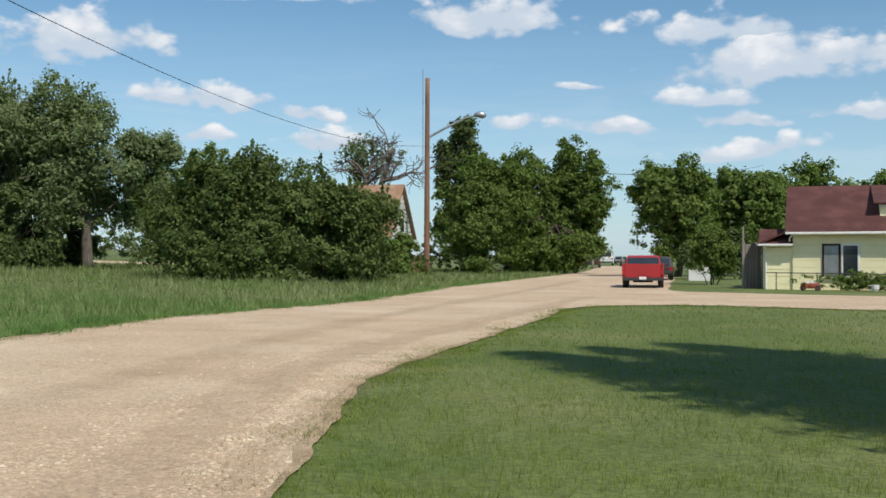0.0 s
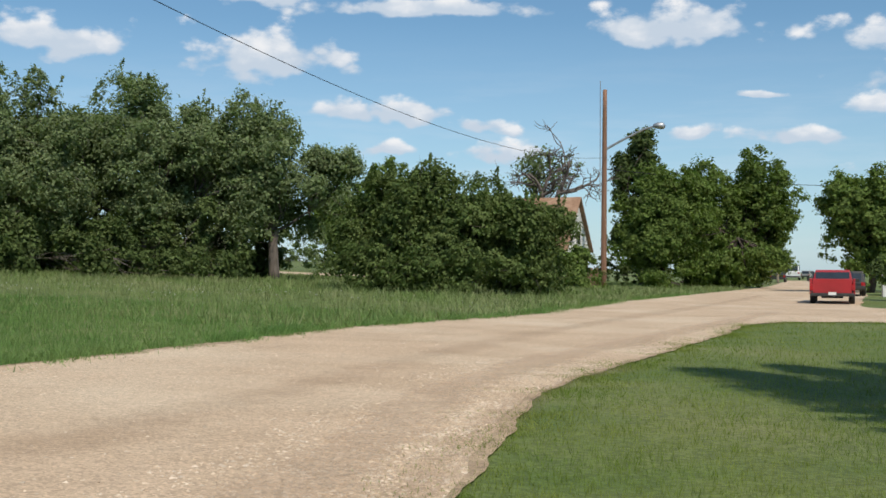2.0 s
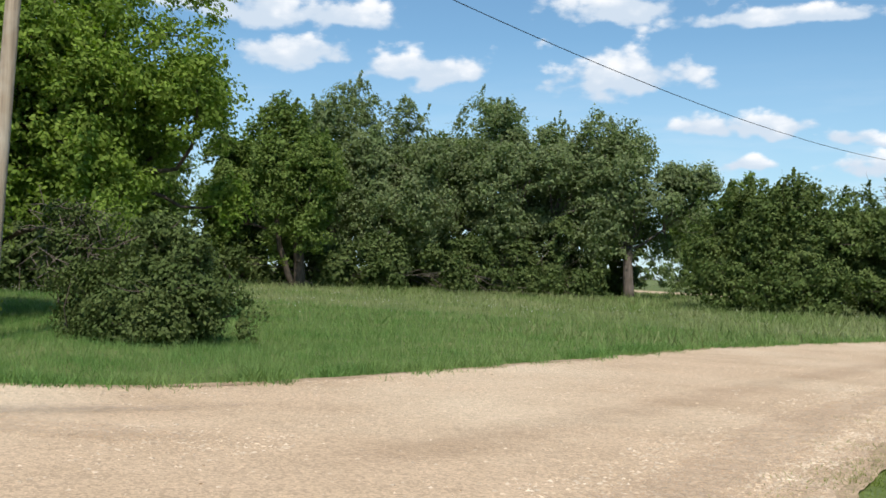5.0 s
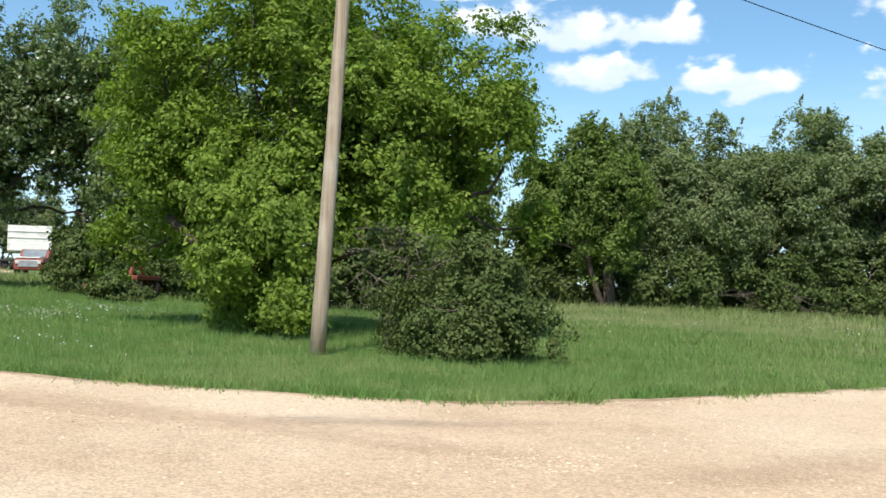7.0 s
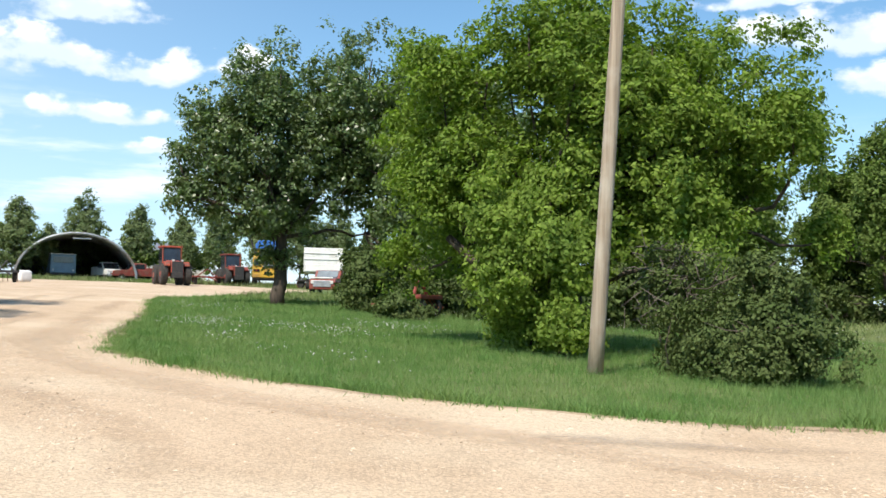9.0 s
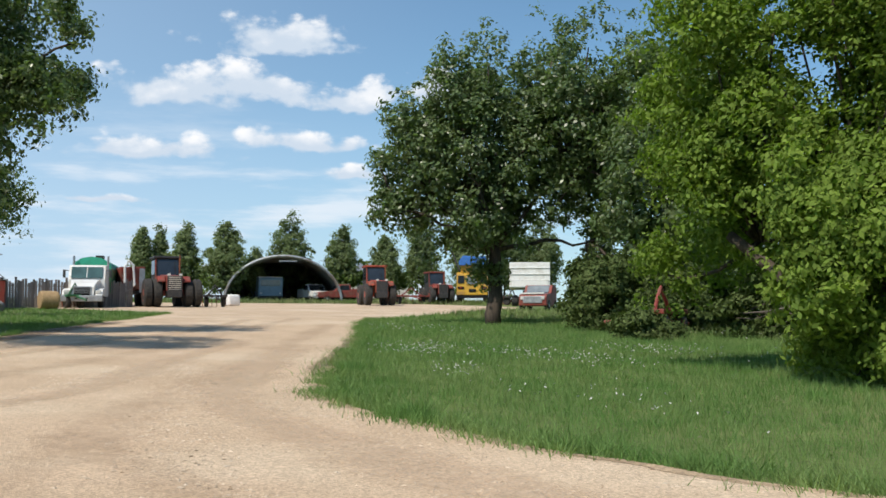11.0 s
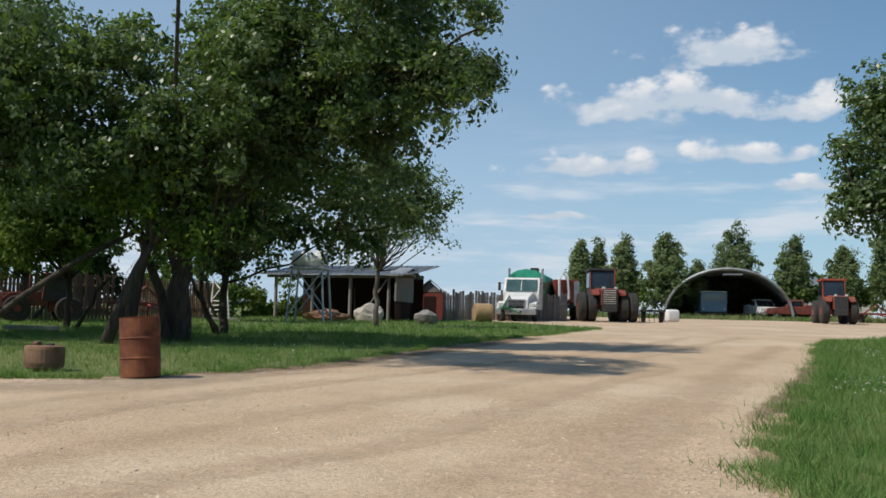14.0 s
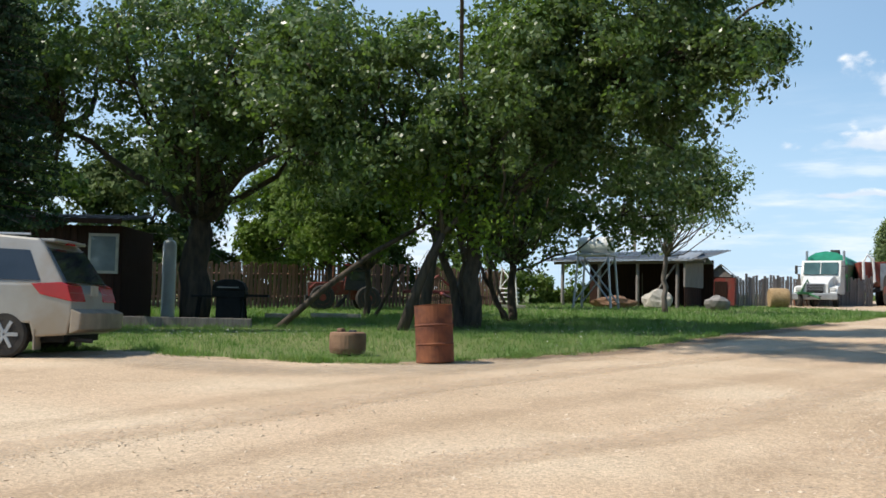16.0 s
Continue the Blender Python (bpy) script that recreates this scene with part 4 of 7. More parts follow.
def spruce(name, x, y, h, r, label, seed):
    rng = np.random.default_rng(seed)
    ob = thing(name, x, y, 0, label, "tree")
    bm = bmesh.new()
    tube(bm, [(0, 0, -0.1), (0.05, 0, h * 0.5), (0, 0.03, h)], [0.22, 0.13, 0.02], 8)
    pts = []
    z = 0.7
    while z < h - 0.3:
        k = r * (1 - z / h) ** 0.8 + 0.15
        for j in range(9):
            a = rng.uniform(0, 6.28)
            ln = k * rng.uniform(0.7, 1.1)
            e = Vector((math.cos(a) * ln, math.sin(a) * ln, z - 0.22 * ln))
            limb(bm, (0, 0, z), e, 0.03, 0.006, rng, 0.05, 3, 4)
            m = int(46 * ln) + 10
            t = rng.uniform(0.12, 1.0, m)
            q = np.array([[math.cos(a) * ln, math.sin(a) * ln, -0.22 * ln]]) * t[:, None] + np.array([[0, 0, z]]) + rng.normal(size=(m, 3)) * np.array([0.14, 0.14, 0.07]) * (1.1 - 0.5 * t[:, None])
            pts.append(q)
        z += 0.26
    part("trunk", bm, M["bark"], ob, smooth=True)
    soup("crown", leaf_quads(np.concatenate(pts), 0.07, rng), 4, M["spruce"], ob)
    return ob


def thicket(name, p0, p1, h, depth, leaf, label, leaves, size, seed, twigs=0.06, lobes=9):
    """A run of undergrowth: lobes of uneven height along a line of the plan."""
    rng = np.random.default_rng(seed)
    cx, cy = (p0[0] + p1[0]) / 2, (p0[1] + p1[1]) / 2
    ln = math.hypot(p1[0] - p0[0], p1[1] - p0[1])
    r = ln / lobes
    crowns = []
    for k in range(lobes):
        t = (k + 0.5) / lobes + rng.normal() * 0.02
        crowns.append((p0[0] + (p1[0] - p0[0]) * t - cx, p0[1] + (p1[1] - p0[1]) * t - cy + rng.normal() * depth * 0.3, -0.5 * h, h * rng.uniform(0.6, 1.15), r * rng.uniform(0.8, 1.2), depth * rng.uniform(0.7, 1.1)))
    return tree(name, cx, cy, crowns, leaf, label, 0.05, 0.8, lobes * 7, leaves, size, seed, 0.3, category="bush", stems=4, twigs=twigs, bark="dead")


# the roadside clump by the near pole
tree("maple_tree", -18.2, 13.7, [(-0.6, -0.8, 0.9, 8.5, 3.4, 3.2), (2.0, 1.8, 1.0, 7.9, 3.0, 2.6), (3.4, 2.7, 1.2, 5.7, 1.8, 1.6), (0.9, 0.7, 1.2, 8.3, 2.8, 2.8), (-2.6, -1.4, 0.5, 5.6, 2.1, 1.9), (0.4, -1.9, 0.05, 3.4, 2.8, 1.3), (1.7, -1.3, -1.6, 2.9, 2.4, 1.8), (3.6, 0.8, 0.05, 2.7, 1.6, 1.3)],
     "maple", "broad bright green maple tree with leaves down to the grass", 0.22, 1.8, 84, 180000, 0.052, 21, 0.24, stems=4, per=36)
tree("lilac_bush", -11.3, 12.4, [(-0.3, -0.1, -1.1, 2.05, 1.75, 1.1)], "dark", "dense dark green bush beside the wooden pole", 0.05, 0.5, 36, 48000, 0.034, 22, 0.13, category="bush", stems=5, twigs=0.03)
tree("lilac_bush", -13.5, 12.7, [(0, 0, 0.1, 2.35, 1.1, 0.8)], "dark", "bush with bare grey twigs on its top", 0.04, 0.6, 14, 6500, 0.034, 23, 0.16, bark="dead", category="bush", stems=5, twigs=1.0)
# trees behind the meadow
tree("elm_tree", -31.5, 43.5, [(0, 0, 0.6, 10.2, 2.6, 2.6), (-3.2, -1.5, 0.4, 8.2, 2.2, 2.0)], "green", "upright green elm tree behind the meadow", 0.28, 3.0, 34, 66000, 0.078, 31, 0.32, stems=2, shoots=60)
tree("elm_tree", -36.0, 35.5, [(0, 0, 0.3, 8.2, 4.2, 3.0)], "green", "green elm tree behind the maple", 0.26, 2.5, 26, 40000, 0.08, 30, 0.36, stems=2)
tree("elm_tree", -34.5, 51.0, [(0, 0, 0.4, 11.8, 3.8, 3.2), (4.0, 1.0, 0.4, 10.5, 3.0, 3.0)], "grey", "grey-green elm tree with dry twigs behind the meadow", 0.32, 3.0, 38, 72000, 0.08, 32, 0.38, bark="dead", stems=3, twigs=0.06, shoots=90)
tree("willow_tree", -27.0, 58.0, [(0, 0, 0.6, 12.4, 4.6, 4.0), (4.0, 0.5, 0.4, 11.4, 3.4, 3.4), (-4.0, 0.0, 0.4, 10.5, 3.2, 3.0)], "grey", "wide grey-green willow tree with a rounded crown", 0.38, 3.4, 54, 100000, 0.082, 33, 0.4, bark="dead", stems=4, twigs=0.05, shoots=90)
tree("willow_tree", -19.6, 59.0, [(-1.2, 0, 0.6, 10.8, 3.6, 3.2), (2.6, 0.3, 1.5, 8.6, 3.0, 2.2)], "grey", "grey-green willow tree beside a gap in the trees", 0.3, 3.0, 28, 50000, 0.082, 34, 0.4, bark="dead", twigs=0.04)
thicket("shrub_thicket", (-38.5, 41.0), (-22.0, 51.0), 3.4, 1.5, "dark", "dark undergrowth below the trees", 34000, 0.10, 35)
thicket("shrub_thicket", (-31.0, 54.0), (-20.6, 55.5), 4.2, 1.5, "dark", "dark undergrowth below the willows", 28000, 0.11, 36, 0.12)
thicket("shrub_thicket", (-56.0, 40.0), (-30.0, 62.0), 5.0, 2.0, "dark", "dark thicket between the groves", 30000, 0.13, 95)
thicket("shrub_thicket", (-41.0, 66.0), (-27.5, 71.0), 5.5, 2.0, "dark", "dark thicket behind the willows", 22000, 0.14, 97)
tree("tree", -46, 62.0, [(0, 0, 0.3, 11.5, 7.0, 4.0)], "dark", "dark green tree at the back of the grove", 0.3, 3.0, 30, 24000, 0.15, 37, 0.5)
tree("tree", -37.5, 64.0, [(0, 0, 0.3, 10.5, 6.0, 4.0)], "dark", "dark green tree at the back of the grove", 0.3, 3.0, 30, 22000, 0.15, 38, 0.5)
tree("tree", -52, 46.0, [(0, 0, 0.3, 10.0, 6.0, 4.0)], "green", "green tree at the back of the grove", 0.3, 3.0, 26, 18000, 0.15, 96, 0.5)
tree("tree", -16.4, 74.0, [(0, 0, 0.3, 8.2, 5.0, 3.0), (-4.2, 1.0, 0.8, 6.4, 2.6, 2.0)], "green", "green tree at the far side of the field road", 0.25, 2.5, 24, 18000, 0.14, 39, 0.42)
tree("tree", -9.2, 70.0, [(0, 0, 0.3, 6.4, 3.6, 3.0)], "green", "green tree behind the big bush", 0.25, 2.5, 22, 15000, 0.14, 40, 0.42)
thicket("shrub_thicket", (-62.0, 104.0), (-24.0, 112.0), 5.0, 2.0, "grey", "far grey-green shrubs beyond the field road", 16000, 0.2, 120, lobes=12)
# the large roadside bush
tree("bush", -8.0, 46.8, [(0.4, 0, 0.05, 6.1, 3.4, 2.8), (-2.9, 0.4, 0.05, 5.3, 2.7, 2.4), (4.0, -0.6, -0.8, 4.9, 2.6, 2.2), (0, -1.6, -1.2, 3.2, 5.0, 1.6)], "shrub", "large spreading dark green bush beside the road", 0.06, 1.0, 80, 100000, 0.07, 41, 0.27, category="bush", stems=9, twigs=0.05, ragged=1.8, shoots=220)
# trees along the far road
tree("poplar_tree", 1.7, 86.0, [(0, 0, 3.0, 13.3, 2.3, 2.3)], "dark", "tall dark green tree behind the pole", 0.25, 5.0, 18, 14000, 0.13, 51, 0.4)
tree("tree", 3.1, 80.0, [(0, 0, 0.3, 9.0, 3.9, 3.0), (-1.0, -1.5, -0.9, 4.6, 3.0, 1.8)], "green", "dense green roadside tree", 0.25, 2.0, 50, 46000, 0.10, 52, 0.36, stems=2)
tree("tree", 9.3, 90.0, [(-2.4, 0, 0.6, 11.4, 3.0, 2.8), (2.0, 0.8, 1.2, 11.4, 3.2, 2.8), (0, -2, -0.8, 4.2, 4.6, 1.8)], "green", "tall roadside tree with a bare trunk", 0.3, 4.0, 80, 62000, 0.11, 53, 0.4, stems=2)
tree("tree", 14.6, 119.0, [(0, 0, 1.0, 9.0, 3.4, 3.4)], "green", "green tree farther along the road", 0.25, 3.0, 18, 12000, 0.15, 54, 0.5)
tree("tree", 16.4, 75.0, [(0, 0, 0.4, 8.4, 3.3, 3.0), (-1.6, -0.5, 3.4, 7.4, 1.9, 2.0)], "green", "rounded green tree behind the parked truck", 0.25, 3.0, 34, 32000, 0.11, 55, 0.36)
tree("tree", 22.0, 78.0, [(0, 0, 0.3, 8.9, 3.6, 3.2)], "green", "green tree behind the yellow house", 0.25, 3.0, 28, 24000, 0.12, 56, 0.4, twigs=0.05)
tree("tree", 31.0, 88.0, [(-2, 0, 0.4, 9.6, 4.6, 3.6), (5.5, 0, 0.4, 9.2, 5.0, 3.6)], "green", "row of green trees behind the yellow house", 0.28, 3.0, 34, 26000, 0.14, 57, 0.48, stems=2)
tree("shrub", 13.3, 53.0, [(0, 0, 0.05, 2.9, 1.3, 1.0)], "green", "green shrub beside the grey board fence", 0.05, 0.6, 16, 12000, 0.06, 58, 0.2, category="bush", stems=4)
tree("shrub", 17.0, 66.0, [(0, 0, 0.05, 3.2, 2.6, 1.4)], "dark", "dark shrubs beyond the white panel", 0.05, 0.6, 18, 9000, 0.10, 59, 0.3, category="bush", stems=4)
tree("shrub", -2.7, 64.0, [(0, 0, -1.2, 2.9, 2.2, 1.4), (-2.4, 0.6, -1.0, 3.3, 2.0, 1.4)], "green", "green shrub in front of the white house", 0.05, 0.6, 24, 18000, 0.085, 63, 0.26, category="bush", stems=4)
bare_tree("dead_tree", -5.6, 78.0, 13.0, "dead tree with bare twisted branches", 61, spread=0.78, r0=0.44, tilt=(0.05, 0))
tree("half_dead_tree", -5.6, 78.8, [(0, 0, 6.4, 10.4, 2.6, 1.8)], "grey", "dying tree with sparse leaves among bare twigs", 0.12, 5.0, 14, 1300, 0.12, 62, 0.5, bark="dead", twigs=0.9, per=10)
thicket("shrub_thicket", (-0.5, 86.0), (12.5, 95.0), 8.0, 1.8, "dark", "dark green thicket between the roadside trees", 30000, 0.12, 110, lobes=6)
thicket("shrub_thicket", (-26.0, 60.5), (-20.2, 62.2), 6.6, 1.6, "dark", "dark green thicket under the willow", 18000, 0.11, 111, lobes=5)
# right-hand side of the farm lane
tree("cottonwood_tree", -43.0, 17.2, [(-0.2, -0.3, 1.6, 11.8, 3.3, 3.0), (1.5, 3.4, 2.6, 12.8, 3.8, 3.4), (-1.2, -2.9, 2.3, 9.4, 2.3, 2.2), (-0.8, -4.4, 3.2, 6.6, 1.1, 1.0), (1.6, 4.6, -0.4, 5.2, 2.6, 1.8), (0.2, -0.9, 1.3, 5.0, 1.8, 1.7)],
     "cotton", "tall cottonwood tree with glossy leaves beside the lane", 0.30, 3.2, 96, 96000, 0.085, 71, 0.33, per=24, ragged=1.6)
tree("cottonwood_tree", -36.5, 22.0, [(0, 0, 0.4, 11.0, 4.4, 3.8)], "cotton", "dark leafy tree behind the cottonwood", 0.26, 2.6, 34, 42000, 0.09, 76, 0.34)
tree("shrub_thicket", -36.5, 20.2, [(0, 0, -0.8, 2.5, 3.0, 1.8)], "dark", "green shrubs below the cottonwood", 0.06, 0.8, 24, 20000, 0.065, 72, 0.26, category="bush", stems=5)
tree("shrub_thicket", -36.0, 18.2, [(0, 0, -0.8, 2.9, 2.4, 1.4)], "dark", "dark shrubs below the tall cottonwood", 0.05, 0.7, 22, 15000, 0.06, 121, 0.22, category="bush", stems=4, shoots=20)
thicket("shrub_thicket", (-43.0, 25.5), (-27.0, 29.0), 4.2, 1.8, "dark", "dark undergrowth between the trees", 30000, 0.085, 73)
thicket("shrub_thicket", (-31.0, 19.5), (-23.5, 24.0), 3.0, 1.4, "dark", "dark undergrowth behind the maple", 20000, 0.08, 74)
thicket("shrub_thicket", (-48.0, 25.4), (-41.0, 26.6), 3.8, 1.6, "dark", "dark undergrowth behind the tall cottonwood", 22000, 0.085, 79)
# yard side
tree("cottonwood_tree", -37.5, -15.2, [(1.0, 1.0, 2.9, 11.5, 4.6, 3.8), (2.0, 5.2, 2.8, 8.8, 3.8, 3.0), (3.6, -4.0, 2.6, 11.0, 4.2, 3.4)], "cotton", "large old cottonwood tree with a thick furrowed trunk in the yard",
     0.46, 3.2, 60, 68000, 0.076, 81, 0.31, per=26, ragged=2.2)
# the lobe at (9.8, 1.6) is added above the view to shadow the road
tree("cottonwood_tree", -36.8, -6.2, [(0.2, 0.6, 2.0, 10.0, 3.4, 3.6), (0.6, 3.0, 2.8, 10.0, 2.8, 2.6), (0.8, 5.0, 3.6, 11.8, 3.0, 3.2), (1.6, -2.6, 2.2, 8.2, 3.2, 3.0), (9.8, 1.6, 8.6, 12.0, 4.2, 3.8), (1.8, 7.2, 5.6, 9.4, 1.6, 1.5)], "cotton", "leaning cottonwood tree overhanging the lane, with an added unseen lobe casting shade",
     0.24, 2.6, 90, 108000, 0.072, 82, 0.3, per=26, ragged=2.2, stems=2)
tree("young_tree", -42.5, -6.6, [(0, 0, 1.3, 7.0, 3.0, 3.2), (0, 4.6, 1.8, 6.4, 2.2, 2.4)], "cotton", "leafy tree behind the leaning stems", 0.14, 1.8, 26, 30000, 0.075, 98, 0.3, stems=3)
tree("young_tree", -44.5, -12.5, [(0, 0, 1.3, 6.4, 2.8, 3.0)], "green", "young green tree behind the yard lawn", 0.12, 1.6, 20, 17000, 0.075, 83, 0.28, stems=2)
tree("young_tree", -52.0, -17.5, [(0, 0, 1.4, 6.6, 3.0, 2.6), (-2, -4, 1.2, 6.4, 2.6, 2.6)], "green", "green tree in front of the picket fence", 0.13, 1.8, 24, 18000, 0.09, 84, 0.32, stems=3)
tree("young_tree", -55.5, -3.4, [(0, 0.8, 1.8, 7.8, 2.4, 3.0)], "grey", "thin grey-green tree with open branches", 0.12, 2.4, 26, 3600, 0.07, 85, 0.55, bark="dead", twigs=0.8)
tree("young_tree", -58.5, -11.0, [(0, 0, 1.6, 7.0, 2.8, 2.8)], "green", "green tree beside the open barn", 0.14, 2.2, 18, 12000, 0.09, 86, 0.34, stems=2)
thicket("shrub_thicket", (-64.0, -17.0), (-76.0, -9.0), 2.6, 1.4, "green", "low green shrubs behind the open barn", 14000, 0.10, 78)
thicket("shrub_thicket", (-46.0, -30.0), (-70.0, -17.5), 4.6, 1.8, "dark", "dark undergrowth behind the picket fence", 26000, 0.12, 99)
tree("shrub", -30.4, 16.4, [(0, 0, -0.4, 1.0, 1.3, 0.8)], "dark", "low dark shrub beside the old implement", 0.03, 0.4, 16, 8000, 0.055, 77, 0.18, category="bush", stems=4)
spruce("spruce_tree", -29.4, -15.8, 11.0, 2.2, "dark green spruce tree beside the cabin", 91)
spruce("spruce_tree", 7.2, 4.4, 15.5, 3.3, "dark green spruce tree on the lawn edge", 92)
# two more spruces added out of view to broaden the lawn shadow
spruce("spruce_tree", 8.9, 7.3, 13.5, 3.4, "added unseen spruce tree that broadens the shadow on the lawn", 93)
spruce("spruce_tree", 8.1, 5.8, 14.6, 3.4, "added unseen spruce tree that fills the gap in the lawn shadow", 94)
tree("tree", -66, -24, [(0, 0, 0.6, 9.5, 6.0, 5.0)], "green", "green trees behind the farm yard", 0.25, 3.0, 26, 18000, 0.13, 87, 0.45, stems=2)
tree("tree", -56, -30, [(0, 0, 0.6, 9.5, 5.0, 5.0)], "dark", "dark green tree behind the picket fence", 0.25, 3.0, 26, 18000, 0.13, 88, 0.45, stems=2)
tree("tree", -46, -32, [(0, 0, 0.6, 9.5, 5.0, 5.0)], "green", "green tree behind the cabin", 0.25, 3.0, 26, 18000, 0.13, 89, 0.45, stems=2)


def poplars():
    for i, (x, y, h, w) in enumerate([(-110, 9.0, 7.2, 1.0), (-111, 10.6, 7.4, 0.8), (-109, 12.8, 7.8, 1.2), (-108, 16.6, 8.3, 2.0), (-110, 19.8, 5.4, 0.7), (-116, 24.4, 9.6, 2.2),
                                      (-117, 30.4, 9.0, 1.5), (-116, 35.0, 8.0, 1.5), (-114, 38.5, 10.0, 1.7), (-112, 42.6, 9.2, 1.7), (-110, 46.5, 11.0, 2.2), (-110, 51, 10, 2.2)]):
        tree("poplar_tree", x, y, [(0, 0, 0.5, h * 0.7, w * 1.3, w * 1.3), (0, 0, h * 0.3, h * 0.88, w * 1.1, w * 1.1), (0, 0, h * 0.6, h, w * 0.6, w * 0.6)], "poplar", "slender poplar tree behind the farm yard", 0.12, 2.0, 80, 11000, 0.11, 200 + i, 0.4, group="poplar row")
    tree("hedge", -118, 24, [(0, 0, 0.1, 3.0, 2.5, 26)], "green", "low green hedge below the poplars", 0.1, 1.0, 30, 9000, 0.2, 230, 0.5, category="bush", stems=3)


poplars()


# ---- poles and cable ----
def pole(name, x, y, h, r0, r1, lean, material, label):
    ob = thing(name, x, y, 0, label, "utility pole")
    bm = bmesh.new()
    n = 10
    tube(bm, [(lean[0] * k / n * h, lean[1] * k / n * h, -0.15 + (h + 0.15) * k / n) for k in range(n + 1)], [r0 + (r1 - r0) * k / n for k in range(n + 1)], 14)
    part("shaft", bm, M[material], ob, smooth=True)
    return ob


near_pole = pole("utility_pole", -13.0, 10.4, 8.6, 0.125, 0.095, (0.035, 0.035), "polewood", "weathered grey wooden utility pole leaning slightly")
far_pole = pole("street_lamp_pole", -1.1, 72.0, 13.3, 0.2, 0.14, (0.004, 0), "polered", "reddish brown wooden pole with a street lamp arm")
pole("utility_pole", 18.2, 130.0, 8.5, 0.14, 0.1, (0.004, 0), "polewood", "distant wooden utility pole beside the road")
pole("utility_pole", -77.0, -8.0, 5.6, 0.1, 0.08, (0, 0), "polewood", "thin wooden pole behind the open barn")
bm = bmesh.new()
tube(bm, [(0.1, 0, 9.3), (1.2, -0.1, 9.9), (2.6, -0.2, 10.6), (3.3, -0.25, 10.75)], [0.085, 0.08, 0.075, 0.07], 8)
arm = part("lamp_arm", bm, M["metal"], far_pole, "grey metal lamp arm")
bm = bmesh.new()
tube(bm, [(3.2, -0.25, 10.78), (3.45, -0.27, 10.82), (3.8, -0.29, 10.78), (3.98, -0.3, 10.7)], [0.1, 0.2, 0.24, 0.1], 10)
part("lamp_head", bm, M["metal"], far_pole, "cobra-head street lamp", True)
bm = bmesh.new()
tube(bm, [(-0.25, 0, 6.0), (-0.25, 0, 13.9)], [0.03, 0.03], 6)
part("conduit", bm, M["metal"], far_pole)


def cable(p0, p1, sag, r=0.011):
    bm = bmesh.new()
    p0, p1 = Vector(p0), Vector(p1)
    tube(bm, [p0.lerp(p1, i / 40) - Vector((0, 0, 4 * sag * (i / 40) * (1 - i / 40))) for i in range(41)], [r] * 41, 5)
    tagged(finish("overhead_cable", bm, M["black"]), "thin black overhead cable", "cable")


cable((-0.9, 72.0, 8.8), (-12.6, 10.8, 8.25), 1.75)
cable((-0.9, 72.0, 8.0), (60, 200, 18.5), 1.5, 0.03)


# ---- vehicles ----
def wheel(parent, x, y, r, w, rim="metal", z=None, dish=0.55):
    z = r if z is None else z
    h = w / 2
    t = part("wheel", shift(lathe([(r * 0.62, -h), (r * 0.9, -h), (r, -h * 0.7), (r, h * 0.7), (r * 0.9, h), (r * 0.62, h)], 26, "y"), x, y, z), M["tyre"], parent, smooth=False)
    part("rim", shift(lathe([(r * 0.25, -h * 1.01), (r * dish, -h * 0.9), (r * 0.62, -h * 1.02), (r * 0.62, h * 1.02), (r * dish, h * 0.9), (r * 0.25, h * 1.01)], 20, "y"), x, y, z), M[rim], t)
    return t


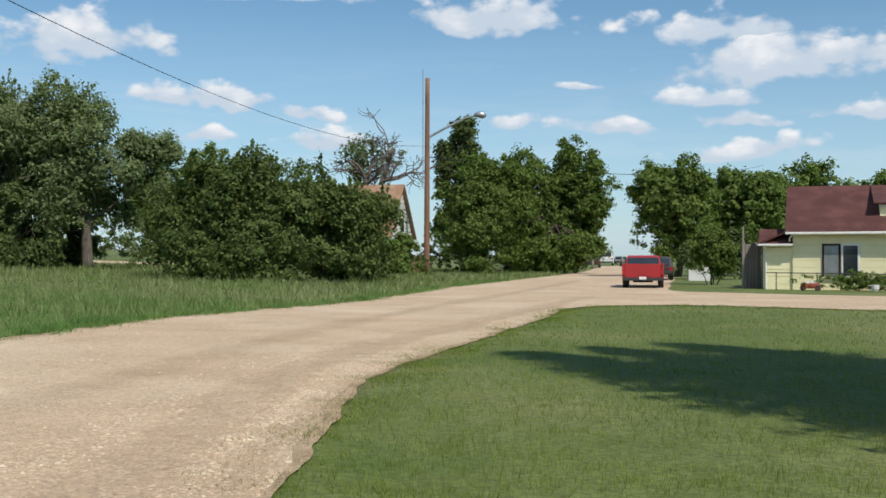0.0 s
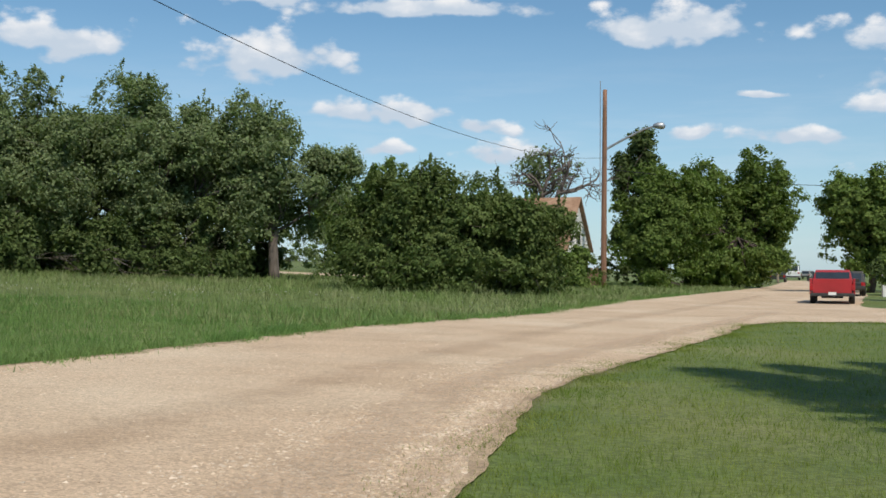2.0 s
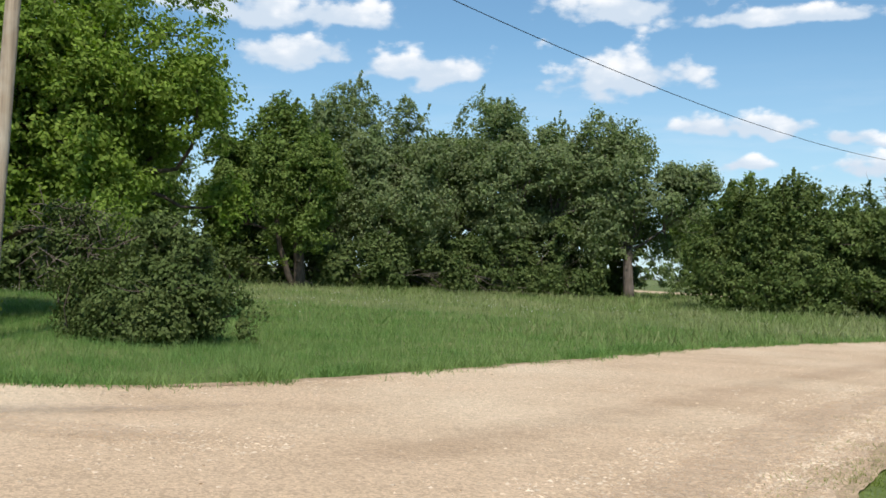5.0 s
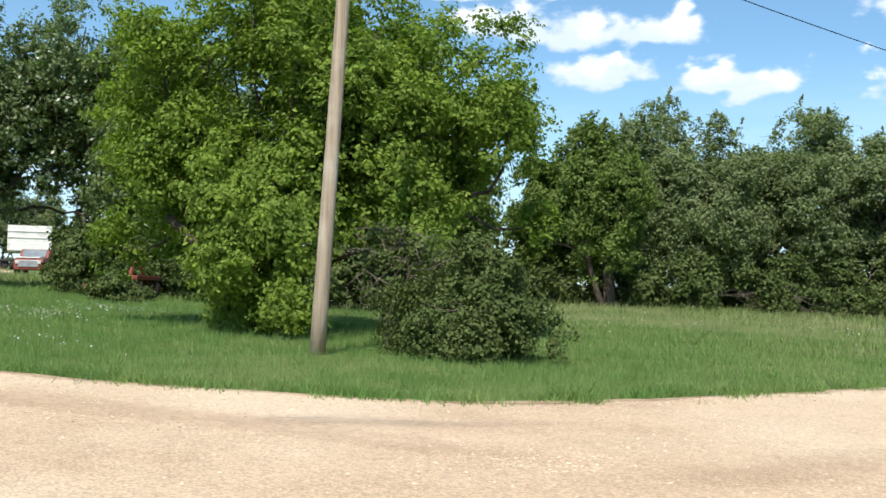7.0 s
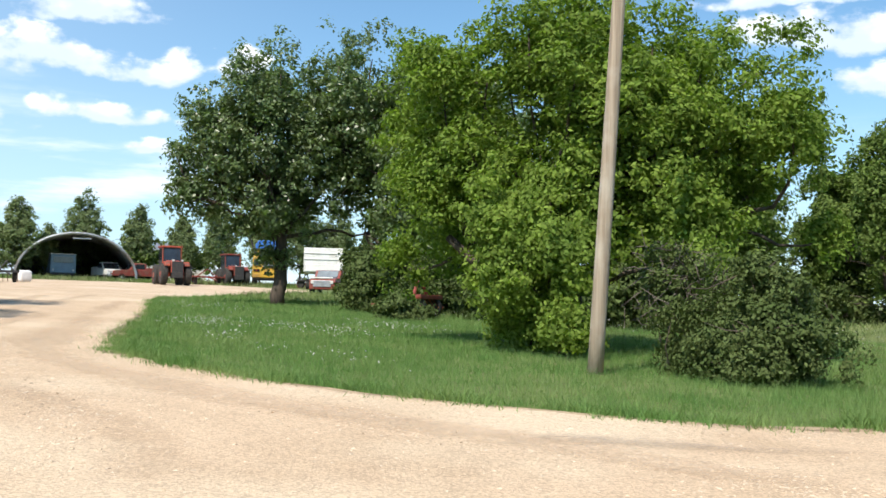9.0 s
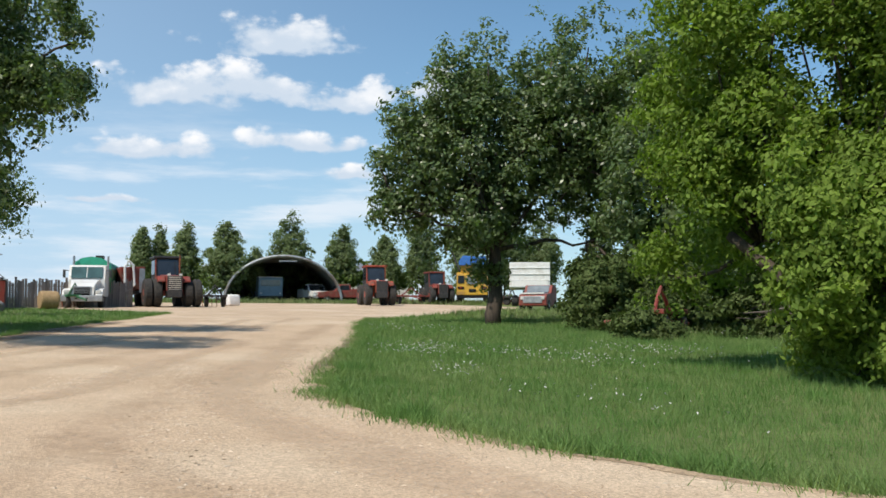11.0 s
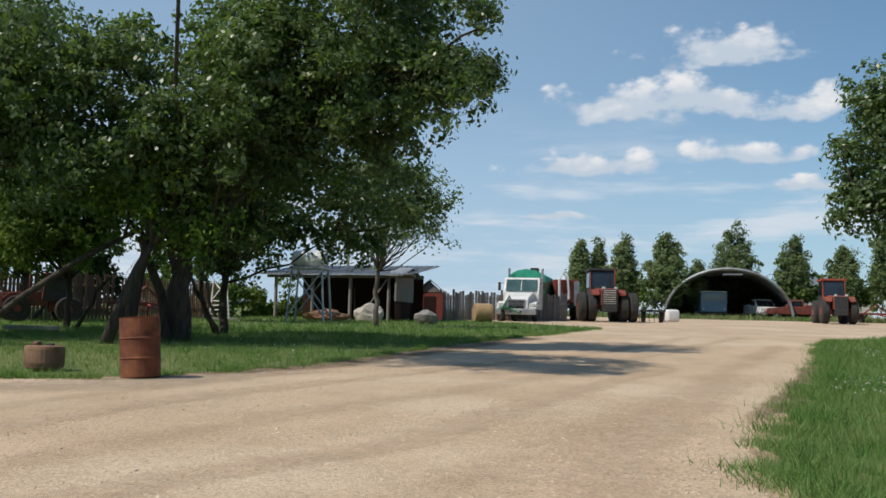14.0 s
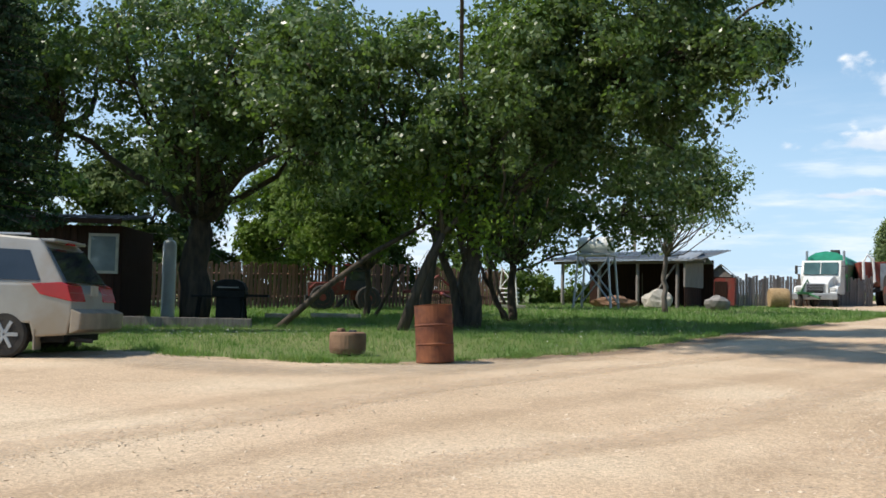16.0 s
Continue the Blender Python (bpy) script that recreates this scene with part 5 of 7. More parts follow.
def pickup(x, y, turn, paint, label, name="pickup_truck", old=False):
    ob = thing(name, x, y, turn, label, "truck")
    m = M[paint]
    part("cab_body", prism([(-0.75, 0.5), (-0.75, 1.12), (0.95, 1.12), (1.1, 1.12), (2.35, 1.03), (2.62, 0.92), (2.66, 0.55), (2.5, 0.48)], -0.94, 0.94, 0.04), m, ob)
    part("cab_roof", prism([(-0.72, 1.1), (-0.6, 1.72), (-0.45, 1.78), (0.35, 1.78), (0.5, 1.73), (1.05, 1.1)], -0.88, 0.88, 0.03, lambda a, b: 1 - 0.17 * max(0, b - 1.1) / 0.68), m, ob)
    part("rear_window", prism([(-0.745, 1.18), (-0.635, 1.66), (-0.60, 1.66), (-0.70, 1.18)], -0.72, 0.72), M["glass"], ob)
    part("windscreen", prism([(0.60, 1.68), (1.06, 1.16), (1.02, 1.14), (0.55, 1.66)], -0.72, 0.72), M["glass"], ob)
    for s in (-1, 1):
        part("side_window", prism([(-0.5, 1.2), (-0.42, 1.66), (0.32, 1.66), (0.8, 1.2)], s * 0.80, s * 0.875), M["glass"], ob)
        part("bed_side", boxed((-1.68, s * 0.9, 0.92), (1.86, 0.09, 0.82), 0.02), m, ob)
        part("tail_light", boxed((-2.63, s * 0.87, 0.88), (0.05, 0.13, 0.32), 0.01), M["lampred"], ob)
        part("headlight", boxed((2.64, s * 0.72, 0.84), (0.05, 0.32, 0.16), 0.015), M["lens"], ob)
        part("mirror", boxed((0.72, s * 1.05, 1.24), (0.12, 0.2, 0.17), 0.02), M["darkmetal"], ob)
        for wx in (-1.65, 1.75):
            wheel(ob, wx, s * 0.82, 0.37, 0.24)
    part("bed_floor", boxed((-1.68, 0, 0.58), (1.86, 1.72, 0.06)), M["darkmetal"], ob)
    part("tailgate", boxed((-2.6, 0, 0.95), (0.07, 1.62, 0.74), 0.02), m, ob)
    part("rear_bumper", boxed((-2.72, 0, 0.5), (0.16, 1.84, 0.17), 0.03), M["darkmetal"], ob)
    part("front_bumper", boxed((2.72, 0, 0.5), (0.14, 1.84, 0.18), 0.03), M["metal"], ob)
    part("grille", boxed((2.655, 0, 0.8), (0.04, 1.1, 0.22), 0.01), M["metal" if old else "black"], ob)
    part("number_plate", boxed((-2.81, 0, 0.56), (0.015, 0.32, 0.15)), M["trim"], ob)
    part("chassis", boxed((-0.2, 0, 0.4), (4.4, 0.9, 0.16)), M["black"], ob)
    return ob


def suv(x, y, turn, paint, label, h=1.75, name="car"):
    ob = thing(name, x, y, turn, label, "car")
    k = h / 1.75
    part("body", prism([(-2.2, 0.35), (-2.25, 0.95 * k), (-2.1, 1.0 * k), (1.0, 1.0 * k), (2.1, 0.88 * k), (2.25, 0.7), (2.2, 0.35)], -0.9, 0.9, 0.05), M[paint], ob)
    part("cabin", prism([(-2.1, 0.98 * k), (-1.85, h), (0.2, h), (1.0, 0.98 * k)], -0.86, 0.86, 0.04, lambda a, b: 1 - 0.15 * max(0, b - k) / 0.75), M[paint], ob)
    part("rear_window", prism([(-2.09, 1.08 * k), (-1.92, h - 0.12), (-1.86, h - 0.12), (-2.0, 1.08 * k)], -0.66, 0.66), M["glass"], ob)
    part("windscreen", prism([(0.33, h - 0.1), (0.98, 1.06 * k), (0.90, 1.04 * k), (0.25, h - 0.12)], -0.68, 0.68), M["glass"], ob)
    for s in (-1, 1):
        part("side_window", prism([(-1.75, 1.08 * k), (-1.65, h - 0.14), (0.1, h - 0.14), (0.65, 1.08 * k)], s * 0.78, s * 0.865), M["glass"], ob)
        part("tail_light", boxed((-2.24, s * 0.75, 0.85 * k), (0.05, 0.2, 0.2), 0.01), M["lampred"], ob)
        part("headlight", boxed((2.2, s * 0.65, 0.72 * k), (0.08, 0.32, 0.14), 0.01), M["lens"], ob)
        for wx in (-1.4, 1.4):
            wheel(ob, wx, s * 0.8, 0.34, 0.22)
    part("bumper", boxed((-2.28, 0, 0.5), (0.1, 1.7, 0.18), 0.03), M["darkmetal"], ob)
    return ob


def minivan(x, y, turn):
    ob = thing("minivan", x, y, turn, "dusty silver minivan with mud-splashed lower body parked on gravel", "car")
    m = M["silver"]
    part("body", prism([(-2.42, 0.34), (-2.50, 0.62), (-2.46, 0.95), (-2.34, 1.08), (1.2, 1.06), (2.2, 0.92), (2.5, 0.72), (2.5, 0.32), (1.95, 0.30), (1.9, 0.5), (1.15, 0.5), (1.1, 0.28), (-1.05, 0.28), (-1.1, 0.5), (-1.85, 0.5), (-1.9, 0.30)],
                       -0.97, 0.97, 0.035, lambda a, b: 1 - 0.05 * max(0, 0.6 - b)), m, ob)
    part("roof", prism([(-2.36, 1.06), (-1.98, 1.62), (-1.86, 1.74), (-1.2, 1.79), (0.2, 1.78), (0.7, 1.68), (1.75, 1.04)], -0.95, 0.95, 0.035, lambda a, b: 1 - 0.22 * max(0, b - 1.06) / 0.73), m, ob)
    part("rear_window", prism([(-2.36, 1.10), (-2.02, 1.60), (-1.97, 1.60), (-2.30, 1.10)], -0.85, 0.85, 0, lambda a, b: 1 - 0.16 * max(0, b - 1.06) / 0.7), M["glass"], ob)
    part("rear_spoiler", boxed((-1.95, 0, 1.72), (0.25, 1.3, 0.05), 0.02), m, ob)
    part("brake_light", boxed((-2.06, 0, 1.69), (0.04, 0.34, 0.035), 0.008), M["lampred"], ob)
    part("windscreen", prism([(0.78, 1.66), (1.72, 1.08), (1.66, 1.06), (0.7, 1.64)], -0.78, 0.78), M["glass"], ob)
    for s in (-1, 1):
        part("side_window", prism([(-1.98, 1.12), (-1.75, 1.56), (-0.75, 1.6), (-0.75, 1.12)], s * 0.78, s * 0.964, 0, lambda a, b: 1 - 0.22 * max(0, b - 1.06) / 0.73), M["glass"], ob)
        part("side_window", prism([(-0.66, 1.12), (-0.66, 1.6), (0.4, 1.6), (0.95, 1.12)], s * 0.78, s * 0.964, 0, lambda a, b: 1 - 0.22 * max(0, b - 1.06) / 0.73), M["glass"], ob)
        part("tail_light", prism([(-2.50, 0.82), (-2.42, 1.05), (-2.32, 1.10), (-1.86, 1.07), (-2.0, 0.92)], s * 0.40, s * 0.985, 0.012), M["lampred"], ob)
        part("mud_flap", boxed((-1.93, s * 0.84, 0.27), (0.03, 0.26, 0.3), 0.005), M["dustpaint"], ob)
        part("sill_cladding", boxed((0.02, s * 0.95, 0.42), (2.1, 0.06, 0.3), 0.02), M["dustpaint"], ob, "mud-splashed sill")
        for wx in (-1.48, 1.52):
            w = wheel(ob, wx, s * 0.86, 0.335, 0.22, "darkmetal", dish=0.6)
            for k in range(6):
                a = k * math.pi / 3
                part("spoke", boxed((wx + math.cos(a) * 0.115, s * 0.972, 0.335 + math.sin(a) * 0.115), (0.2, 0.02, 0.055), 0.006, Euler((0, -a, 0)).to_matrix()), M["metal"], w)
    part("rear_bumper", prism([(-2.46, 0.36), (-2.62, 0.42), (-2.64, 0.66), (-2.48, 0.72)], -0.97, 0.97, 0.02), M["dustpaint"], ob, "mud-splashed rear bumper")
    part("number_plate", boxed((-2.475, 0, 0.99), (0.02, 0.32, 0.16), 0.004), M["concrete"], ob)
    part("exhaust", tube(bmesh.new(), [(-2.3, 0.5, 0.27), (-2.66, 0.52, 0.25)], [0.035, 0.035], 8), M["darkmetal"], ob)
    part("underbody", boxed((-0.1, 0, 0.30), (4.4, 1.5, 0.14)), M["black"], ob)
    part("roof_rail", tube(bmesh.new(), [(-1.7, 0.68, 1.80), (0.2, 0.68, 1.82)], [0.02, 0.02], 6), M["metal"], ob)
    return ob


def semi_truck(x, y, turn):
    ob = thing("tank_truck", x, y, turn, "white highway truck with a green tarped load parked in the yard", "truck")
    w = M["white"]
    part("hood", prism([(-0.9, 0.75), (-0.9, 1.78), (-0.2, 1.74), (0.85, 1.42), (1.05, 1.25), (1.08, 0.72)], -0.82, 0.82, 0.06, lambda a, b: 1.0 - 0.14 * max(0, a) + 0.0 * b), w, ob)
    part("cab", prism([(-2.6, 0.75), (-2.6, 2.62), (-2.4, 2.75), (-1.35, 2.70), (-0.85, 1.78), (-0.85, 0.75)], -1.1, 1.1, 0.05), w, ob)
    part("windscreen", prism([(-1.27, 2.54), (-0.86, 1.86), (-0.80, 1.88), (-1.20, 2.58)], -0.94, 0.94), M["tealreflect"], ob)
    part("windscreen_post", tube(bmesh.new(), [(-0.79, 0, 1.88), (-1.19, 0, 2.57)], [0.025, 0.025], 6), w, ob)
    part("grille", boxed((1.09, 0, 1.02), (0.06, 0.92, 0.46), 0.02), M["darkmetal"], ob)
    part("grille_frame", prism([(1.06, 0.76), (1.06, 1.29), (1.11, 1.27), (1.11, 0.78)], -0.53, 0.53, 0.01), M["metal"], ob)
    for k in range(5):
        part("grille_bar", boxed((1.13, 0, 0.84 + k * 0.09), (0.02, 0.9, 0.022)), M["metal"], ob)
    part("bumper", boxed((1.2, 0, 0.55), (0.28, 2.42, 0.36), 0.05), M["metal"], ob)
    for s in (-1, 1):
        part("fender", prism([(-0.7, 0.7), (-0.6, 1.05), (0.1, 1.2), (0.8, 1.08), (1.08, 0.75)], s * 0.76, s * 1.18, 0.05), w, ob)
        part("headlight", boxed((0.98, s * 0.92, 0.96), (0.16, 0.32, 0.2), 0.03), M["lens"], ob)
        part("fog_light", boxed((1.35, s * 0.3, 0.55), (0.02, 0.14, 0.08), 0.005), M["darkmetal"], ob)
        part("exhaust_stack", tube(bmesh.new(), [(-2.75, s * 1.05, 0.9), (-2.75, s * 1.05, 3.35)], [0.075, 0.075], 10), M["metal"], ob)
        part("mirror", boxed((-1.1, s * 1.38, 2.15), (0.1, 0.16, 0.5), 0.03), M["darkmetal"], ob)
        part("mirror_arm", tube(bmesh.new(), [(-1.2, s * 1.08, 2.35), (-1.1, s * 1.4, 2.35)], [0.02, 0.02], 6), M["darkmetal"], ob)
        wheel(ob, 0.05, s * 0.98, 0.5, 0.3)
        for wx in (-4.4, -5.7, -8.6, -9.9):
            wheel(ob, wx, s * 0.95, 0.5, 0.5)
    part("frame", boxed((-4.5, 0, 0.72), (11.5, 0.9, 0.25)), M["black"], ob)
    part("box", prism([(-10.6, 0.95), (-10.6, 2.6), (-3.0, 2.6), (-3.0, 0.95)], -1.22, 1.22, 0.04), M["green_paint"], ob)
    part("tarp", prism([(-1.22, 2.55), (-1.1, 2.95), (-0.6, 3.25), (0, 3.35), (0.6, 3.25), (1.1, 2.95), (1.22, 2.55)], 3.0, 10.6, 0.0), M["tealtarp"], ob, "green tarp roof").matrix_local = pose(0, 0, 0, 0, 0, 90)
    part("hatch", boxed((-3.6, 0.45, 3.33), (0.6, 0.5, 0.22), 0.04), M["darkmetal"], ob)
    return ob


def big_tractor(x, y, turn, paint, label, slats=True, k=1.0, duals=True, name="tractor"):
    ob = thing(name, x, y, turn, label, "tractor")
    m = M[paint]
    S = Matrix.Diagonal((k, k, k, 1))
    ob.matrix_world = ob.matrix_world @ S
    part("hood", prism([(-1.0, 1.2), (-1.0, 2.2), (1.9, 2.02), (1.98, 1.9), (1.98, 1.0)], -0.52, 0.52, 0.05), m, ob)
    part("grille", boxed((2.0, 0, 1.5), (0.08, 0.96, 1.0), 0.03), M["darkmetal"], ob)
    if slats:
        for j in range(7):
            part("grille_slat", boxed((2.05, 0, 1.1 + j * 0.135), (0.03, 0.8, 0.06), 0.01), M["concrete"], ob, "pale grille slat")
    part("cab_frame", prism([(-2.6, 1.5), (-2.55, 3.3), (-0.85, 3.3), (-0.65, 1.5)], -0.82, 0.82, 0.04), M["darkmetal"], ob)
    part("cab_roof", boxed((-1.7, 0, 3.38), (2.05, 1.85, 0.16), 0.05), M["darkmetal" if slats else paint], ob)
    part("windscreen", prism([(-0.83, 3.2), (-0.63, 2.1), (-0.58, 2.1), (-0.78, 3.2)], -0.68, 0.68), M["glass"], ob)
    for s in (-1, 1):
        part("side_window", boxed((-1.65, s * 0.835, 2.7), (1.3, 0.02, 0.95)), M["glass"], ob)
        part("corner_post", tube(bmesh.new(), [(-0.62, s * 0.8, 1.6), (-0.84, s * 0.8, 3.3)], [0.045, 0.045], 6), m, ob)
        part("fender", prism([(0.1, 1.75), (0.5, 2.0), (1.5, 2.0), (1.9, 1.7), (1.9, 1.6), (0.1, 1.6)], s * 0.6, s * 1.05, 0.03), m, ob)
        part("work_light", boxed((1.98, s * 0.38, 2.08), (0.08, 0.2, 0.14), 0.02), M["lens"], ob)
        for wx in (1.0, -2.4):
            wheel(ob, wx, s * 1.0, 0.92, 0.55, paint)
            if duals:
                wheel(ob, wx, s * 1.6, 0.92, 0.5, paint)
    part("exhaust_stack", tube(bmesh.new(), [(0.2, 0.62, 1.9), (0.2, 0.62, 3.5)], [0.06, 0.05], 8), M["rust"], ob)
    part("front_frame", boxed((1.6, 0, 0.85), (1.2, 0.9, 0.5), 0.04), M["darkmetal"], ob)
    part("rear_body", boxed((-2.2, 0, 1.2), (2.0, 0.9, 0.8), 0.06), m, ob)
    return ob


# ---- the street with the yellow house ----
red_pickup = pickup(9.1, 48.6, 79, "red", "glossy red pickup truck parked on the road shoulder")
red_pickup.scale = (0.96, 0.94, 0.8)
suv(12.9, 64.5, 80, "darkmetal", "dark car parked beyond the red truck", 1.4)
suv(27.9, 183, 80, "white", "white van parked far along the road", 2.1, "van").scale = (1.1, 1.4, 1.15)
suv(19.9, 142, 80, "darkmetal", "dark car parked far along the road", 1.45).scale = (1.05, 1.12, 1.1)
suv(36.0, 215, 60, "silver", "pale car far along the road", 1.6)


def shingle_roof(parent, p, u, v, nu, nv, material):
    """Courses of shingles laid over a slope: origin p, along the eave u, up the slope v."""
    p, u, v = Vector(p), Vector(u), Vector(v)
    n = u.cross(v).normalized()
    roof = finish("roof", quadbox(p, u, v, n, 0.06), M[material], parent)
    for j in range(nv):
        bm = quadbox(p + v * (j / nv) + n * 0.055, u, v * (1.05 / nv), n, 0.018)
        part("shingle_course", bm, M[material], roof)
    return roof


def quadbox(p, u, v, n, t):
    bm = bmesh.new()
    a = [bm.verts.new(q) for q in (p, p + u, p + u + v, p + v)]
    b = [bm.verts.new(q.co + n * t) for q in a]
    bm.faces.new(a[::-1])
    bm.faces.new(b)
    for i in range(4):
        bm.faces.new((a[i], a[(i + 1) % 4], b[(i + 1) % 4], b[i]))
    bmesh.ops.recalc_face_normals(bm, faces=bm.faces)
    return bm


def yellow_house():
    ob = thing("house", 13.5, 45.3, -19, "cream-yellow sided house with a dark red-brown shingle roof", "house")
    wall = part("wall", boxed((5.6, 3.4, 1.25), (8.7, 6.4, 2.7)), M["cream"], ob)
    bm = boxed((0.65, 2.6, 1.05), (1.2, 4.6, 2.2))
    lean = part("lean_to_wall", bm, M["cream"], ob)
    for j in range(8):
        part("siding_board", boxed((5.6, 0.188, 0.25 + j * 0.32), (8.72, 0.03, 0.30), 0.008), M["cream"], wall)
    for j in range(7):
        part("siding_board", boxed((0.65, 0.288, 0.2 + j * 0.31), (1.22, 0.03, 0.29), 0.008), M["cream"], lean)
    part("foundation", boxed((5.6, 3.4, -0.05), (8.74, 6.44, 0.3)), M["concrete"], ob)
    shingle_roof(ob, (0.95, -0.2, 2.5), (9.5, 0, 0), (0, 3.6, 2.1), 1, 11, "shingle")
    shingle_roof(ob, (10.45, 7.0, 2.5), (-9.5, 0, 0), (0, -3.6, 2.1), 1, 11, "shingle")
    shingle_roof(ob, (-0.15, -0.05, 2.02), (1.4, 0, 0), (0, 1.5, 0.62), 1, 5, "shingle")
    shingle_roof(ob, (-0.15, 5.3, 2.02), (0, -5.35, 0), (1.4, 0, 0.62), 1, 5, "shingle")
    part("gutter", boxed((5.7, -0.27, 2.50), (9.5, 0.1, 0.1), 0.02), M["trim"], ob)
    part("gutter", boxed((0.55, -0.1, 2.02), (1.4, 0.09, 0.09), 0.02), M["trim"], ob)
    part("downpipe", tube(bmesh.new(), [(0.1, -0.05, 1.98), (0.16, 0.22, 1.8), (0.16, 0.22, 0.1)], [0.04, 0.04, 0.04], 8), M["trim"], ob)
    part("downpipe", tube(bmesh.new(), [(1.25, -0.2, 2.46), (1.12, 0.1, 2.3), (1.12, 0.1, 2.1)], [0.04, 0.04, 0.04], 8), M["trim"], ob)
    bm = bmesh.new()
    a = [bm.verts.new(q) for q in ((1.25, 0.2, 2.6), (1.25, 6.6, 2.6), (1.25, 3.4, 4.58))]
    b = [bm.verts.new(q.co + Vector((0.1, 0, 0))) for q in a]
    bm.faces.new(a), bm.faces.new(b[::-1])
    for i in range(3):
        bm.faces.new((a[i], b[i], b[(i + 1) % 3], a[(i + 1) % 3]))
    part("gable", bm, M["greywood"], ob, "weathered grey gable end")
    for k, (x0, g) in enumerate(((2.45, "paleglass"), (3.2, "glass"))):
        w = part("window", boxed((x0 + 0.32, 0.165, 1.35), (0.72, 0.09, 1.42), 0.015), M["brownwood" if k == 0 else "trim"], ob)
        part("pane", boxed((x0 + 0.32, 0.135, 1.35), (0.56, 0.05, 1.26)), M[g], w)
        part("window_frame", boxed((x0 + 0.32, 0.12, 0.66), (0.78, 0.12, 0.05), 0.01), M["trim"], w)
    d = part("dormer", prism([(0.9, 2.95), (0.9, 3.72), (2.9, 4.4), (2.9, 2.95)], 4.7, 7.4), M["cream"], ob)
    d.matrix_local = Matrix(((0, 1, 0, 0), (1, 0, 0, 0), (0, 0, 1, 0), (0, 0, 0, 1)))
    shingle_roof(ob, (4.45, 0.7, 3.70), (3.3, 0, 0), (0, 2.6, 0.88), 1, 6, "shingle")
    part("dormer_trim", boxed((6.05, 0.86, 3.64), (2.75, 0.06, 0.1), 0.01), M["trim"], ob)
    return ob


yellow_house().location.z -= 0.14


def white_house():
    ob = thing("house", -6.3, 73.6, -14, "white house with a tan shingle roof behind the bush", "house")
    part("wall", boxed((0, 0, 1.3), (7.0, 5.6, 2.7)), M["trim"], ob)
    for s in (-1, 1):
        bm = bmesh.new()
        a = [bm.verts.new((s * 3.4, y, z)) for y, z in ((-2.8, 2.6), (2.8, 2.6), (0, 5.9))]
        b = [bm.verts.new(q.co + Vector((s * 0.1, 0, 0))) for q in a]
        bm.faces.new(a), bm.faces.new(b[::-1])
        for i in range(3):
            bm.faces.new((a[i], b[i], b[(i + 1) % 3], a[(i + 1) % 3]))
        bmesh.ops.recalc_face_normals(bm, faces=bm.faces)
        g = part("gable", bm, M["trim"], ob)
        for j in range(10):
            w = 5.5 * (1 - j / 10.2)
            part("siding_board", boxed((s * 3.52, 0, 2.75 + j * 0.31), (0.03, w, 0.28)), M["trim"], g)
    shingle_roof(ob, (-3.8, -3.1, 2.35), (7.6, 0, 0), (0, 3.1, 3.65), 1, 12, "tanshingle")
    shingle_roof(ob, (3.8, 3.1, 2.35), (-7.6, 0, 0), (0, -3.1, 3.65), 1, 12, "tanshingle")
    w = part("window", boxed((3.56, 0.1, 3.2), (0.1, 0.9, 0.9), 0.01), M["trim"], ob)
    part("pane", boxed((3.6, 0.1, 3.2), (0.05, 0.7, 0.7)), M["glass"], w)
    w = part("window", boxed((3.54, -0.6, 1.4), (0.1, 1.0, 1.2), 0.01), M["trim"], ob)
    part("pane", boxed((3.58, -0.6, 1.4), (0.05, 0.8, 1.0)), M["glass"], w)


white_house()


def board_fence(name, p0, p1, h, bw, gap, material, label, rough=0.0, seed=1, rails=True):
    """Upright boards between two points of the plan, each a part."""
    rng = np.random.default_rng(seed)
    p0, p1 = Vector(p0), Vector(p1)
    ln = (p1 - p0).length
    ang = math.degrees(math.atan2(p1.y - p0.y, p1.x - p0.x))
    ob = thing(name, p0.x, p0.y, ang, label, "fence")
    rise = float(ground_z(p1.x) - ground_z(p0.x)) / ln
    mesh = None
    n = int(ln / (bw + gap))
    for i in range(n):
        s = i * (bw + gap) + bw / 2
        if mesh is None:
            b = part("board", boxed((0, 0, 0.5), (bw, 0.025, 1.0), 0.004), M[material], ob)
            mesh = b.data
        else:
            b = new("board", mesh)
            b.parent = ob
        b.location = (s, float(rng.normal()) * 0.008, rise * s - 0.02)
        b.scale = (1, 1, h * (1 + rough * float(rng.uniform(-1, 0.6))))
        b.rotation_euler = (0, float(rng.normal()) * 0.012 * (1 + 4 * rough), 0)
    if rails:
        for z in (0.25, 0.75):
            part("rail", tube(bmesh.new(), [(0, 0.04, h * z), (ln, 0.04, h * z + rise * ln)], [0.04, 0.04], 5), M[material], ob)
    return ob


board_fence("board_fence", (13.1, 46.9), (14.2, 47.2), 2.0, 0.15, 0.012, "greywood", "weathered grey board fence beside the yellow house", 0.05)
board_fence("board_fence", (-3.9, 70.6), (-1.3, 70.2), 1.4, 0.14, 0.03, "picketwood", "brown board fence below the white house", 0.05, 2)
ob = thing("post", 13.0, 46.4, 0, "tall thin weathered fence post", "post")
part("shaft", tube(bmesh.new(), [(0, 0, -0.1), (0.02, 0, 2.7)], [0.05, 0.04], 8), M["greywood"], ob)
ob = thing("white_panel", 14.9, 62.2, -14, "white sheet panel leaning beside the shrubs", "panel")
part("sheet", boxed((0, 0, 0.52), (1.25, 0.06, 1.08), 0.01), M["white"], ob)
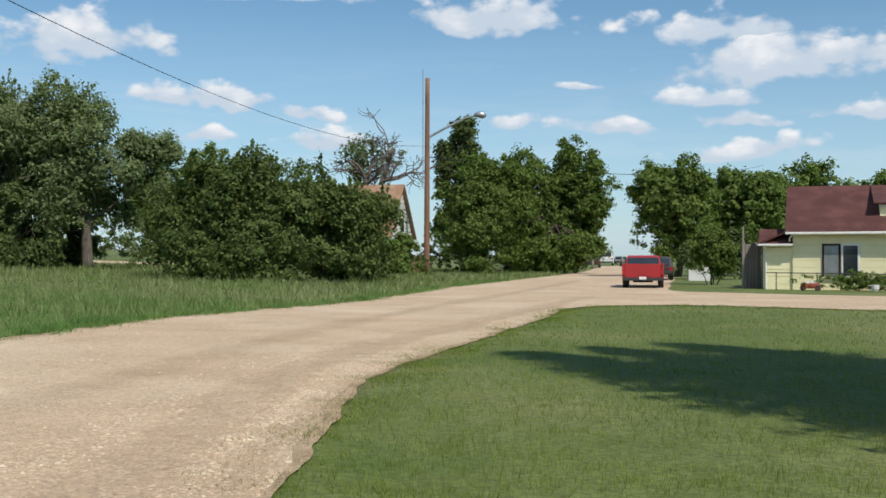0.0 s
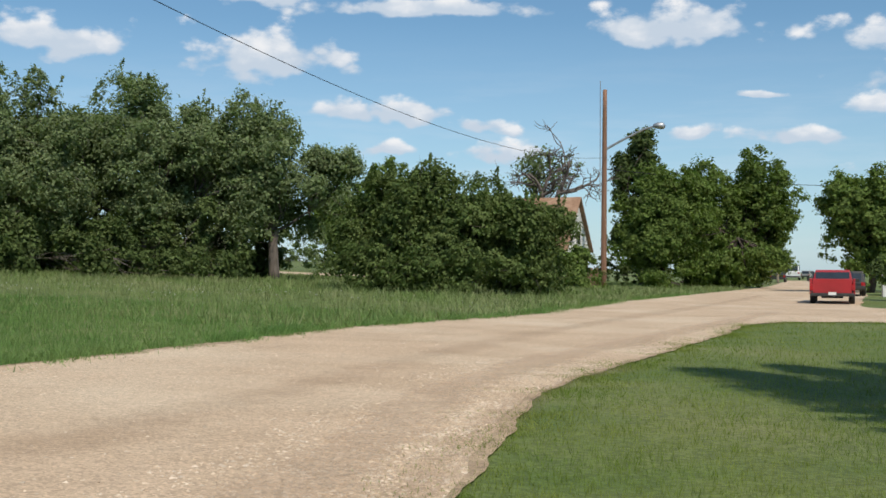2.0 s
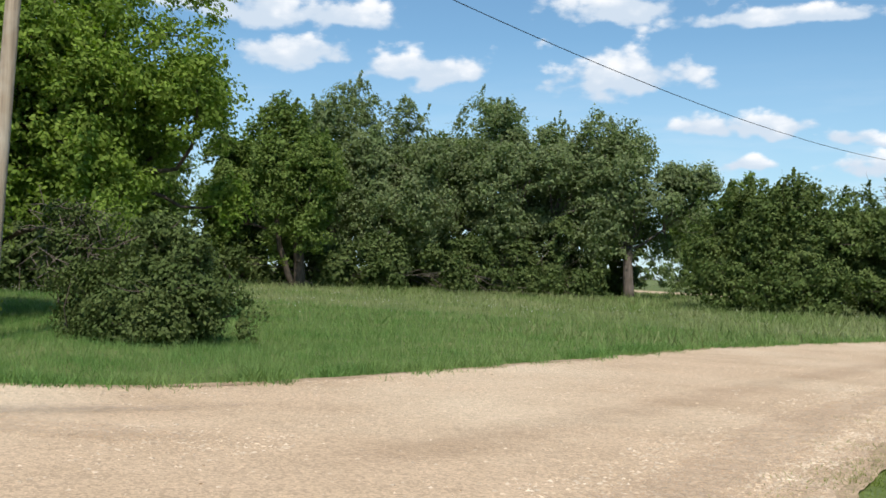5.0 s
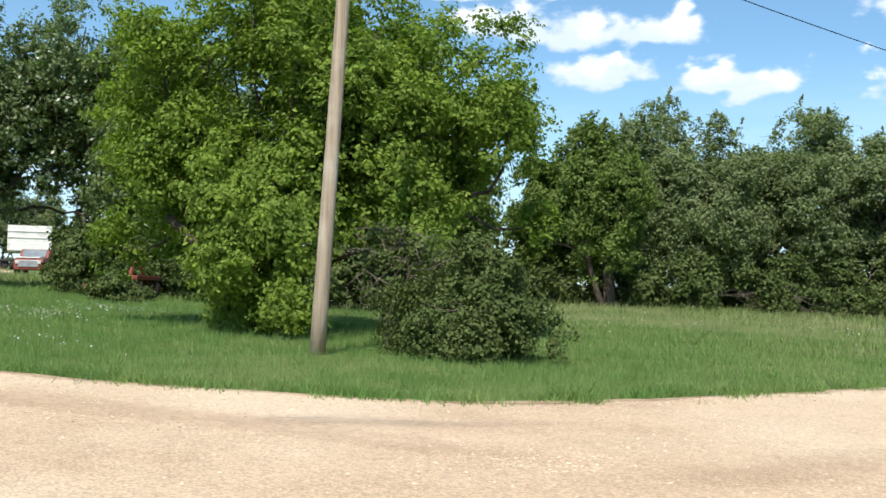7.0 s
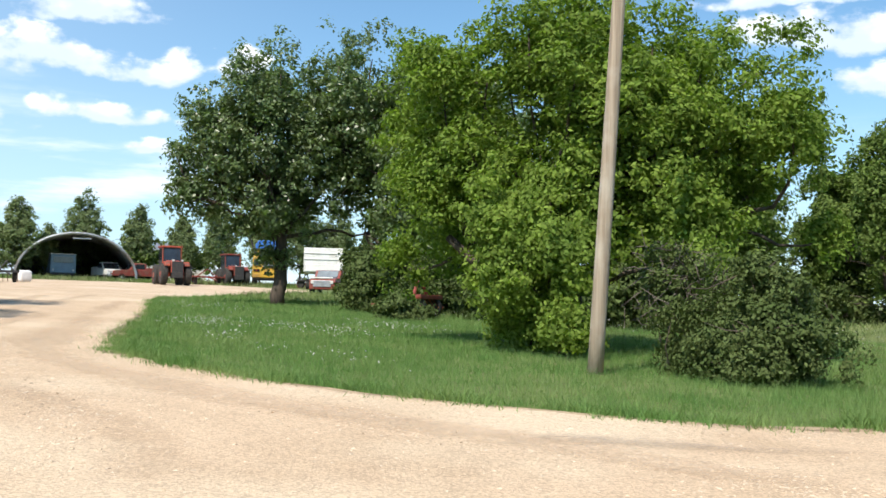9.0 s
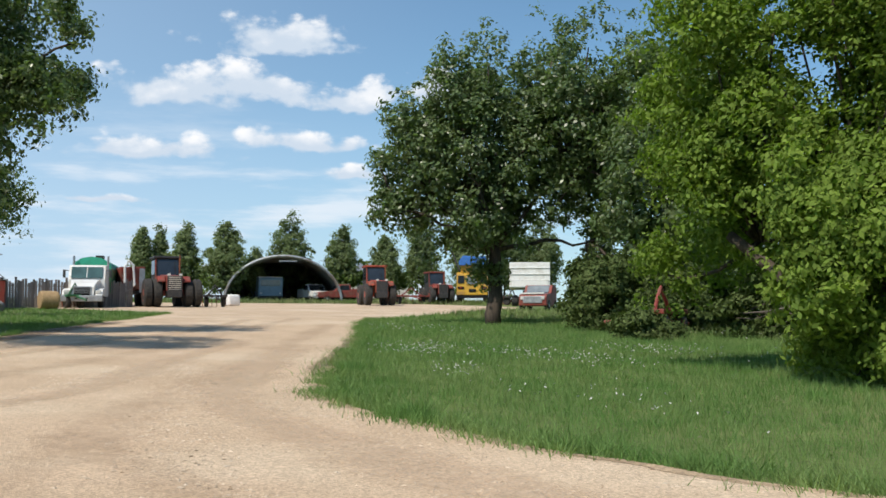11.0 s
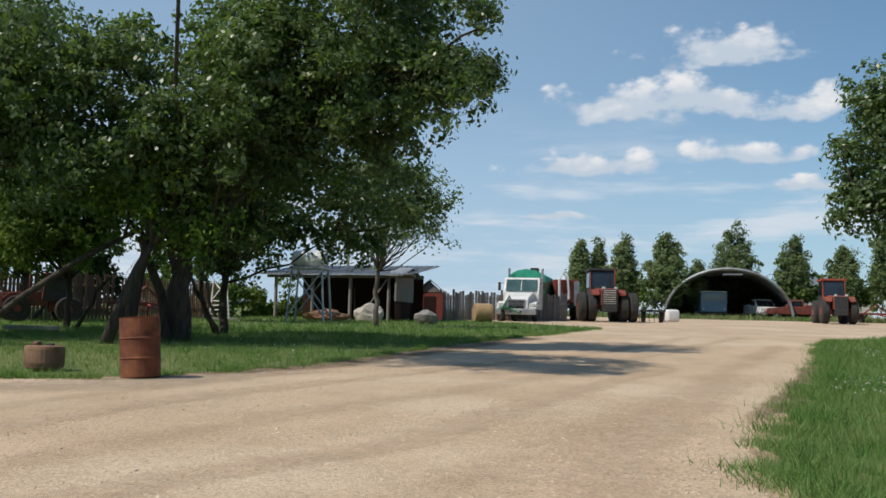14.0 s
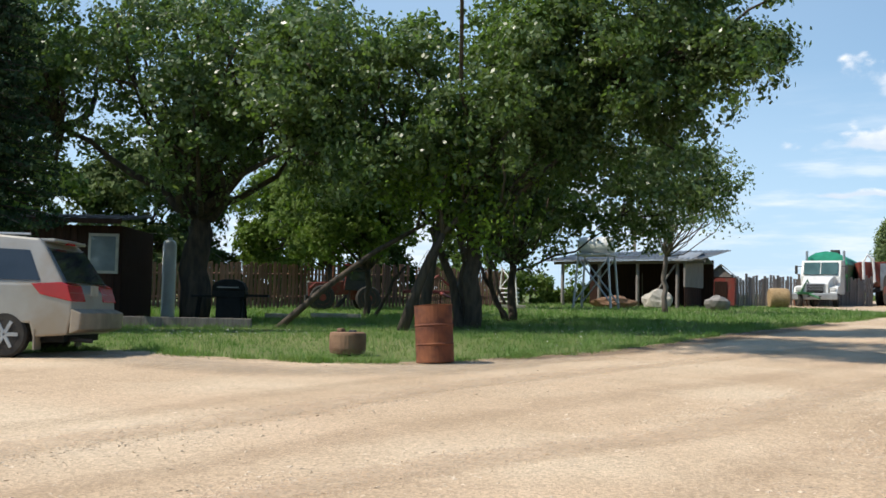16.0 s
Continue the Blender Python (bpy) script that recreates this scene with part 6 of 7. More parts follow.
part("post", boxed((-0.62, 0.02, 0.6), (0.06, 0.1, 1.3)), M["greywood"], ob)


def rail_fence():
    ob = thing("rail_fence", 13.8, 44.3, -19, "low dark pipe rail fence in front of the house", "fence")
    part("rail", tube(bmesh.new(), [(-0.4, 0, 0.72), (9, 0, 0.62)], [0.02, 0.02], 6), M["darkmetal"], ob)
    for k in range(6):
        part("post", tube(bmesh.new(), [(k * 1.6, 0, -0.05), (k * 1.6, 0, 0.74)], [0.022, 0.022], 6), M["darkmetal"], ob)


rail_fence()
tree("flower_bed", 17.6, 43.4, [(0, 0, 0.02, 0.55, 3.4, 0.35)], "green", "low green plants along the house wall", 0.015, 0.15, 22, 5000, 0.05, 301, 0.12, category="plants", stems=3)
ob = thing("ride_on_toy", 14.9, 43.4, -15, "red and white plastic ride-on toy on the grass", "toy")
part("body", boxed((0, 0, 0.2), (0.75, 0.35, 0.22), 0.07), M["orange"], ob)
part("seat", boxed((0.02, 0, 0.33), (0.5, 0.28, 0.1), 0.04), M["sack"], ob)
for s in (-0.28, 0.28):
    wheel(ob, s, 0.17, 0.11, 0.06, "orange")
    wheel(ob, s, -0.17, 0.11, 0.06, "orange")
ob = thing("plastic_bucket", 17.2, 42.6, 0, "small white plastic bucket lying on the lawn", "bucket")
part("shell", lathe([(0.1, 0.0), (0.15, 0.1), (0.17, 0.26), (0.14, 0.25)], 14), M["sack"], ob)


def bicycle():
    ob = thing("bicycle", 18.3, 42.9, -25, "dark child's bicycle leaning by the house", "bicycle")
    for x in (-0.4, 0.4):
        w = part("wheel", bmesh.new(), M["tyre"], ob)
        me = w.data
        bm = bmesh.new()
        pts = [(x + 0.28 * math.cos(a), 0, 0.3 + 0.28 * math.sin(a)) for a in [k * math.pi / 10 for k in range(21)]]
        tube(bm, pts, [0.025] * 21, 6, False)
        bm.to_mesh(me)
        bm.free()
    bm = bmesh.new()
    tube(bm, [(-0.4, 0, 0.3), (-0.05, 0, 0.32), (0.3, 0, 0.68), (-0.15, 0, 0.66), (-0.4, 0, 0.3)], [0.02] * 5, 6)
    tube(bm, [(0.4, 0, 0.3), (0.27, 0, 0.85)], [0.02, 0.02], 6)
    part("frame", bm, M["darkmetal"], ob)
    part("saddle", boxed((-0.15, 0, 0.74), (0.24, 0.12, 0.06), 0.02), M["black"], ob)
    part("handlebar", tube(bmesh.new(), [(0.27, -0.25, 0.88), (0.27, 0.25, 0.88)], [0.015, 0.015], 6), M["darkmetal"], ob)


bicycle()
tagged(sheet("field_road", [(-38, 88), (-31, 84.5), (-24, 83), (-16, 83.5), (-16, 88), (-24, 88), (-30, 90)], 2.0, 0.03, M["gravel"]), "strip of tan field road beyond the trees", "road", kind="structure")


# ---- the farm yard ----
semi_truck(-73.9, 2.9, -9)
big_tractor(-78.2, 8.4, 4, "fadedred", "red articulated tractor with a pale slatted grille and dual wheels")
big_tractor(-90.0, 26.4, -6, "orange", "orange wheel tractor with a dark grille parked in the yard", False, 0.98, False)
big_tractor(-99.6, 35.2, -4, "fadedred", "red tractor parked beside the yellow machine", False, 0.9, False)
big_tractor(-50.2, -16.4, -58, "fadedred", "old red tractor beside the picket fence", False, 0.56, False)
pickup(-105.5, 27.4, -88, "fadedred", "old faded red pickup truck seen side on", old=True)
pickup(-108.0, 25.2, 4, "white", "white pickup truck standing under the arch of the shed", old=True)


def seed_cart():
    ob = thing("seed_cart", -80.0, 5.9, 5, "red seed cart with a white unloading pipe", "farm implement")
    part("hopper", prism([(-1.4, 1.1), (-1.6, 2.6), (1.6, 2.6), (1.4, 1.1)], -0.8, 0.8, 0.05), M["fadedred"], ob)
    part("frame", boxed((0, 0, 0.9), (3.2, 0.8, 0.2)), M["darkmetal"], ob)
    part("unloading_pipe", tube(bmesh.new(), [(1.7, -0.5, 0.9), (1.75, -0.55, 2.6), (1.7, -0.3, 3.0), (1.7, 0.0, 2.7), (1.7, 0.1, 1.4), (1.7, -0.3, 1.0)], [0.09] * 6, 8), M["sack"], ob)
    for s in (-1, 1):
        wheel(ob, 0.4, s * 0.95, 0.75, 0.45, "yellow")
    part("ladder", boxed((1.6, 0.6, 1.7), (0.04, 0.35, 1.6)), M["metal"], ob)


seed_cart()


def harrow(x, y, turn, paint, label, w=2.2):
    ob = thing("harrow", x, y, turn, label, "farm implement")
    part("frame", boxed((0, 0, 0.75), (0.9, w, 0.14), 0.02), M[paint], ob)
    part("hitch", tube(bmesh.new(), [(0.4, 0, 0.7), (1.9, 0, 0.45)], [0.07, 0.06], 6), M[paint], ob)
    for k in range(6):
        y0 = -w / 2 + w * k / 5
        part("tine", tube(bmesh.new(), [(-0.2, y0, 0.75), (-0.45, y0, 0.4), (-0.2, y0, 0.02)], [0.04, 0.035, 0.02], 5), M["rust"], ob)
    part("mast", tube(bmesh.new(), [(0, -w * 0.3, 0.8), (0.05, 0, 1.5), (0, w * 0.3, 0.8)], [0.06, 0.06, 0.06], 6), M[paint], ob)
    for s in (-1, 1):
        wheel(ob, -0.1, s * w * 0.36, 0.4, 0.24, paint)


harrow(-79.5, 11.6, 0, "darkmetal", "dark rusty harrow standing beside the tractor", 1.6)
harrow(-99.0, 32.3, 10, "fadedred", "red cultivator folded beside the tractor", 3.4)
harrow(-73.0, 2.3, 20, "green_paint", "small green seed drill beside the truck", 1.2)
harrow(-96.5, 41.4, 40, "darkmetal", "dark implement in the shade of the trees", 2.4)
harrow(-32.4, 18.2, 215, "fadedred", "red implement half hidden behind the maple", 1.8)
harrow(-55.0, -13.5, 40, "fadedred", "rusty red implement in front of the fence", 3.0)


def arch_shed():
    ob = thing("arch_shed", -105.2, 21.6, -10, "open quonset arch shed of grey corrugated metal, dark inside", "shed")
    n, w, h, dep = 30, 5.6, 4.5, 15.0
    arch = [(w * math.cos(math.pi * k / n) * (1 - 0.03 * math.sin(math.pi * k / n)), h * math.sin(math.pi * k / n) ** 0.92) for k in range(n + 1)]
    bm = bmesh.new()
    rows = []
    m = 46
    for i in range(m + 1):
        x = -dep * i / m
        k = 1 + 0.012 * (i % 2)
        rows.append([(bm.verts.new((x, a * k, b * k)), bm.verts.new((x, a * k * 0.965, b * k * 0.955))) for a, b in arch])
    for r0, r1 in zip(rows, rows[1:]):
        for (a, a2), (b, b2), (c, c2), (d, d2) in zip(r0, r0[1:], r1[1:], r1):
            bm.faces.new((a, b, c, d))
            bm.faces.new((d2, c2, b2, a2))
    for r in (rows[0], rows[-1]):
        for (a, a2), (b, b2) in zip(r, r[1:]):
            bm.faces.new((a, a2, b2, b))
    bmesh.ops.recalc_face_normals(bm, faces=bm.faces)
    part("shell", bm, M["galv"], ob)
    bm = bmesh.new()
    bm.faces.new([bm.verts.new((-dep + 0.1, a * 0.97, b * 0.97)) for a, b in arch])
    bmesh.ops.solidify(bm, geom=list(bm.faces), thickness=0.08)
    part("back_wall", bm, M["darkmetal"], ob)
    bm = bmesh.new()
    tube(bm, [(0.05, a * 0.985, b * 0.985) for a, b in arch], [0.13] * len(arch), 6)
    part("front_arch", bm, M["galv"], ob)
    part("beam", boxed((-0.2, 0.4, 3.95), (0.15, 1.7, 0.12)), M["trim"], ob)
    return ob


arch_shed()
# floor sheet whose dark colour stands in for the shade under the arch
tagged(sheet("shed_floor", [(-105, 16.3), (-105, 26.9), (-120, 26.9), (-120, 16.3)], 3.0, 0.03, M["shade"]), "bare earth floor of the arch shed, coloured dark as shade", "floor", kind="structure")


def box_trailer(x, y, turn):
    ob = thing("van_trailer", x, y, turn, "pale blue-grey boxy vehicle parked inside the arch shed", "van")
    part("body", boxed((-2.2, 0, 1.45), (4.4, 2.4, 1.9), 0.12), M["palevan"], ob)
    part("window", boxed((0.01, 0, 1.85), (0.05, 1.9, 0.6), 0.02), M["paleglass"], ob)
    part("bumper", boxed((0.06, 0, 0.5), (0.14, 2.3, 0.2), 0.03), M["darkmetal"], ob)
    part("roof_edge", boxed((-2.2, 0, 2.42), (4.42, 2.42, 0.06), 0.02), M["trim"], ob)
    for s in (-1, 1):
        wheel(ob, -0.9, s * 1.0, 0.38, 0.24)
        wheel(ob, -3.5, s * 1.0, 0.38, 0.24)
        part("lamp", boxed((0.02, s * 0.95, 0.85), (0.05, 0.18, 0.18), 0.02), M["lens"], ob)


box_trailer(-108.0, 20.9, 0)


def yellow_machine():
    ob = thing("yellow_harvester", -100.0, 38.8, -22, "yellow-orange farm machine with a blue tarp on top", "harvester")
    part("body", prism([(-3.5, 0.9), (-3.6, 2.9), (-0.6, 3.1), (0, 2.9), (0.1, 0.9)], -1.5, 1.5, 0.06), M["yellow"], ob)
    part("upper_box", boxed((-1.2, -0.1, 3.45), (1.8, 2.0, 0.8), 0.06), M["yellow"], ob)
    part("cab_window", boxed((0.12, 0.0, 2.3), (0.06, 1.0, 0.75), 0.02), M["paleglass"], ob)
    for s in (-1, 1):
        part("side_window", boxed((0.1, s * 1.08, 2.4), (0.06, 0.6, 0.7), 0.02), M["glass"], ob)
        part("lamp_cluster", boxed((0.12, s * 1.1, 1.6), (0.06, 0.62, 0.22), 0.02), M["black"], ob)
        part("lamp", boxed((0.17, s * 1.1, 1.6), (0.04, 0.14, 0.12), 0.01), M["lampred"], ob)
        part("side_panel", boxed((0.12, s * 1.1, 1.1), (0.06, 0.66, 0.36), 0.02), M["yellow"], ob)
        wheel(ob, -0.6, s * 1.3, 0.6, 0.45, "yellow")
        wheel(ob, -2.9, s * 1.2, 0.45, 0.35, "yellow")
    part("number_panel", boxed((0.13, 0, 1.35), (0.05, 0.7, 0.25), 0.01), M["black"], ob)
    part("lower_trim", boxed((0.1, 0, 0.72), (0.12, 2.9, 0.24), 0.02), M["black"], ob)
    part("blue_tarp", prism([(-1.25, 3.75), (-1.3, 4.1), (-0.9, 4.7), (0.2, 4.6), (1.2, 4.65), (1.4, 4.2), (1.3, 3.8)], -0.1, 2.2, 0.05), M["blue"], ob, "crumpled blue tarp").matrix_local = pose(0, 0, 0, 0, 0, 90)
    part("auger_pipe", tube(bmesh.new(), [(-1.4, -1.2, 3.2), (-1.6, -2.0, 5.2)], [0.08, 0.07], 8), M["darkmetal"], ob)


yellow_machine()


def grain_truck():
    ob = thing("grain_truck", -91.4, 40.9, -24, "white ribbed grain box truck behind the cottonwood", "truck")
    box_ = part("box", boxed((-2.4, 0, 2.75), (5.2, 3.6, 2.3), 0.05), M["white"], ob)
    for k in range(4):
        part("rib", boxed((0.24, 0, 1.75 + k * 0.55), (0.06, 3.64, 0.09), 0.015), M["trim"], box_)
    part("tailgate", boxed((0.24, 0, 2.0), (0.05, 3.2, 0.5), 0.02), M["trim"], ob)
    part("chassis", boxed((-2.4, 0, 1.1), (5.4, 1.2, 0.6)), M["black"], ob)
    for s in (-1, 1):
        wheel(ob, -0.8, s * 1.3, 0.5, 0.5)
        wheel(ob, -2.0, s * 1.3, 0.5, 0.5)


grain_truck()


def old_cab():
    ob = thing("old_truck_cab", -69.5, 31.4, -40, "old red and white truck cab half hidden by bushes", "truck")
    part("cab", prism([(-1.6, 0.35), (-1.6, 1.5), (-1.4, 1.75), (-0.5, 1.75), (-0.1, 1.2), (1.0, 1.12), (1.15, 0.9), (1.15, 0.35)], -0.95, 0.95, 0.08), M["fadedred"], ob)
    part("hood", boxed((0.55, 0, 1.16), (1.1, 1.5, 0.1), 0.04), M["white"], ob)
    part("grille", boxed((1.17, 0, 0.75), (0.06, 1.3, 0.45), 0.02), M["metal"], ob)
    part("windscreen", prism([(-0.52, 1.68), (-0.12, 1.24), (-0.06, 1.26), (-0.45, 1.72)], -0.75, 0.75), M["paleglass"], ob)
    for s in (-1, 1):
        part("headlight", boxed((1.19, s * 0.7, 0.85), (0.06, 0.22, 0.22), 0.03), M["lens"], ob)
        wheel(ob, 0.55, s * 0.85, 0.38, 0.24)
        wheel(ob, -1.2, s * 0.85, 0.38, 0.24)


old_cab()


def small_roofed_building():
    ob = thing("house", -126, 36.5, 0, "far house with a pale roof beyond the yard", "house")
    part("wall", boxed((0, 0, 1.3), (6, 7, 2.6)), M["trim"], ob)
    bm = bmesh.new()
    a = [bm.verts.new(q) for q in ((-3.4, -4, 2.5), (3.4, -4, 2.5), (3.4, 4, 2.5), (-3.4, 4, 2.5))]
    b = [bm.verts.new(q) for q in ((0, -1.6, 4.4), (0, 1.6, 4.4))]
    bm.faces.new((a[0], a[1], b[0])), bm.faces.new((a[1], a[2], b[1], b[0])), bm.faces.new((a[2], a[3], b[1])), bm.faces.new((a[3], a[0], b[0], b[1])), bm.faces.new(a[::-1])
    part("roof", bm, M["metal"], ob)


small_roofed_building()

ob = thing("bulk_bag", -83.8, 13.5, 10, "white bulk seed bag standing on the gravel", "bag")
bm = boxed((0, 0, 0.42), (0.85, 0.85, 0.84), 0.16)
for v in bm.verts:
    v.co += Vector((noise.noise(v.co * 3), noise.noise(v.co * 3 + Vector((5, 0, 0))), 0)) * 0.08
part("sack", bm, M["sack"], ob, smooth=True)
ob = thing("hay_bale", -69.7, 0.85, 15, "round tan hay bale near the plank fence", "bale")
part("bale", shift(lathe([(0.15, -0.5), (0.49, -0.5), (0.53, -0.4), (0.53, 0.4), (0.49, 0.5), (0.15, 0.5)], 28, "y"), 0, 0, 0.51), M["hay"], ob)
board_fence("plank_fence", (-70.6, -6.6), (-77.5, 6.0), 1.75, 0.15, 0.015, "greywood", "uneven weathered plank fence behind the yard", 0.14, 5)


def gable_shed():
    ob = thing("small_shed", -72.2, -2.3, 0, "small red and grey gabled shed", "shed")
    part("wall", boxed((0, 0, 0.8), (1.6, 1.5, 1.6)), M["fadedred"], ob)
    part("gable", prism([(-0.75, 1.55), (0, 2.2), (0.75, 1.55)], -0.8, 0.8), M["greywood"], ob).matrix_local = pose(0, 0, 0, 0, 0, 90)
    for s in (-1, 1):
        part("roof_panel", quadbox(Vector((-0.95, s * 0.95, 1.5)), Vector((1.9, 0, 0)), Vector((0, -s * 0.95, 0.8)), Vector((0, s * 0.6, 0.75)).normalized(), 0.04), M["galv"], ob)
    part("door", boxed((0.81, 0, 0.7), (0.04, 0.7, 1.3), 0.01), M["brownwood"], ob)


gable_shed()


def open_barn():
    ob = thing("open_barn", -66.2, -6.0, -14, "open-fronted pole barn with a corrugated metal roof", "barn")
    part("back_wall", boxed((-4.2, -1.2, 1.3), (0.12, 7.4, 2.7)), M["brownwood"], ob)
    for y in (-4.6, -2.4, -0.2, 2.0):
        part("post", tube(bmesh.new(), [(0, y, -0.1), (0, y, 2.35)], [0.1, 0.09], 8), M["greywood"], ob)
    part("brace", tube(bmesh.new(), [(0.05, 0.4, 0.1), (0.05, 1.9, 2.2)], [0.06, 0.06], 6), M["greywood"], ob)
    part("eave_beam", boxed((0.05, -0.8, 2.35), (0.14, 8.6, 0.16), 0.02), M["greywood"], ob)
    roof = part("roof", quadbox(Vector((0.5, -5.4, 2.42)), Vector((0, 8.8, 0)), Vector((-4.9, 0, 0.75)), Vector((0.15, 0, 1)).normalized(), 0.04), M["galv"], ob)
    for k in range(30):
        part("roof_rib", tube(bmesh.new(), [(0.52, -5.3 + k * 0.295, 2.48), (-4.4, -5.3 + k * 0.295, 3.23)], [0.022, 0.022], 4), M["galv"], roof)
    part("side_wall", prism([(0.35, 1.05), (0.35, 2.35), (-1.1, 2.8), (-2.4, 2.35), (-2.4, 1.05)], 2.45, 2.55), M["greywood"], ob)
    for k in range(8):
        part("wall_board", boxed((0.25 - k * 0.32, 2.52, 0.5), (0.26, 0.03, 1.05)), M["brownwood"], ob)
    for s in (-1, 1):
        part("gable_roof", quadbox(Vector((-1.05, 2.0, 2.86)), Vector((0, 1.0, 0)), Vector((s * 1.6, 0, -0.5)), Vector((s * 0.3, 0, 1)).normalized(), 0.04), M["galv"], ob)


open_barn()


def heap(name, x, y, r, h, material, label, seed, category):
    rng = np.random.default_rng(seed)
    bm = bmesh.new()
    bmesh.ops.create_icosphere(bm, subdivisions=3, radius=1)
    o = Vector(rng.normal(size=3)) * 5
    for v in bm.verts:
        n = 1 + 0.28 * noise.noise(v.co * 1.3 + o) + 0.12 * noise.noise(v.co * 3.7 + o)
        v.co = Vector((v.co.x * r[0] * n, v.co.y * r[1] * n, max(-0.05, (v.co.z * 0.6 + 0.35) * h * n)))
    ob = finish(name, bm, M[material], None)
    ob.matrix_world = pose(x, y, float(ground_z(x)))
    return tagged(ob, label, category)


heap("boulder", -61.3, -1.7, (0.5, 0.55), 0.72, "rock", "grey boulder at the edge of the yard grass", 3, "rock")
heap("tarp_cover", -64.4, -4.9, (0.5, 0.75), 0.9, "concrete", "pale tarp thrown over a pile beside the barn", 4, "tarp")
heap("scrap_mound", -64.0, -7.0, (0.8, 1.1), 0.6, "tanrust", "pile of rusty scrap below the tank stand", 5, "scrap")
for x, y, s in ((-57.6, -10.7, 1.2), (-41.2, -12.2, 1.6), (-40.0, -13.6, 0.9)):
    ob = thing("concrete_slab", x, y, 20, "flat pale concrete slab lying in the grass", "slab", lift=0.05)
    part("slab", boxed((0, 0, 0.06), (0.5, s, 0.14), 0.02), M["concrete"], ob)


def tank_stand():
    ob = thing("tank_on_stand", -60.4, -7.3, -8, "white fuel tank on a braced metal stand", "tank")
    for x in (-0.5, 0.5):
        for y in (-0.75, 0.75):
            part("leg", tube(bmesh.new(), [(x * 1.2, y * 1.25, -0.05), (x, y, 2.55)], [0.06, 0.05], 6), M["metal"], ob)
        for s in (-1, 1):
            part("brace", tube(bmesh.new(), [(x * 1.15, s * 0.9, 0.3), (x, -s * 0.75, 2.4)], [0.04, 0.04], 6), M["metal"], ob)
    part("platform", boxed((0, 0, 2.58), (1.2, 1.75, 0.1), 0.01), M["metal"], ob)
    part("tank", shift(lathe([(0.1, -0.92), (0.36, -0.85), (0.42, -0.7), (0.42, 0.7), (0.36, 0.85), (0.1, 0.92)], 22, "y"), 0, 0, 3.04), M["white"], ob, smooth=True)


tank_stand()


def metal_gate():
    ob = thing("metal_rack", -62.3, -12.2, 60, "white metal rack with slanted legs in the grass", "rack")
    for s in (-1, 1):
        part("leg", tube(bmesh.new(), [(s * 0.7, 0, -0.05), (s * 0.45, 0, 2.0)], [0.045, 0.04], 6), M["trim"], ob)
        part("brace", tube(bmesh.new(), [(s * 0.65, 0.02, 0.9), (-s * 0.45, 0.02, 1.9)], [0.03, 0.03], 6), M["trim"], ob)
    for k in range(4):
        part("shelf", boxed((0, 0.1, 0.25 + k * 0.22), (1.15, 0.3, 0.05), 0.01), M["trim"], ob)


metal_gate()
board_fence("picket_fence", (-45.5, -26.0), (-56.5, -15.4), 2.0, 0.13, 0.045, "picketwood", "brown picket fence behind the yard lawn", 0.05, 8)
board_fence("picket_fence", (-56.8, -15.2), (-64.5, -13.0), 1.9, 0.13, 0.06, "picketwood", "brown picket fence with gaps", 0.08, 9)


# ---- the lawn by the cabin ----
def cabin():
    ob = thing("cabin", -35.17, -16.16, -71.2, "dark brown board cabin with a pale-framed window and metal roof", "cabin")
    part("wall", boxed((3.2, -1.6, 1.3), (6.4, 3.2, 2.9)), M["brownwood"], ob)
    for k in range(30):
        part("wall_board", boxed((0.11 + k * 0.213, 0.012, 1.3), (0.195, 0.03, 2.86), 0.004), M["brownwood"], ob)
    w = part("window", boxed((0.52, 0.05, 1.95), (0.86, 0.08, 1.14), 0.012), M["concrete"], ob)
    part("pane", boxed((0.52, 0.075, 1.95), (0.70, 0.05, 0.98)), M["paleglass"], w)
    roof = part("roof", quadbox(Vector((-0.12, 0.55, 2.85)), Vector((7.0, 0, 0)), Vector((0, -3.0, 0.35)), Vector((0, 0.12, 1)).normalized(), 0.05), M["darkmetal"], ob)
    for k in range(16):
        part("roof_rib", tube(bmesh.new(), [(-0.05 + k * 0.45, 0.56, 2.92), (-0.05 + k * 0.45, -2.4, 3.27)], [0.02, 0.02], 4), M["darkmetal"], roof)
    part("fascia", boxed((3.38, 0.56, 2.84), (7.0, 0.04, 0.14), 0.01), M["brownwood"], ob)


cabin()
van = minivan(-23.36, -11.2, -73)
van.scale = (1.03, 1.03, 1.08)


def barrel():
    ob = thing("burn_barrel", -24.8, -3.05, 30, "rusty steel burn barrel standing at the lawn edge", "barrel")
    r = 0.29
    part("shell", lathe([(r * 0.97, 0.02), (r, 0.03), (r, 0.28), (r * 1.04, 0.30), (r, 0.32), (r, 0.57), (r * 1.04, 0.59), (r, 0.61), (r, 0.88), (r * 1.03, 0.9), (r * 0.96, 0.9), (r * 0.95, 0.5), (0.05, 0.48)], 32), M["rust"], ob)
    ob.matrix_world = ob.matrix_world @ pose(0, 0, 0, 3, -3, 0)


barrel()
ob = thing("brake_drum", -25.9, -5.0, 0, "rusty cast iron drum lying on the grass", "drum")
part("drum", lathe([(0.22, 0.02), (0.29, 0.04), (0.31, 0.12), (0.31, 0.34), (0.30, 0.38), (0.25, 0.40), (0.24, 0.2), (0.05, 0.19)], 28), M["tanrust"], ob)
part("lug", boxed((0.06, -0.1, 0.42), (0.16, 0.1, 0.08), 0.03), M["tanrust"], ob)
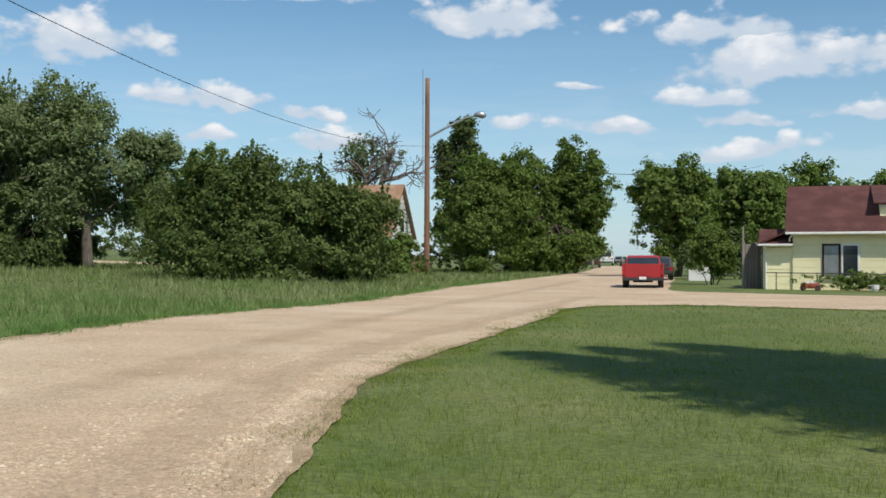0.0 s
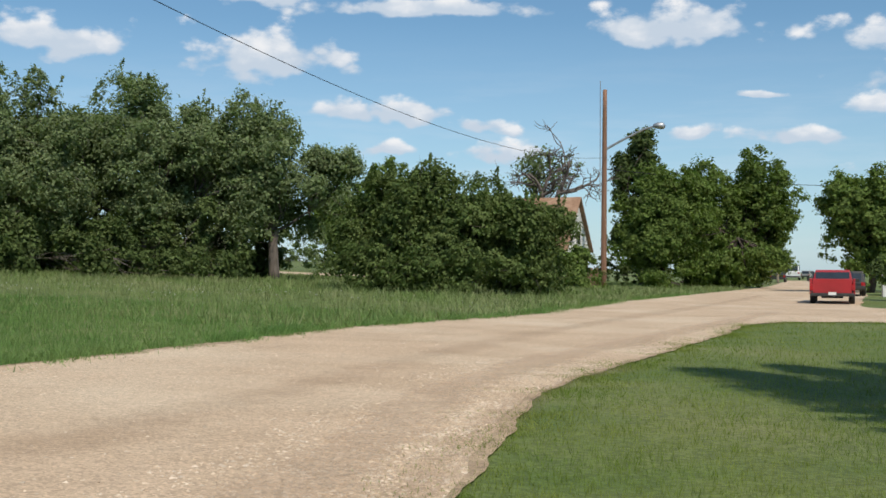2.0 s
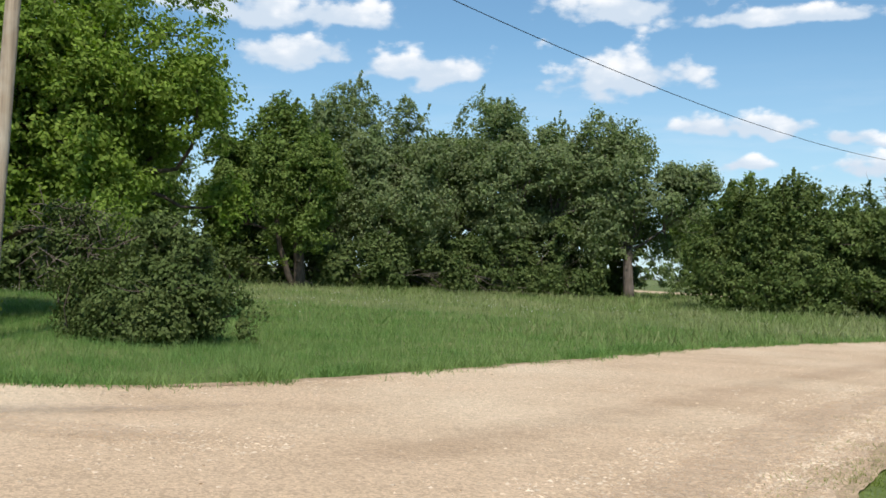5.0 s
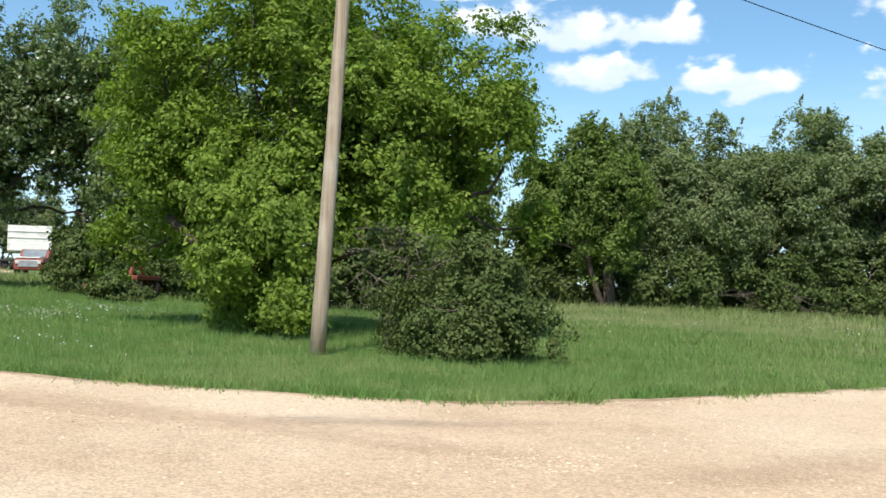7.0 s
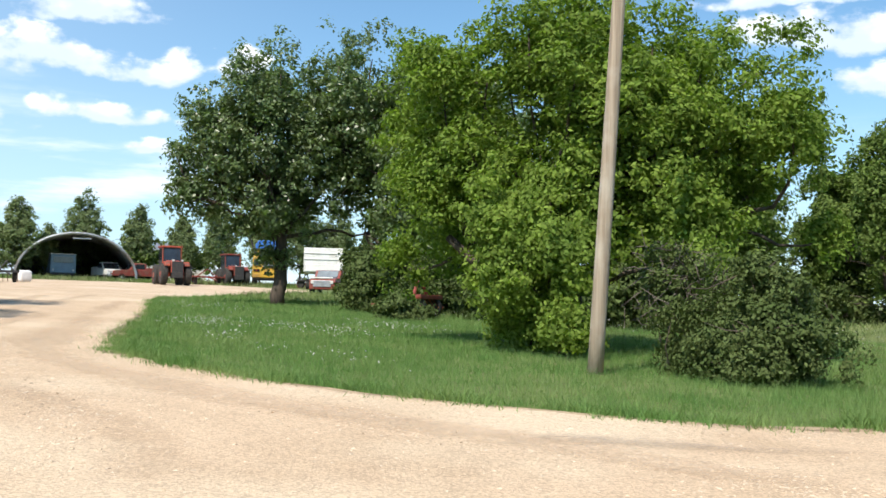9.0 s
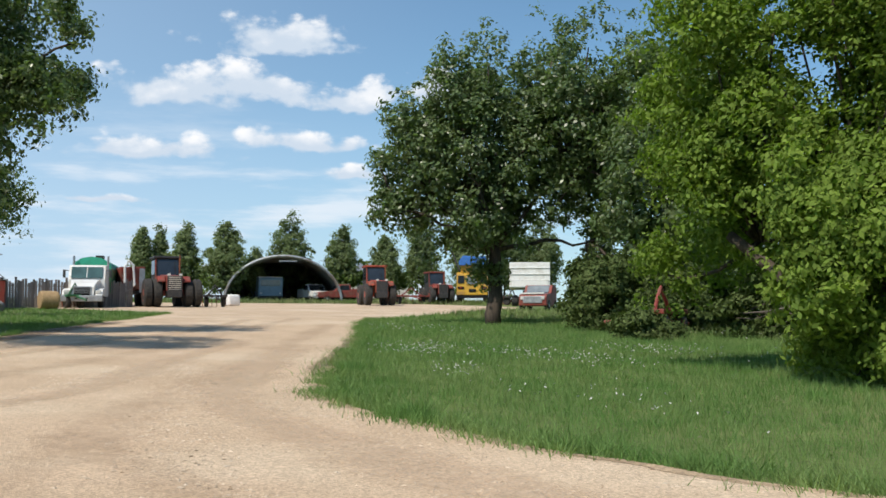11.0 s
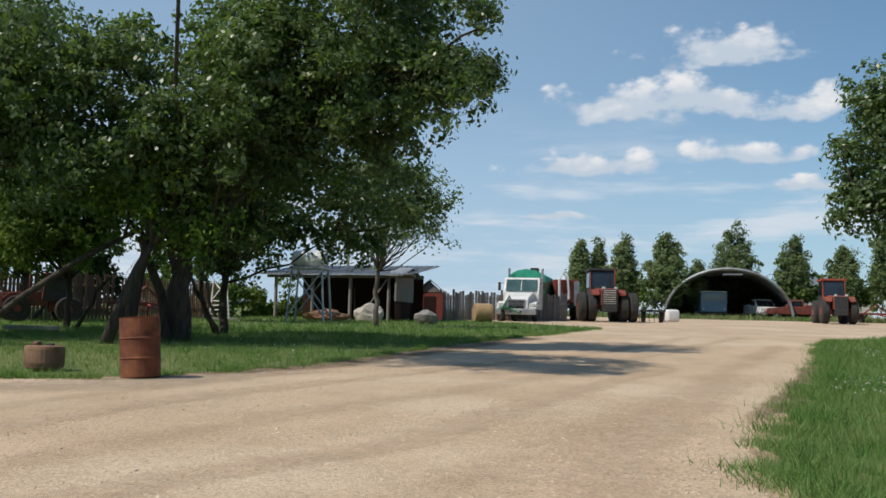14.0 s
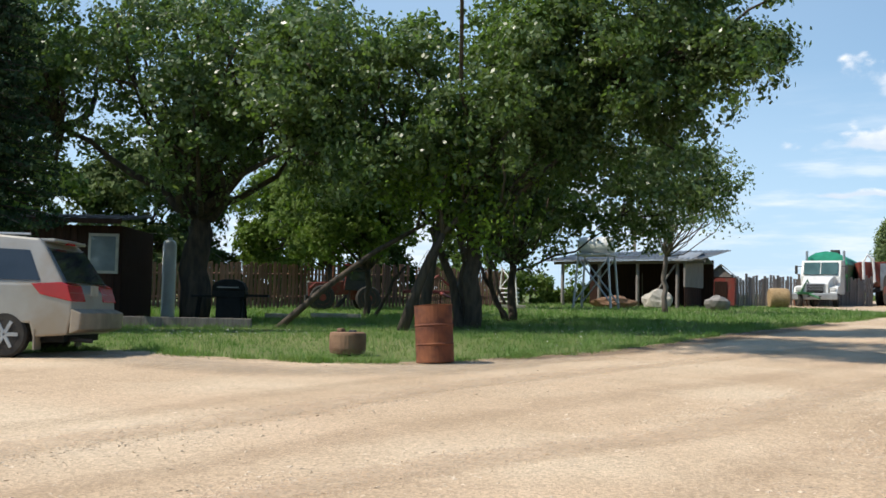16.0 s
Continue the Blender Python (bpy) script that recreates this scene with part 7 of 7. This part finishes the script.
part("lug", boxed((-0.08, 0.05, 0.40), (0.1, 0.12, 0.06), 0.02), M["darkmetal"], ob)


def grill():
    ob = thing("barbecue_grill", -36.4, -13.35, 20, "black covered barbecue grill on the lawn", "grill")
    part("cart", prism([(-0.36, 0.06), (-0.34, 0.78), (0.34, 0.78), (0.38, 0.06)], -0.26, 0.26, 0.03), M["black"], ob)
    part("firebox", prism([(-0.46, 0.74), (-0.48, 0.92), (0.48, 0.92), (0.46, 0.74)], -0.3, 0.3, 0.02), M["black"], ob)
    part("lid", prism([(-0.47, 0.92), (-0.48, 1.02), (-0.38, 1.17), (-0.15, 1.25), (0.2, 1.25), (0.4, 1.16), (0.48, 1.0), (0.47, 0.92)], -0.3, 0.3, 0.04), M["black"], ob)
    part("lid_handle", tube(bmesh.new(), [(-0.3, -0.36, 1.02), (0.3, -0.36, 1.02)], [0.02, 0.02], 6), M["metal"], ob)
    part("side_shelf", boxed((0.80, 0, 0.80), (0.62, 0.44, 0.07), 0.015), M["black"], ob)
    part("side_shelf", boxed((-0.78, 0, 0.76), (0.56, 0.44, 0.07), 0.015), M["black"], ob)
    for s in (-1, 1):
        part("leg", tube(bmesh.new(), [(-0.95, s * 0.15, 0), (-0.85, s * 0.15, 0.74)], [0.035, 0.035], 6), M["black"], ob)
        part("leg", tube(bmesh.new(), [(0.46, s * 0.2, 0), (0.40, s * 0.2, 0.74)], [0.035, 0.035], 6), M["black"], ob)
    ob.rotation_mode = "XYZ"
    ob.matrix_world = pose(-36.4, -13.35, float(ground_z(-36.4)), 0, 0, 110)


grill()
ob = thing("propane_cylinder", -38.6, -16.84, 0, "tall white gas cylinder beside the cabin", "cylinder")
part("shell", lathe([(0.2, 0.0), (0.215, 0.05), (0.215, 2.3), (0.19, 2.42), (0.12, 2.48), (0.07, 2.49), (0.07, 2.56)], 20), M["white"], ob, smooth=True)
ob = thing("timber_edging", -33.2, -14.6, 112, "weathered timber edging along the lawn", "timber")
part("beam", boxed((1.6, 0, 0.13), (3.4, 0.16, 0.28), 0.02), M["greywood"], ob)


def leaning_stem(x, y, top, r, label, name="leaning_tree", bark="bark", leaf=True, seed=5):
    rng = np.random.default_rng(seed)
    ob = thing(name, x, y, 0, label, "tree")
    bm = bmesh.new()
    t = Vector(top)
    pts = [Vector((0, 0, -0.1)), t * 0.35 + Vector((0, 0, 0.12)), t * 0.7 + Vector((0, 0, 0.16)), t]
    tube(bm, pts, [r, r * 0.85, r * 0.7, r * 0.5], 10)
    limb(bm, t, t + Vector((-0.2, 1.0, 1.6)), r * 0.5, r * 0.2, rng)
    limb(bm, t, t + Vector((0.6, 0.3, 1.9)), r * 0.45, r * 0.2, rng)
    part("trunk", bm, M[bark], ob, smooth=True)
    if leaf:
        c = np.repeat(np.array(t)[None] + rng.normal(size=(60, 3)) * np.array([0.8, 0.9, 0.7]) + np.array([0, 0.3, 1.0]), 30, axis=0)
        soup("crown", leaf_quads(c + rng.normal(size=c.shape) * 0.2, 0.075, rng), 4, M["maple"], ob)


leaning_stem(-34.7, -11.0, (-1.2, 3.5, 2.7), 0.10, "dark slanting tree stem leaning over the lawn", seed=6)
leaning_stem(-34.9, -7.5, (-0.4, 0.95, 2.5), 0.16, "dark forked tree stem near the barrel", seed=7)
leaning_stem(-37.3, -6.7, (0.1, 0.2, 1.8), 0.24, "grey cut-off tree stem beside the barrel", bark="dead", leaf=False, seed=8)
leaning_stem(-35.8, -7.3, (-0.2, 0.4, 2.6), 0.17, "dark straight tree stem near the barrel", leaf=False, seed=9)
